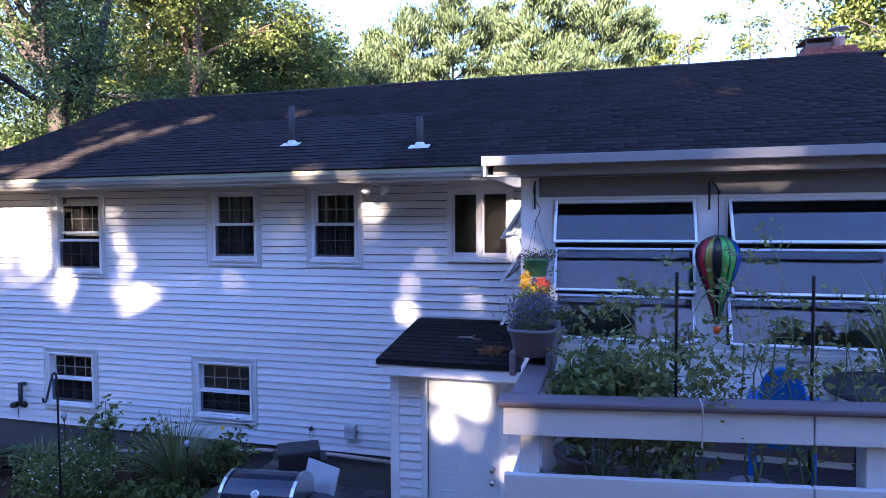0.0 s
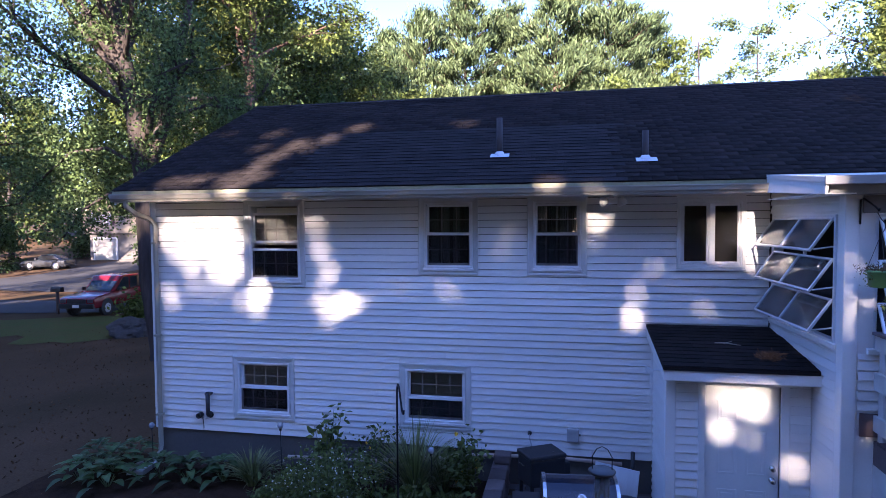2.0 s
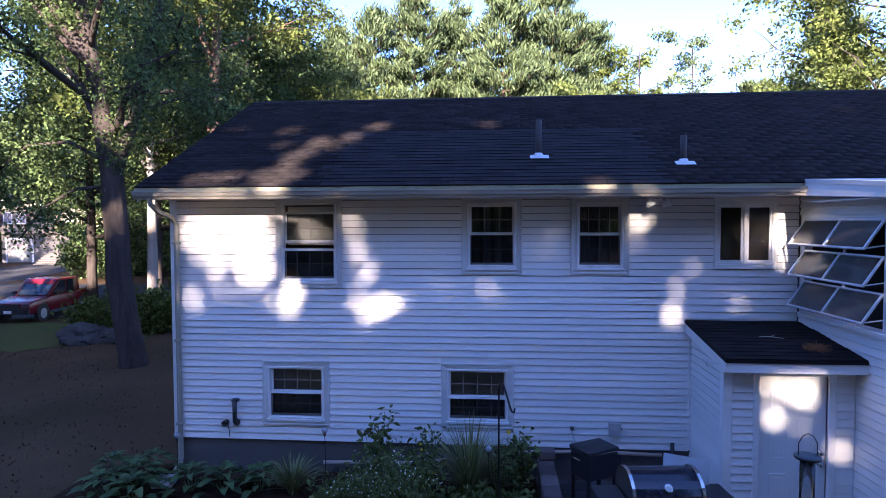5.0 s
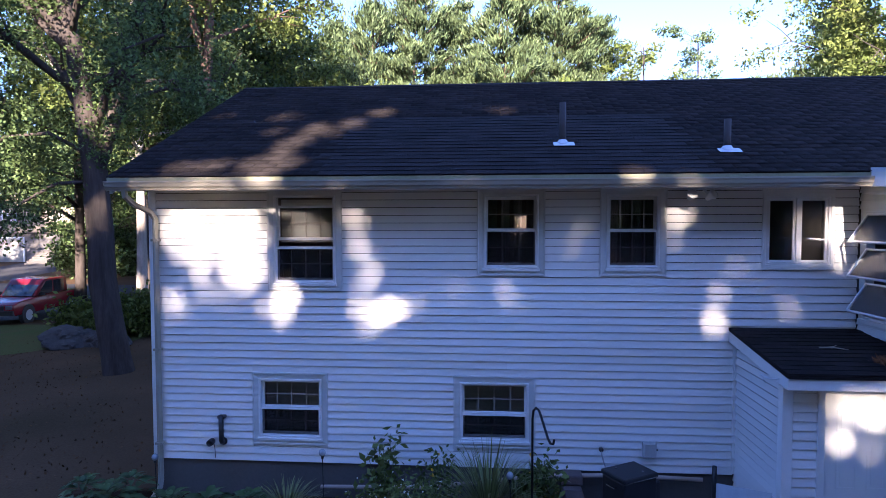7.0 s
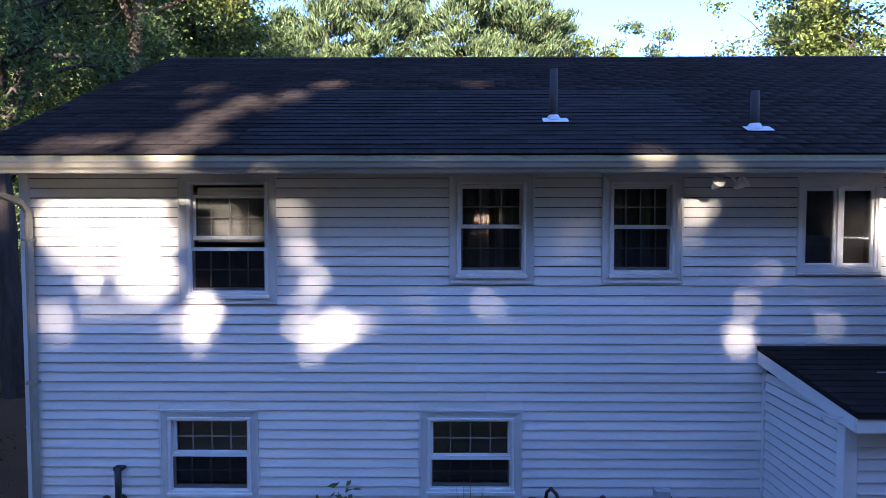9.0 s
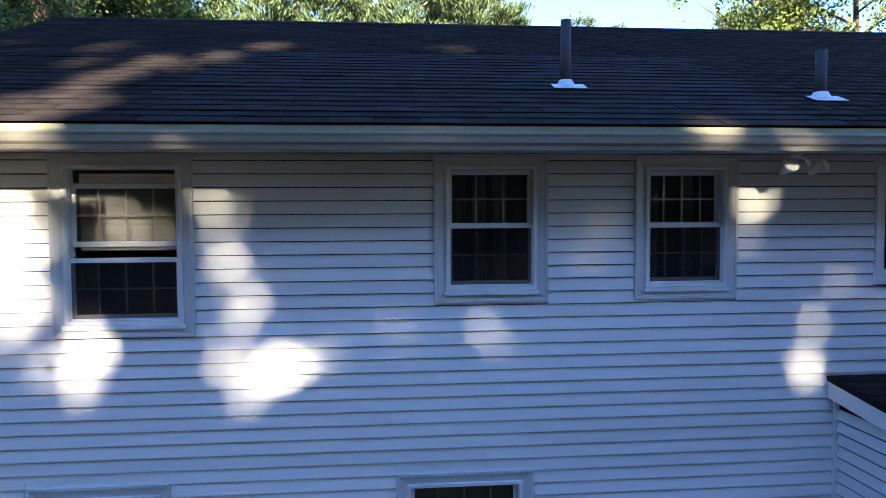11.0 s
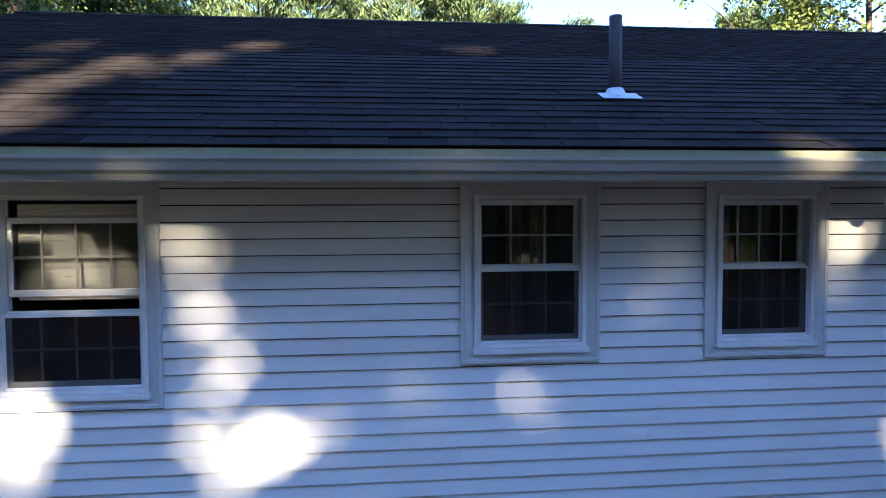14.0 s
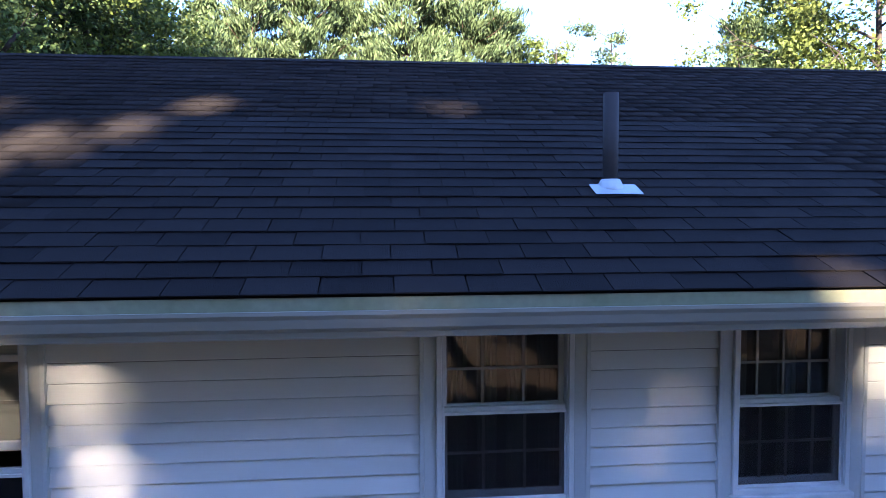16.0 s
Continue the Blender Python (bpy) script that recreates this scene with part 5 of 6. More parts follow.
def bushy(name, x, y, h, r, n, size, label, seed, material, flowers=None, fcount=0, fsize=0.02, ftop=True, stems=9):
    rng = np.random.default_rng(seed)
    pl = thing(name, label, "plant", pose(x, y, ground_z(x, y)))
    bm = bmesh.new()
    tips = []
    for i in range(stems):
        a, q = i * 2.4, r * math.sqrt((i + 0.5) / stems)
        e = np.array([math.cos(a) * q, math.sin(a) * q, h * (1 - 0.35 * (q / r) ** 2) * rng.uniform(0.85, 1.05)])
        mid = e * np.array([0.5, 0.5, 0.55])
        tube(bm, [Vector((0, 0, -0.02)), Vector(mid), Vector(e)], [0.009, 0.006, 0.003], 5)
        for t in np.linspace(0.3, 1, 9):
            tips.append((mid * 2 * t if t < 0.5 else mid + (e - mid) * (2 * t - 1)))
    part("stalk", bm, M_STEM, pl)
    tips = np.array(tips)
    c = tips[rng.integers(0, len(tips), n)] + rng.normal(size=(n, 3)) * np.array([0.075, 0.075, 0.05]) * (r / 0.3)
    c[:, 2] = np.maximum(c[:, 2], 0.02)
    leaves("foliage", c, size, material, pl, rng)
    if flowers:
        k = tips[rng.integers(0, len(tips), fcount)] + rng.normal(size=(fcount, 3)) * 0.06 * (r / 0.3) + np.array([0, 0, 0.05])
        k = np.repeat(k, 4, 0) + rng.normal(size=(fcount * 4, 3)) * fsize * 0.4
        leaves("blossom", k, fsize, flowers, pl, rng)
    return pl


bushy("flowering_shrub", -6.2, 6.75, 0.95, 0.5, 4200, 0.026, "loose shrub covered in tiny white flowers", 41, M_GREEN, M_PETALW, 230, 0.011, stems=26)
bushy("flowering_shrub", -6.75, 6.95, 0.7, 0.4, 2600, 0.028, "loose shrub with tiny white flowers", 42, M_GREEN, M_PETALW, 120, 0.013, stems=18)
bushy("tall_weed", -6.58, 7.6, 1.3, 0.28, 330, 0.055, "tall leafy weed standing before the siding", 43, M_GREEN, stems=8)
bushy("black_eyed_susan", -4.72, 7.75, 0.98, 0.28, 600, 0.045, "wilting yellow daisy plant at the wall", 44, M_GREEN, M_PETALY, 10, 0.03, stems=10)
bushy("black_eyed_susan", -5.95, 7.75, 0.98, 0.34, 420, 0.04, "thin yellow daisy stems in the bed", 45, M_GREEN, M_PETALY, 8, 0.025, stems=9)
bushy("ground_cover", -5.3, 7.1, 0.34, 0.42, 1400, 0.06, "low leafy green plant in front of the grass", 46, M_GREEN, stems=20)
bushy("ground_cover", -4.75, 7.2, 0.3, 0.3, 700, 0.05, "low leafy green plant at the bed edge", 47, M_GREEN, stems=14)
bushy("ground_cover", -5.9, 7.0, 0.3, 0.3, 700, 0.055, "low leafy green plant in front of the grass", 48, M_GREEN, stems=14)
bushy("ground_cover", -7.1, 7.3, 0.3, 0.4, 900, 0.05, "low leafy green plant in the bed", 49, M_GREEN, stems=14)

# bed edging and mulch
M_MULCH = mat("bark_mulch", (0.060, 0.036, 0.022), 0.95, spec=0.05, var=0.35, fine=45, coarse=4, bump=0.9)
xs, ys = np.linspace(-11.2, -4.42, 46), np.linspace(6.6, 8.52, 14)
V = [(x, y, ground_z(x, y) + 0.022 + 0.02 * noise.noise((x * 3, y * 3, 0))) for y in ys for x in xs]
F = [(j * 46 + i, j * 46 + i + 1, (j + 1) * 46 + i + 1, (j + 1) * 46 + i) for j in range(13) for i in range(45)]
tagged(raw("ground_bed", V, F, M_MULCH), "dark bark mulch bed along the foundation", "garden bed", kind="structure")
M_HOSE = mat("pale_edging", (0.45, 0.36, 0.30), 0.7, var=0.1)
bm = bmesh.new()
tube(bm, [(-7.6, 8.40, 0.10), (-6.2, 8.44, 0.12), (-4.6, 8.46, 0.32), (-3.6, 8.46, 0.36), (-2.6, 8.46, 0.33)], [0.028] * 5, 8)
edge = thing("drain_hose", "pale corrugated hose running along the foundation", "hose")
smooth(part("hose", bm, M_HOSE, edge))

splash = thing("splash_block", "pale concrete splash block under the downspout", "splash block", pose(-9.86, 8.0, ground_z(-9.86, 8.0) + 0.03, -4, 0, 12))
part("slab", soft(boxes((-0.14, 0.14, -0.24, 0.24, -0.02, 0.03)), 0.008), M_BOXGREY, splash)
for sx in (-1, 1):
    part("kerb", soft(boxes((sx * 0.125 - 0.02, sx * 0.125 + 0.02, -0.24, 0.24, 0.031, 0.07)), 0.008), M_BOXGREY, splash)

# shepherd's crook
crook = thing("shepherd_hook", "black iron shepherd's crook standing in the bed", "garden hook", pose(-4.98, 5.46, ground_z(-5, 5.46) - 0.07, 0, 0, -62.8))
bm = bmesh.new()
tube(bm, [(0, 0, -0.15), (0, 0, 2.22), (0.015, 0, 2.29), (0.053, 0, 2.325), (0.10, 0, 2.315), (0.135, 0.0, 2.27), (0.235, 0, 2.13), (0.27, 0, 2.105), (0.31, 0, 2.115), (0.32, 0, 2.15)], [0.010] * 10, 8)
smooth(part("rod", bm, M_IRON, crook))

# stake lights
M_GLOBE = mat("crackle_glass_globe", (0.30, 0.32, 0.35), 0.15, var=0.1, spec=0.8)
lampset = [(-9.70, 8.02, 0.56), (-7.39, 7.75, 0.79), (-5.1, 7.45, 0.70), (-4.62, 6.6, 0.14)]
for i, (x, y, z) in enumerate(lampset):
    g = ground_z(x, y)
    st = thing("stake_light", "solar stake light with a crackled glass globe", "garden light", pose(x, y, g), "stake lights in the bed")
    bm = bmesh.new()
    tube(bm, [(0, 0, -0.05), (0.01, 0, (z - g) * 0.5), (0, 0, z - g)], [0.006] * 3, 6)
    part("stake", bm, M_IRON, st)
    smooth(part("globe", lathe([(0.012, -0.045), (0.034, -0.03), (0.045, 0.0), (0.036, 0.028), (0.014, 0.045)], 14, pose(0, 0, z - g + 0.03)), M_GLOBE, st))
    part("collar", lathe([(0.016, -0.03), (0.02, 0.0), (0.016, 0.005)], 10, pose(0, 0, z - g - 0.015)), M_BLACK, st)

# ---------------------------------------------------------------- patio, low wall, grill, smoker
M_PAVER = mat("dark_paver", (0.085, 0.075, 0.078), 0.9, var=0.16, fine=40, coarse=2, bump=0.4, per="object", hue=(0.06, 0.052, 0.052))
M_BLOCK = mat("retaining_block", (0.15, 0.115, 0.105), 0.95, var=0.16, fine=50, coarse=3, bump=0.6, per="object")
patio = tagged(part("pavement", boxes((-4.25, 3.5, 4.2, W + 0.02, -0.40, -0.115)), M_PAVER), "dark paver patio beside the house", "patio", kind="structure")
rnd = random.Random(3)
me = bpy.data.meshes.new("paver")
bm = soft(boxes((-0.142, 0.142, -0.095, 0.095, -0.01, 0.02)), 0.006)
bm.to_mesh(me); bm.free(); me.materials.append(M_PAVER)
for j in range(12):
    for i in range(8):
        ob = new("paver", me)
        ob.parent = patio
        ob.matrix_basis = pose(-4.08 + i * 0.29 + (0.145 if j % 2 else 0), W - 0.10 - j * 0.196, -0.113 + rnd.uniform(-0.002, 0.002), 0, 0, rnd.uniform(-0.5, 0.5))
lowwall = thing("retaining_wall", "low wall of reddish-brown concrete blocks edging the patio", "garden wall")
for lay in range(3):
    for j in range(5 if lay < 2 else 4):
        y = W - 0.20 - j * 0.34 - (0.17 if lay % 2 else 0)
        part("block", soft(boxes((-4.40, -4.16, y - 0.166, y + 0.166, -0.2 + lay * 0.155, -0.2 + lay * 0.155 + 0.15)), 0.014, 1), M_BLOCK, lowwall)
part("block", soft(boxes((-4.38, -4.14, W - 0.24, W - 0.02, 0.268, 0.40)), 0.02, 2), M_BLOCK, lowwall)

sm = thing("smoker", "black box pellet smoker on legs with a flat lid", "smoker", pose(-3.68, 7.76, -0.09, 0, 0, 31))
part("cabinet", soft(boxes((-0.25, 0.25, -0.19, 0.19, 0.40, 0.74)), 0.015, 2), M_BLACK, sm)
part("lid", soft(boxes((-0.265, 0.265, -0.205, 0.205, 0.742, 0.80)), 0.018, 2), M_BLACK, sm)
bm = bmesh.new()
tube(bm, [(-0.255, -0.06, 0.66), (-0.29, -0.06, 0.66), (-0.29, 0.06, 0.66), (-0.255, 0.06, 0.66)], [0.009] * 4, 8)
part("handle", bm, M_CHROME, sm)
part("trim", boxes((-0.23, 0.23, -0.2075, -0.2055, 0.752, 0.758)), M_CHROME, sm)
for x in (-0.22, 0.22):
    for y in (-0.16, 0.16):
        part("leg", soft(boxes((x - 0.022, x + 0.022, y - 0.022, y + 0.022, 0.0, 0.42)), 0.004), M_BLACK, sm)
for x in (-0.1, 0.12):
    smooth(part("rivet", lathe([(0.012, 0.8), (0.008, 0.806), (0.002, 0.808)], 10, pose(x, 0.02 - x, 0)), M_CHROME, sm))
part("hopper", soft(boxes((0.255, 0.35, -0.15, 0.15, 0.40, 0.66)), 0.012), M_BLACK, sm)

M_LID = mat("grill_enamel", (0.014, 0.016, 0.028), 0.22, var=0.15, fine=30, coarse=3, bump=0.02, spec=0.6)
M_SHELF = mat("brushed_steel_shelf", (0.55, 0.57, 0.60), 0.4, metal=0.5, var=0.08, stretch=(1, 8, 1))
gr = thing("gas_grill", "dark blue-black gas grill with closed rounded lid", "barbecue grill", pose(-3.22, 6.25, -0.09, 0, 0, 6))
prof = [(-0.30, 0.82)] + [(-0.30 * math.cos(a), 0.86 + 0.26 * math.sin(a)) for a in np.linspace(0.0, math.pi, 12)] + [(0.30, 0.82)]
smooth(part("lid", soft(prism(prof, -0.36, 0.36), 0.01, 2), M_LID, gr))
for s in (-0.37, 0.37):
    pr = [(-0.31, 0.81)] + [(-0.312 * math.cos(a), 0.86 + 0.272 * math.sin(a)) for a in np.linspace(0.0, math.pi, 12)] + [(0.31, 0.81)]
    part("lid_band", prism(pr, s - 0.018, s + 0.018), M_CHROME, gr)
part("firebox", soft(boxes((-0.36, 0.36, -0.28, 0.28, 0.58, 0.81)), 0.02, 2), M_BLACK, gr)
part("cart", soft(boxes((-0.34, 0.34, -0.25, 0.25, 0.10, 0.56)), 0.01), M_BLACK, gr)
bm = bmesh.new()
tube(bm, [(-0.26, -0.30, 0.90), (-0.26, -0.345, 0.90), (0.26, -0.345, 0.90), (0.26, -0.30, 0.90)], [0.012] * 4, 8)
part("handle", bm, M_CHROME, gr)
gauge = part("thermometer", lathe([(0.045, 0), (0.045, 0.012), (0.036, 0.014)], 18, pose(0.0, -0.255, 1.0, 55)), M_CHROME, gr)
part("dial", lathe([(0.034, 0.0145), (0.034, 0.0155)], 18, pose(0.0, -0.255, 1.0, 55)), M_BOXGREY, gauge)
part("side_shelf", soft(boxes((0.40, 0.78, -0.25, 0.25, 0.80, 0.83)), 0.008), M_BLACK, gr)
part("side_shelf", soft(boxes((-0.70, -0.40, -0.25, 0.25, 0.80, 0.83)), 0.008), M_BLACK, gr)
part("cover_panel", soft(boxes((-0.01, 0.01, -0.25, 0.25, 0.0, 0.30)), 0.003), M_SHELF, gr, "pale folded shelf", at=pose(0.42, 0.32, 0.80, 0, 18, 60))
for x in (-0.3, 0.3):
    for y in (-0.2, 0.2):
        smooth(part("wheel", lathe([(0.045, -0.015), (0.05, 0), (0.045, 0.015)], 12, pose(x, y, 0.05, 90)), M_BLACK, gr))

# hanging feeder on a second hook
fd = thing("bird_feeder", "clear tube bird feeder with a dark dish and wire loop", "bird feeder", pose(-3.14, 3.3, ground_z(-3.1, 3.3)))
g = 2.31 - ground_z(-3.1, 3.3)
bm = bmesh.new()
tube(bm, [(0.12, 0.05, -0.1), (0.12, 0.05, g - 0.3)], [0.008, 0.008], 6)
part("pole", bm, M_IRON, fd)
bm = bmesh.new()
tube(bm, [(-0.055, 0, g), (-0.055, 0, g + 0.08), (-0.03, 0, g + 0.125), (0, 0, g + 0.14), (0.03, 0, g + 0.125), (0.055, 0, g + 0.08), (0.055, 0, g)], [0.003] * 7, 6)
part("wire_loop", bm, M_IRON, fd)
smooth(part("dish", lathe([(0.03, -0.025), (0.07, -0.015), (0.078, 0.0), (0.07, 0.006), (0.03, 0.01)], 20, pose(0, 0, g)), M_BLACK, fd))
tb = smooth(part("tube", lathe([(0.042, -0.42), (0.042, -0.03)], 18, pose(0, 0, g)), M_GLASS2, fd))
part("base", lathe([(0.06, -0.45), (0.06, -0.42), (0.045, -0.415)], 18, pose(0, 0, g)), M_BLACK, fd)
part("perch", soft(boxes((0.04, 0.09, -0.006, 0.006, g - 0.36, g - 0.345), (0.075, 0.09, -0.01, 0.01, g - 0.40, g - 0.33)), 0.003), M_BLACK, fd)
bm = bmesh.new()
tube(bm, [(0.06, 0, g - 0.43), (0.12, 0.05, g - 0.45)], [0.006, 0.006], 6)
part("bracket", bm, M_IRON, fd)

# ---------------------------------------------------------------- things on the deck
M_POT = mat("grey_brown_plastic_pot", (0.16, 0.13, 0.135), 0.55, var=0.1, fine=40, coarse=3)
M_POTG = mat("green_plastic_pot", (0.10, 0.26, 0.11), 0.45, var=0.08)
M_BROWNPOT = mat("brown_window_box", (0.055, 0.035, 0.03), 0.6, var=0.1)
M_BLUE = mat("blue_paint", (0.02, 0.12, 0.42), 0.45, var=0.1)
M_WICKER = mat("dark_wicker", (0.035, 0.03, 0.032), 0.7, var=0.25, fine=90, bump=0.8)

def trough(rows, n=32, power=3.2):
    """A rounded oblong vessel from rings of half width, half length and height."""
    bm = bmesh.new()
    rings = []
    for hx, hy, z in rows:
        ring = []
        for i in range(n):
            a = 2 * math.pi * i / n
            c, s = math.cos(a), math.sin(a)
            ring.append(bm.verts.new((hx * math.copysign(abs(c) ** (2 / power), c), hy * math.copysign(abs(s) ** (2 / power), s), z)))
        rings.append(ring)
    for a, b in zip(rings, rings[1:]):
        for i in range(n):
            bm.faces.new((a[i], a[(i + 1) % n], b[(i + 1) % n], b[i]))
    bm.faces.new(list(reversed(rings[0])))
    bm.faces.new(rings[-1])
    return bm


# saddle planter on the side rail, purple flowers
pl = thing("rail_planter", "grey-brown saddle planter on the rail with purple flowers", "planter", pose(DX - 0.015, 5.03, 2.626))
smooth(part("pot", trough([(0.115, 0.235, 0.05), (0.125, 0.245, 0.06), (0.158, 0.28, 0.205), (0.162, 0.284, 0.212), (0.172, 0.296, 0.215), (0.174, 0.298, 0.235), (0.166, 0.29, 0.24), (0.156, 0.28, 0.235), (0.146, 0.27, 0.19)]), M_POT, pl))
for s in (-1, 1):
    part("foot", soft(boxes((s * 0.118 - 0.022, s * 0.118 + 0.022, -0.23, 0.23, -0.08, 0.08)), 0.012, 2), M_POT, pl)
part("soil", trough([(0.14, 0.262, 0.195), (0.14, 0.262, 0.205)]), M_SOIL, pl)
rng = np.random.default_rng(51)
c = rng.normal(size=(3400, 3)) * np.array([0.075, 0.13, 0.055]) + np.array([0, 0, 0.31])
leaves("foliage", c, 0.012, M_GREEN, pl, rng, wide=0.3)
c = rng.normal(size=(2600, 3)) * np.array([0.08, 0.135, 0.055]) + np.array([0, 0, 0.34])
leaves("blossom", c, 0.0085, M_PETALP, pl, rng)

# dark pot with yellow and orange flowers at the wall end
pb = thing("flower_box", "dark brown rail box with yellow and orange flowers", "planter", pose(DX - 0.12, 5.74, 2.627))
part("box", soft(trough([(0.06, 0.10, 0.0), (0.085, 0.15, 0.22), (0.095, 0.16, 0.225), (0.095, 0.16, 0.25), (0.08, 0.14, 0.25)], power=6), 0.002), M_BROWNPOT, pb)
c = rng.normal(size=(700, 3)) * np.array([0.06, 0.075, 0.045]) + np.array([0.01, 0, 0.33])
leaves("foliage", c, 0.022, mat("lime_leaf", (0.22, 0.28, 0.05), 0.5, var=0.2, bump=0, per="island", leaf=0.3), pb, rng)
for x, y, z, m, s in ((-0.05, 0.03, 0.47, M_PETALY, 0.055), (-0.045, -0.02, 0.43, M_PETALY, 0.045), (0.085, 0.06, 0.42, M_PETALO, 0.065), (0.10, 0.0, 0.405, M_PETALO, 0.05), (0.035, -0.03, 0.39, M_PETALY, 0.032), (0.11, -0.06, 0.385, M_PETALY, 0.028), (0.02, 0.05, 0.45, M_PETALP, 0.02)):
    bm = bmesh.new()
    tube(bm, [(x * 0.4, y * 0.8, 0.22), (x, y, z)], [0.004, 0.003], 5)
    part("stem", bm, M_STEM, pb)
    k = rng.normal(size=(90, 3))
    k = k / np.linalg.norm(k, axis=1)[:, None] * rng.uniform(0.3, 1, 90)[:, None] * np.array([s, s, s * 1.1]) + np.array([x, y, z + 0.01])
    leaves("flower", k, 0.019, m, pb, rng)

# hanging basket on a wall bracket
hb = thing("hanging_basket", "green plastic hanging pot with straggling stems", "hanging pot", pose(-0.483, 6.15, 3.178))
smooth(part("pot", lathe([(0.08, -0.085), (0.09, -0.08), (0.108, 0.05), (0.117, 0.055), (0.117, 0.075), (0.105, 0.075), (0.10, 0.04), (0.02, 0.035)], 26), M_POTG, hb))
bm = bmesh.new()
for a in (0.4, 2.5, 4.6):
    tube(bm, [(0.112 * math.cos(a), 0.112 * math.sin(a), 0.07), (0, 0, 0.42)], [0.0025, 0.0025], 4)
tube(bm, [(0, 0, 0.42), (0.025, 0, 0.45), (0.035, 0.0, 0.50), (0.0, 0.02, 0.56), (-0.02, 0.04, 0.62)], [0.004] * 5, 6)
part("hanger", bm, M_BLACK, hb)
c = rng.normal(size=(360, 3)) * np.array([0.09, 0.09, 0.022]) + np.array([0, 0, 0.085])
leaves("dry_growth", c, 0.020, mat("dry_stems", (0.12, 0.075, 0.04), 0.8, var=0.2, bump=0, per="island"), hb, rng, wide=0.2)
c = np.stack([rng.normal(size=150) * 0.035 + rng.choice([0.13, -0.11, 0.02], 150), rng.normal(size=150) * 0.04, rng.uniform(-0.08, 0.15, 150)], 1)
leaves("trailing_growth", c, 0.015, M_TOM, hb, rng)
br = thing("plant_bracket", "black iron wall bracket for hanging plants", "bracket", pose(-0.53, PY - 0.035, 3.80))
bm = bmesh.new()
tube(bm, [(0, 0, -0.12), (0, 0, 0.12), (0.01, -0.05, 0.13), (0.02, -0.25, 0.05), (0.03, -0.30, 0.01), (0.03, -0.31, 0.03)], [0.009] * 6, 6)
part("arm", bm, M_IRON, br)
br2 = copy_thing(br, pose(0.955, PY - 0.035, 3.78))

# balloon-shaped wind spinner
GORES = [(0.55, 0.03, 0.05), (0.42, 0.36, 0.03), (0.10, 0.38, 0.05), (0.015, 0.015, 0.02), (0.02, 0.12, 0.42), (0.03, 0.20, 0.08), (0.30, 0.03, 0.16), (0.5, 0.2, 0.03)]
ball = thing("balloon_spinner", "shiny rainbow hot-air-balloon wind spinner on a cord", "wind spinner", pose(0.985, 6.2, 3.06))
profile = [(0.012, -0.34), (0.022, -0.30), (0.05, -0.18), (0.088, -0.06), (0.128, 0.05), (0.157, 0.15), (0.165, 0.21), (0.155, 0.28), (0.125, 0.335), (0.075, 0.37), (0.03, 0.385), (0.008, 0.388)]
for g in range(16):
    bm = bmesh.new()
    rows = []
    for r, z in profile:
        rows.append([bm.verts.new((r * (1.06 if s == 1 else 1.0) * math.cos((g + s / 2) * math.pi / 8), r * (1.06 if s == 1 else 1.0) * math.sin((g + s / 2) * math.pi / 8), z)) for s in range(3)])
    for a, b in zip(rows, rows[1:]):
        for s in range(2):
            bm.faces.new((a[s], a[s + 1], b[s + 1], b[s]))
    col = {8: (0.10, 0.012, 0.03), 9: (0.30, 0.015, 0.03), 10: (0.20, 0.17, 0.03), 11: (0.012, 0.012, 0.015), 12: (0.05, 0.26, 0.05), 13: (0.05, 0.24, 0.05), 14: (0.012, 0.06, 0.24), 15: (0.012, 0.08, 0.26)}.get(g, GORES[(g * 3) % 8])
    smooth(part("gore", bm, mat("foil_%d" % g, tuple(min(1.7 * c, 0.6) for c in col), 0.22, metal=0.3, var=0.15, fine=160, coarse=10, bump=0.3), ball))
    bm = bmesh.new()
    tube(bm, [(r * 1.015 * math.cos(g * math.pi / 8), r * 1.015 * math.sin(g * math.pi / 8), z) for r, z in profile], [0.004] * len(profile), 4)
    part("seam", bm, M_BLACK, ball)
bm = bmesh.new()
tube(bm, [(0, 0, 0.386), (0, 0.0, 0.55), (-0.01, -0.035, 0.745)], [0.004] * 3, 5)
part("cord", bm, M_IRON, ball)
smooth(part("basket", lathe([(0.022, -0.42), (0.03, -0.38), (0.03, -0.36)], 12), M_PETALO, ball))

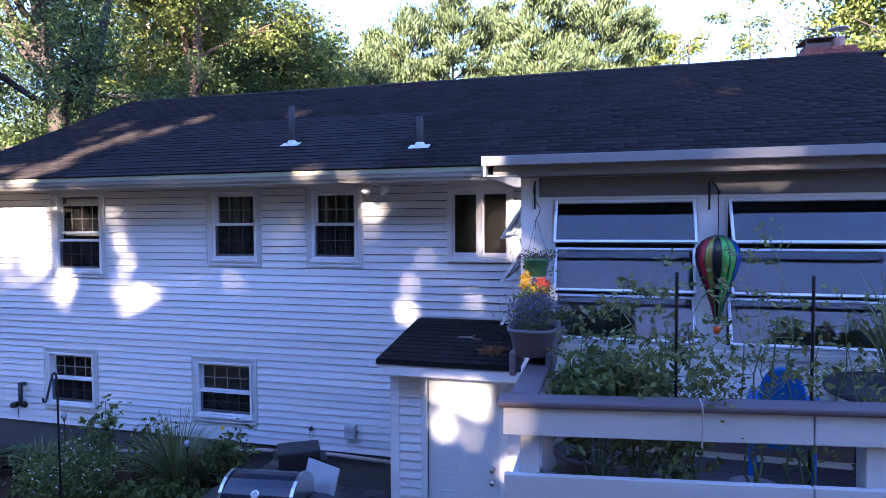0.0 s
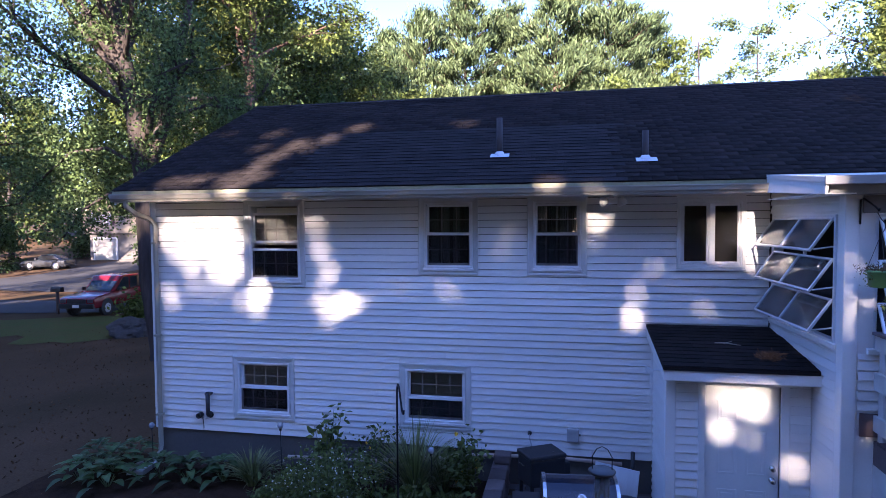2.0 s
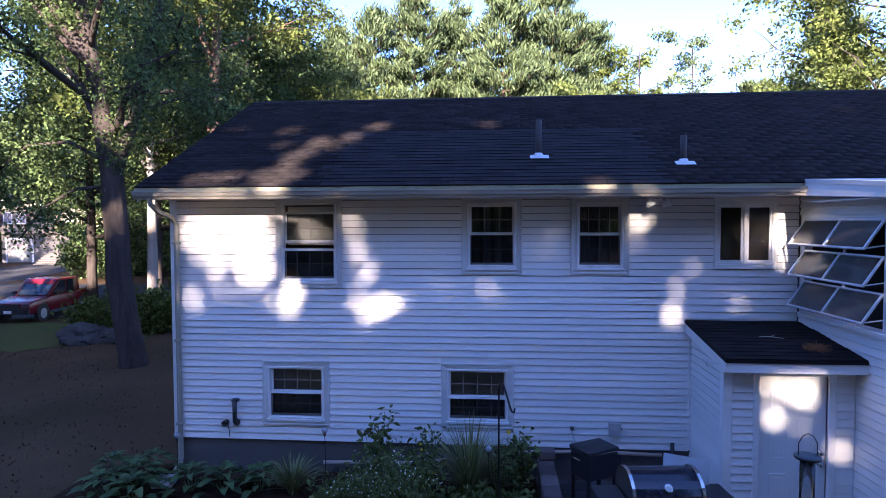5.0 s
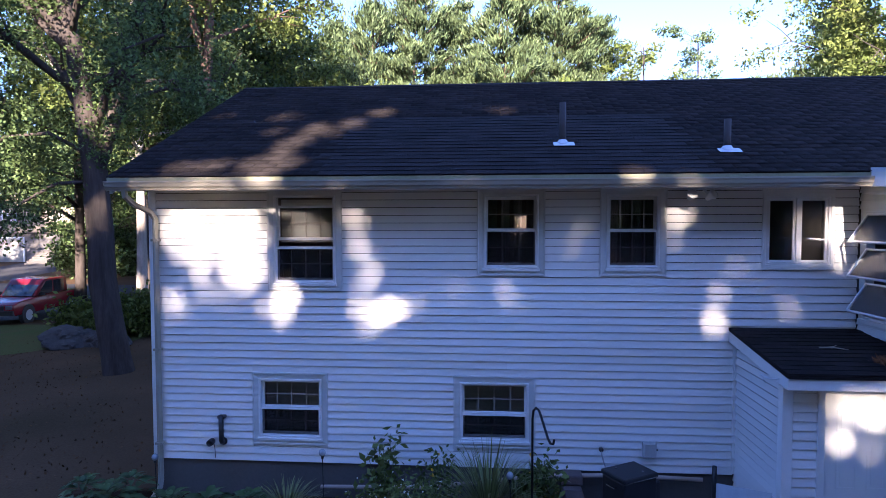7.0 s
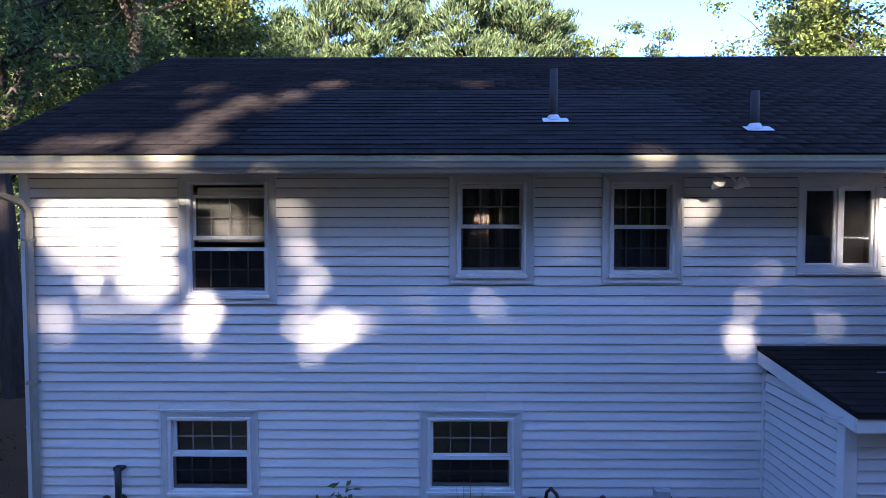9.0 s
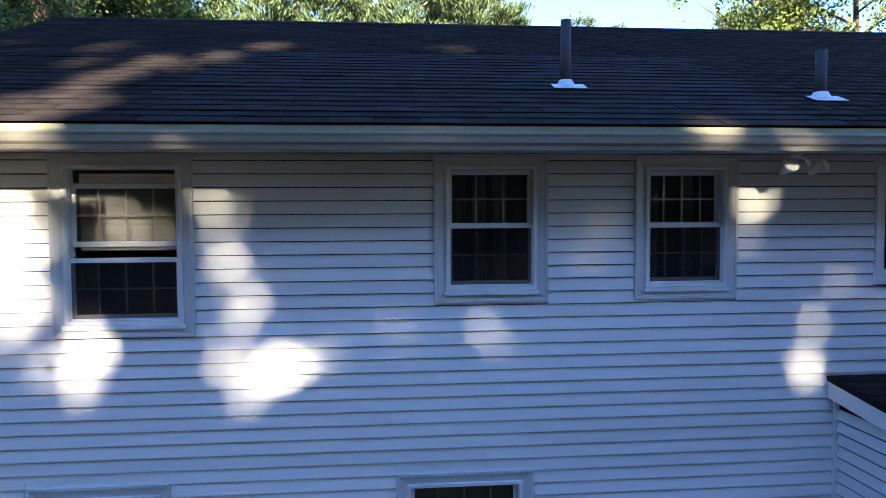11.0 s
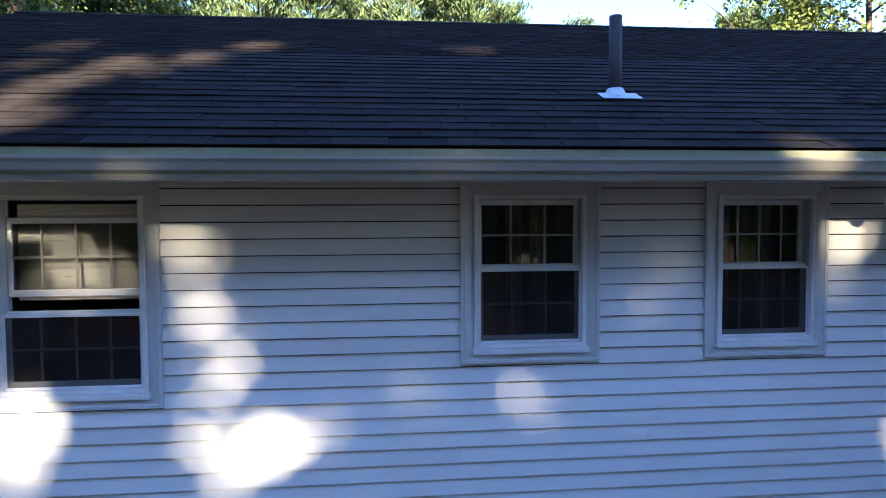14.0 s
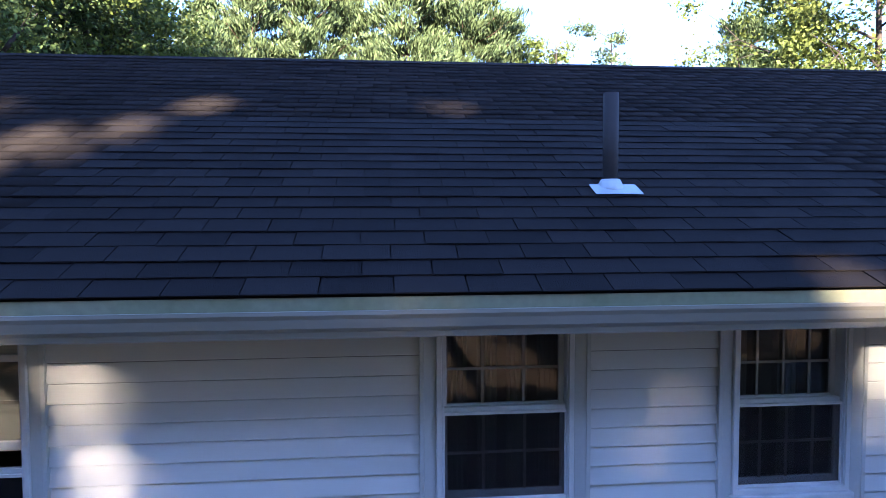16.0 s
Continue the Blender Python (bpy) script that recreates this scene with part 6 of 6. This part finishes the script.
# tomato plants with stakes and cages
def tomato(x, y, h, seed, stake=0.0, cage=False, n=700, r=0.26):
    rng = np.random.default_rng(seed)
    tp = thing("tomato_plant", "leggy tomato plant in a pot" + (" tied to a stake" if stake else ""), "tomato plant", pose(x, y, DFL), "tomato plants on the deck")
    smooth(part("pot", lathe([(0.11, 0.0), (0.12, 0.01), (0.15, 0.26), (0.16, 0.27), (0.16, 0.29), (0.145, 0.29), (0.13, 0.24)], 20), M_POT, tp))
    part("soil", lathe([(0.005, 0.24), (0.135, 0.25)], 16), M_SOIL, tp)
    bm = bmesh.new()
    nodes = []
    for s in range(4):
        a = s * 1.7 + seed
        pts = [Vector((0, 0, 0.24))]
        for i in range(1, 9):
            t = i / 8
            pts.append(Vector((math.cos(a) * r * t * 0.8 + rng.normal() * 0.03, math.sin(a) * r * t * 0.8 + rng.normal() * 0.03, 0.24 + (h - 0.24) * t * (1 - 0.12 * s))))
        tube(bm, pts, [0.009 - 0.0009 * i for i in range(9)], 5)
        for p in pts[3:]:
            for _ in range(2):
                d = rng.normal(size=3) * np.array([1, 1, 0.3])
                d /= np.linalg.norm(d)
                e = np.array(p) + d * 0.2 + np.array([0, 0, 0.03])
                tube(bm, [p, Vector(e)], [0.003, 0.0015], 4)
                nodes += [np.array(p) + (e - np.array(p)) * q for q in (0.45, 0.65, 0.85, 1.0)]
    part("stalk", bm, M_STEM, tp)
    nodes = np.array(nodes)
    c = nodes[rng.integers(0, len(nodes), n)] + rng.normal(size=(n, 3)) * np.array([0.035, 0.035, 0.02])
    leaves("foliage", c, 0.025, M_TOM, tp, rng)
    if stake:
        bm = bmesh.new()
        tube(bm, [(0.03, 0.03, 0.1), (0.03, 0.03, stake)], [0.009, 0.009], 6)
        part("stake", bm, M_IRON, tp)
    if cage:
        for z, q in ((0.5, 0.15), (0.8, 0.18), (1.12, 0.2)):
            bm = bmesh.new()
            tube(bm, [(q * math.cos(a), q * math.sin(a), z) for a in np.linspace(0, 6.2832, 19)], [0.004] * 19, 5, False)
            part("cage_ring", bm, M_BOXGREY, tp)
        for a in (0.3, 2.4, 4.5):
            bm = bmesh.new()
            tube(bm, [(0.08 * math.cos(a), 0.08 * math.sin(a), 0.2), (0.2 * math.cos(a), 0.2 * math.sin(a), 1.2)], [0.004, 0.004], 5)
            part("cage_leg", bm, M_BOXGREY, tp)
    return tp


tomato(0.12, 4.78, 1.55, 1, cage=True, n=900)
tomato(0.46, 4.42, 1.62, 2, stake=1.72, n=1000)
tomato(0.62, 4.75, 1.75, 3, n=520)
tomato(1.18, 4.55, 1.75, 4, stake=1.7, n=330)
tomato(1.62, 4.75, 1.55, 5, n=300)
tomato(1.05, 5.1, 1.95, 6, n=200, r=0.2)
# leafy low plants behind the rail corner
def pot_plant(x, y, h, r, seed, n, size, label, material, wilt=None):
    rng = np.random.default_rng(seed)
    pp = thing("potted_plant", label, "potted plant", pose(x, y, DFL))
    smooth(part("pot", lathe([(0.15, 0.0), (0.16, 0.01), (0.21, 0.40), (0.22, 0.41), (0.22, 0.44), (0.2, 0.44), (0.18, 0.36)], 20), M_POT, pp))
    part("soil", lathe([(0.005, 0.36), (0.145, 0.37)], 16), M_SOIL, pp)
    bm = bmesh.new()
    tips = []
    for i in range(9):
        a, q = i * 2.4, r * math.sqrt((i + 0.5) / 9)
        e = np.array([math.cos(a) * q, math.sin(a) * q, 0.4 + (h - 0.4) * (1 - 0.4 * (q / r) ** 2)])
        tube(bm, [Vector((0, 0, 0.36)), Vector(e * np.array([0.6, 0.6, 0.75])), Vector(e)], [0.007, 0.005, 0.003], 5)
        tips += [e, e * np.array([0.8, 0.8, 0.85]), e * np.array([0.9, 0.9, 0.93])]
    part("stalk", bm, M_STEM, pp)
    tips = np.array(tips)
    c = tips[rng.integers(0, len(tips), n)] + rng.normal(size=(n, 3)) * 0.06
    leaves("foliage", c, size, material, pp, rng, wide=0.4)
    return pp


pot_plant(0.06, 4.42, 1.22, 0.3, 61, 900, 0.036, "dense leafy green pepper plant in a pot", M_GREEN)
pot_plant(0.30, 4.6, 1.16, 0.3, 62, 800, 0.036, "leafy plant with yellowing lower leaves in a pot", M_TOM)
pot_plant(-0.02, 5.05, 0.98, 0.26, 63, 520, 0.036, "low bushy green plant in a pot at the rail", M_GREEN)
pot_plant(0.0, 5.5, 0.92, 0.26, 64, 520, 0.036, "low bushy green plant in a pot at the rail", M_GREEN)
pot_plant(0.02, 5.95, 0.9, 0.24, 65, 420, 0.034, "low bushy green plant in a pot by the sunroom", M_GREEN)
blades("spider_plant", 2.12, 4.9, 60, 1.0, 0.5, "spider-leaved plant in a pot on the deck", 71, M_TOM).matrix_basis = pose(2.15, 5.95, 2.332)

# blue chair and round wicker table
ch = thing("deck_chair", "blue deck chair with a rounded backrest", "chair", pose(1.42, 5.95, DFL, 0, 0, 165))
bm = prism([(-0.135, 0.36), (0.135, 0.36), (0.145, 0.78)] + [(0.145 * math.cos(a), 0.80 + 0.20 * math.sin(a)) for a in np.linspace(0.0, math.pi, 13)] + [(-0.145, 0.78)], 0.0, 0.035, "y")
part("backrest", soft(bm, 0.008), M_BLUE, ch, at=pose(0, 0.20, 0, -12))
for i in range(5):
    part("seat_slat", soft(boxes((-0.19, 0.19, -0.25 + i * 0.095, -0.165 + i * 0.095, 0.36, 0.38)), 0.005), M_BLUE, ch)
for x in (-0.22, 0.18):
    for y in (-0.24, 0.2):
        part("leg", soft(boxes((x, x + 0.04, y, y + 0.05, 0.0, 0.6 if y < 0 else 0.56)), 0.005), M_BLUE, ch)
    part("arm", soft(boxes((x - 0.03, x + 0.07, -0.28, 0.28, 0.60, 0.622)), 0.006), M_BLUE, ch)
tb = thing("patio_table", "round dark wicker-edged patio table", "table", pose(2.28, 6.0, DFL + 0.0))
smooth(part("top", lathe([(0.52, 0.70), (0.55, 0.71), (0.56, 0.735), (0.55, 0.76), (0.5, 0.77), (0.01, 0.77)], 40), M_WICKER, tb))
for a in range(4):
    bm = bmesh.new()
    tube(bm, [(0.40 * math.cos(a * 1.571 + 0.6), 0.40 * math.sin(a * 1.571 + 0.6), 0.0), (0.36 * math.cos(a * 1.571 + 0.6), 0.36 * math.sin(a * 1.571 + 0.6), 0.71)], [0.02, 0.02], 8)
    part("leg", bm, M_IRON, tb)
hs = thing("garden_hose", "dark coiled garden hose lying on the deck", "hose", pose(0.75, 5.2, DFL))
bm = bmesh.new()
tube(bm, [(0.34 * math.cos(a) * (1 + 0.02 * math.sin(3 * a)), 0.25 * math.sin(a), 0.018 + 0.012 * a / 6.28) for a in np.linspace(0, 15.5, 60)], [0.013] * 60, 6)
smooth(part("coil", bm, M_BLACK, hs))
fp = thing("perforated_strip", "white perforated plastic strip leaning on the deck", "plastic strip", pose(0.02, 5.6, DFL, -12))
bm = boxes((-0.055, -0.03, 0, 0.012, 0, 0.55), (0.03, 0.055, 0, 0.012, 0, 0.55))
for k in range(7):
    box(bm, -0.03, 0.03, 0, 0.012, k * 0.09, k * 0.09 + 0.035)
part("strip", bm, M_TRIM, fp)
tie = thing("string_tie", "pale string tied round the deck rail", "string", pose(0.575, DY0 + 0.041, 2.432))
bm = bmesh.new()
tube(bm, [(0, 0.0, 0.0), (0.004, -0.004, 0.1), (0, 0.0, 0.216), (0.0, 0.09, 0.222)], [0.005] * 4, 5)
part("cord", bm, M_TWIG, tie)

# ---------------------------------------------------------------- over the street
# cream and garage white held dark, the house's partial shade put into them
M_HOUSE2 = mat("cream_siding", (0.25, 0.21, 0.145), 0.7, var=0.05, fine=20, coarse=1, stretch=(0.3, 0.3, 6))
M_HBRICK = mat("far_stone_facing", (0.15, 0.14, 0.13), 0.9, var=0.15)
M_SHUT = mat("dark_shutter", (0.10, 0.05, 0.05), 0.6)
M_GARAGE = mat("garage_door_white", (0.28, 0.28, 0.26), 0.5, var=0.03)
hz = ground_z(-50, 58)
oh = thing("neighbour_house", "cream two-level house with a white garage door", "house", pose(-56.2, 58, hz + 0.35, 0, 0, 8))
part("lower_wall", boxes((0.4, 12, 0.5, 8, -0.6, 2.7)), M_HBRICK, oh)
part("upper_wall", boxes((0, 12, 0, 8, 2.7, 5.5)), M_HOUSE2, oh)
part("gable", prism([(0.0, 5.5), (5.2, 5.5), (2.6, 6.75)], 0.0, 0.2, "y"), M_HOUSE2, oh)
bm = prism([(-0.5, 5.35), (2.6, 6.95), (5.7, 5.35), (5.7, 5.2), (2.6, 6.78), (-0.5, 5.2)], -0.5, 8.3, "y")
part("roof", bm, M_TRIM, oh)
part("roof", prism([(-0.5, 5.5), (4.0, 6.8), (8.5, 5.5)], 5.0, 12.4), M_SHINGLES, oh)
gd = part("garage_door", soft(boxes((1.0, 3.5, 0.42, 0.5, -0.3, 2.1)), 0.02), M_GARAGE, oh)
for k in range(4):
    part("light", boxes((1.15 + k * 0.58, 1.6 + k * 0.58, 0.41, 0.42, 1.3, 1.65)), M_ROOM, gd)
part("door_casing", boxes((0.85, 1.0, 0.38, 0.5, -0.3, 2.25), (3.5, 3.65, 0.38, 0.5, -0.3, 2.25), (1.0, 3.5, 0.38, 0.5, 2.1, 2.25)), M_TRIM, oh)
for x in (1.0, 2.3, 7.0, 9.0):
    wn_ = part("window", boxes(*rect_frame(x, x + 0.9, 3.7, 4.9, 0.08, -0.06, 0.0)), M_TRIM, oh)
    part("pane", boxes((x + 0.08, x + 0.82, -0.03, -0.02, 3.78, 4.82)), M_ROOM, wn_)
    part("muntin", boxes((x + 0.43, x + 0.47, -0.05, -0.03, 3.78, 4.82), (x + 0.08, x + 0.82, -0.05, -0.03, 4.28, 4.32)), M_TRIM, wn_)
for x in (0.6, 3.3):
    part("shutter", soft(boxes((x, x + 0.32, -0.05, 0.0, 3.65, 4.95)), 0.01), M_SHUT, oh)
for k in range(7):
    part("step", boxes((5.0 + k * 0.05, 7.0, 0.4 - 0.35 * (7 - k), 0.42 - 0.35 * (6 - k), -0.5, -0.3 + k * 0.2)), M_CONCRETE, oh)


def car(label, at, paint, tall, kind):
    """A parked car: body, cabin glass, bumpers, lights, wheels; +x is forwards."""
    c = thing("car", label, "car", at)
    L = 2.55 if tall else 2.25
    hz_ = 1.05 if tall else 0.85
    roof = 1.83 if tall else 1.42
    low = 0.42 if tall else 0.25
    body = [(-L, low + 0.15), (-L, hz_), (-L + 0.2, hz_ + 0.06), (0.85, hz_ + 0.06), (L - 0.35, hz_ - 0.04), (L, hz_ - 0.14), (L, low + 0.1), (L - 0.15, low), (-L + 0.1, low)]
    bm = prism(body, -0.92, 0.92, "y")
    smooth(part("body", soft(bm, 0.06, 3), paint, c))
    top = [(-L + (0.95 if tall else 0.5), hz_ + 0.05), (-L + (1.05 if tall else 1.1), roof - 0.04), (-L + 1.35, roof), (0.15, roof), (0.95, hz_ + 0.05)]
    smooth(part("cabin", soft(prism(top, -0.80, 0.80, "y"), 0.06, 3), paint, c))
    g = M_CARGLASS
    part("windscreen", prism([(0.20, roof - 0.07), (0.99, hz_ + 0.08), (0.97, hz_ + 0.06), (0.17, roof - 0.09)], -0.68, 0.68, "y"), g, c)
    for s in (-1, 1):
        y0, y1 = (0.802, 0.812) if s > 0 else (-0.812, -0.802)
        part("side_window", prism([(-0.35, roof - 0.10), (0.10, roof - 0.10), (0.72, hz_ + 0.10), (-0.35, hz_ + 0.10)], y0, y1, "y"), g, c)
        part("side_window", prism([(-L + 1.35, roof - 0.10), (-0.45, roof - 0.10), (-0.45, hz_ + 0.10), (-L + 1.2, hz_ + 0.10)], y0, y1, "y"), g, c)
        part("headlight", soft(boxes((L - 0.06, L + 0.012, s * 0.70 - 0.16, s * 0.70 + 0.16, hz_ - 0.34, hz_ - 0.16)), 0.03, 2), M_HEADLAMP, c)
        part("mirror", soft(boxes((0.55, 0.72, s * 0.98 - 0.10, s * 0.98 + 0.06, hz_ + 0.08, hz_ + 0.24)), 0.03, 2), M_BLACK, c)
        for x in (-L + 0.95, L - 0.95):
            w = part("wheel", lathe([(0.30, -0.11), (0.36, -0.09), (0.37, 0.0), (0.36, 0.09), (0.30, 0.11)], 24, pose(x, s * 0.84, 0.37, 90)), M_BLACK, c)
            part("rim", lathe([(0.24, -0.118), (0.22, -0.124), (0.05, -0.118)] if s > 0 else [(0.05, 0.118), (0.22, 0.124), (0.24, 0.118)], 18, pose(x, s * 0.84, 0.37, 90)), M_SHELF, w)
            part("wheel_arch", lathe([(0.44, -0.09), (0.46, 0.0), (0.44, 0.09)], 24, pose(x, s * 0.855, 0.40, 90)), M_BLACK, c)
    part("bumper", soft(boxes((L - 0.12, L + 0.08, -0.90, 0.90, low + 0.02, low + 0.26)), 0.04, 2), M_BLACK if tall else paint, c)
    part("bumper", soft(boxes((-L - 0.08, -L + 0.12, -0.90, 0.90, low + 0.02, low + 0.26)), 0.04, 2), M_BLACK if tall else paint, c)
    part("grille", soft(boxes((L - 0.04, L + 0.015, -0.50, 0.50, hz_ - 0.40, hz_ - 0.16)), 0.02), M_BLACK, c)
    part("number_plate", boxes((L + 0.08, L + 0.09, -0.17, 0.17, low + 0.07, low + 0.2)), M_TRIM, c)
    return c


M_HEADLAMP = mat("headlamp_lens", (0.10, 0.10, 0.11), 0.2, var=0.1, bump=0)
M_CARGLASS = mat("car_glass", (0.02, 0.03, 0.04), 0.05, var=0.05, bump=0, spec=0.9)
M_RED = mat("red_car_paint", (0.19, 0.010, 0.017), 0.25, var=0.04, fine=5, coarse=1, bump=0, spec=0.7)
M_GREYCAR = mat("grey_car_paint", (0.028, 0.03, 0.034), 0.25, var=0.04, fine=5, coarse=1, bump=0, spec=0.7)
car("dark red pickup-style car parked on the driveway", pose(-26.9, 27.4, ground_z(-26.9, 27.4) + 0.04, 0, 0, -84), M_RED, True, 0)
car("dark grey sedan parked on the far driveway", pose(-54.5, 51.5, ground_z(-54.5, 51.5) + 0.05, 0, 0, 190), M_GREYCAR, False, 1)

mb = thing("mailbox", "dark mailbox on a post by the driveway", "mailbox", pose(-29.0, 26.2, ground_z(-29.0, 26.2)))
part("post", soft(boxes((-0.06, 0.06, -0.06, 0.06, -0.2, 1.15)), 0.01), M_BROWNPOT, mb)
part("box", soft(prism([(-0.13, 1.15), (0.13, 1.15), (0.13, 1.32), (0.08, 1.40), (-0.08, 1.40), (-0.13, 1.32)], -0.3, 0.3), 0.008), M_BLACK, mb)

# rocks and juniper by the oak
M_ROCK = mat("grey_boulder", (0.062, 0.056, 0.050), 0.95, var=0.35, fine=11, coarse=2.5, bump=1.0, hue=(0.045, 0.042, 0.04), stretch=(2.5, 2.5, 0.8))
for i, (x, y, s) in enumerate(((-19.3, 19.6, 0.75), (-18.3, 19.8, 0.6), (-17.6, 19.4, 0.45))):
    bm = bmesh.new()
    bmesh.ops.create_icosphere(bm, subdivisions=4, radius=s)
    for v in bm.verts:
        v.co *= 1 + 0.4 * noise.noise(v.co * 1.6 + Vector((i * 7, 0, 0))) + 0.22 * abs(noise.noise(Vector((v.co.x * 5, v.co.y * 5, v.co.z * 1.5)))) + 0.08 * noise.noise(v.co * 11)
        v.co.z *= 0.6
    rk = thing("boulder", "rough grey boulder under the trees", "rock", pose(x, y, ground_z(x, y) + s * 0.25, 0, 0, i * 50), "boulders under the trees")
    part("stone", bm, M_ROCK, rk)
for i, (x, y, h) in enumerate(((-18.6, 21.2, 1.5), (-20.2, 21.8, 1.3), (-17.4, 21.6, 1.6))):
    bushy("juniper", x, y, h, 1.1, 3600, 0.09, "spreading green juniper shrub by the boulders", 80 + i, M_LEAF, stems=30)

# overhead wires
wires = thing("power_line", "overhead utility wires above the street", "wires")
for i, z in enumerate((4.6, 5.2, 6.0)):
    bm = bmesh.new()
    tube(bm, [(-110 + 9 * k, 47.5, z + 1.6 + 0.012 * (k - 6) ** 2) for k in range(13)], [0.03] * 13, 4)
    part("wire", bm, M_BLACK, wires)

# ---------------------------------------------------------------- shingles of the main roof
rnd = random.Random(17)
ang = math.degrees(math.atan(SLOPE))
run = math.hypot(RIDGE_Y - EAVE_Y, RIDGE_Z - EAVE_Z)
EXPO, TAB = 0.1455, 0.305
tabs = []
for i in range(3):
    me = bpy.data.meshes.new("shingle")
    bm = boxes((0.0026, TAB - 0.0026, 0.0, 0.22, 0.0, 0.0048 + 0.0009 * i))
    bm.to_mesh(me); bm.free(); me.materials.append(M_SHINGLE)
    tabs.append(me)
V, F = [], []
count = 0
for k in range(int(run / EXPO)):
    s = k * EXPO
    y, z = EAVE_Y - 0.026 + s * math.cos(radians(ang)), EAVE_Z + s * math.sin(radians(ang))
    x = RX0 - (0.0, 0.152)[k % 2] - rnd.uniform(0, 0.03)
    sag = rnd.uniform(-0.004, 0.004)
    while x < RX1:
        a, b = max(x, RX0), min(x + TAB, RX1)
        m = pose(x, y + rnd.uniform(-0.003, 0.003) + sag, z + 0.016, ang - 3.1 + rnd.uniform(-0.4, 0.3), 0, rnd.uniform(-0.35, 0.35))
        near = -7.75 < x < -2.75 and k < 18 and x - RX0 > 0.01
        vent_hit = any(abs(x + TAB / 2 - vx) < 0.22 and -0.02 < (y + 0.1 - vy) < 0.16 for vx, vy in ((-4.355, 8.955), (-2.30, 8.645)))
        if b - a > 0.03 and near and count < 300 and not vent_hit:
            ob = new("shingle", tabs[rnd.randrange(3)])
            ob.parent = roof
            ob.matrix_basis = m
            count += 1
        elif b - a > 0.03:
            t = 0.0045 + rnd.uniform(0, 0.0018)
            n0 = len(V)
            for p in ((a - x + 0.0026, 0, 0), (b - x - 0.0026, 0, 0), (b - x - 0.0026, 0.22, 0), (a - x + 0.0026, 0.22, 0), (a - x + 0.0026, 0, t), (b - x - 0.0026, 0, t), (b - x - 0.0026, 0.22, t), (a - x + 0.0026, 0.22, t)):
                V.append(tuple(m @ Vector(p)))
            F += [tuple(n0 + i for i in f) for f in ((4, 5, 6, 7), (0, 1, 5, 4), (1, 2, 6, 5), (3, 0, 4, 7))]
        x += TAB
tagged(raw("shingles", V, F, M_SHINGLES, roof), kind="stuff")
bm = bmesh.new()
x = RX0
while x < RX1:
    for sgn in (-1, 1):
        box(bm, x, x + 0.298, 0 if sgn > 0 else -0.16, 0.16 if sgn > 0 else 0, 0, 0.008, pose(0, RIDGE_Y, RIDGE_Z + 0.022 + 0.003 * ((x * 7) % 1), -sgn * ang * 0.9))
    x += 0.3
tagged(part("ridge_cap", bm, M_SHINGLES, roof), kind="stuff")
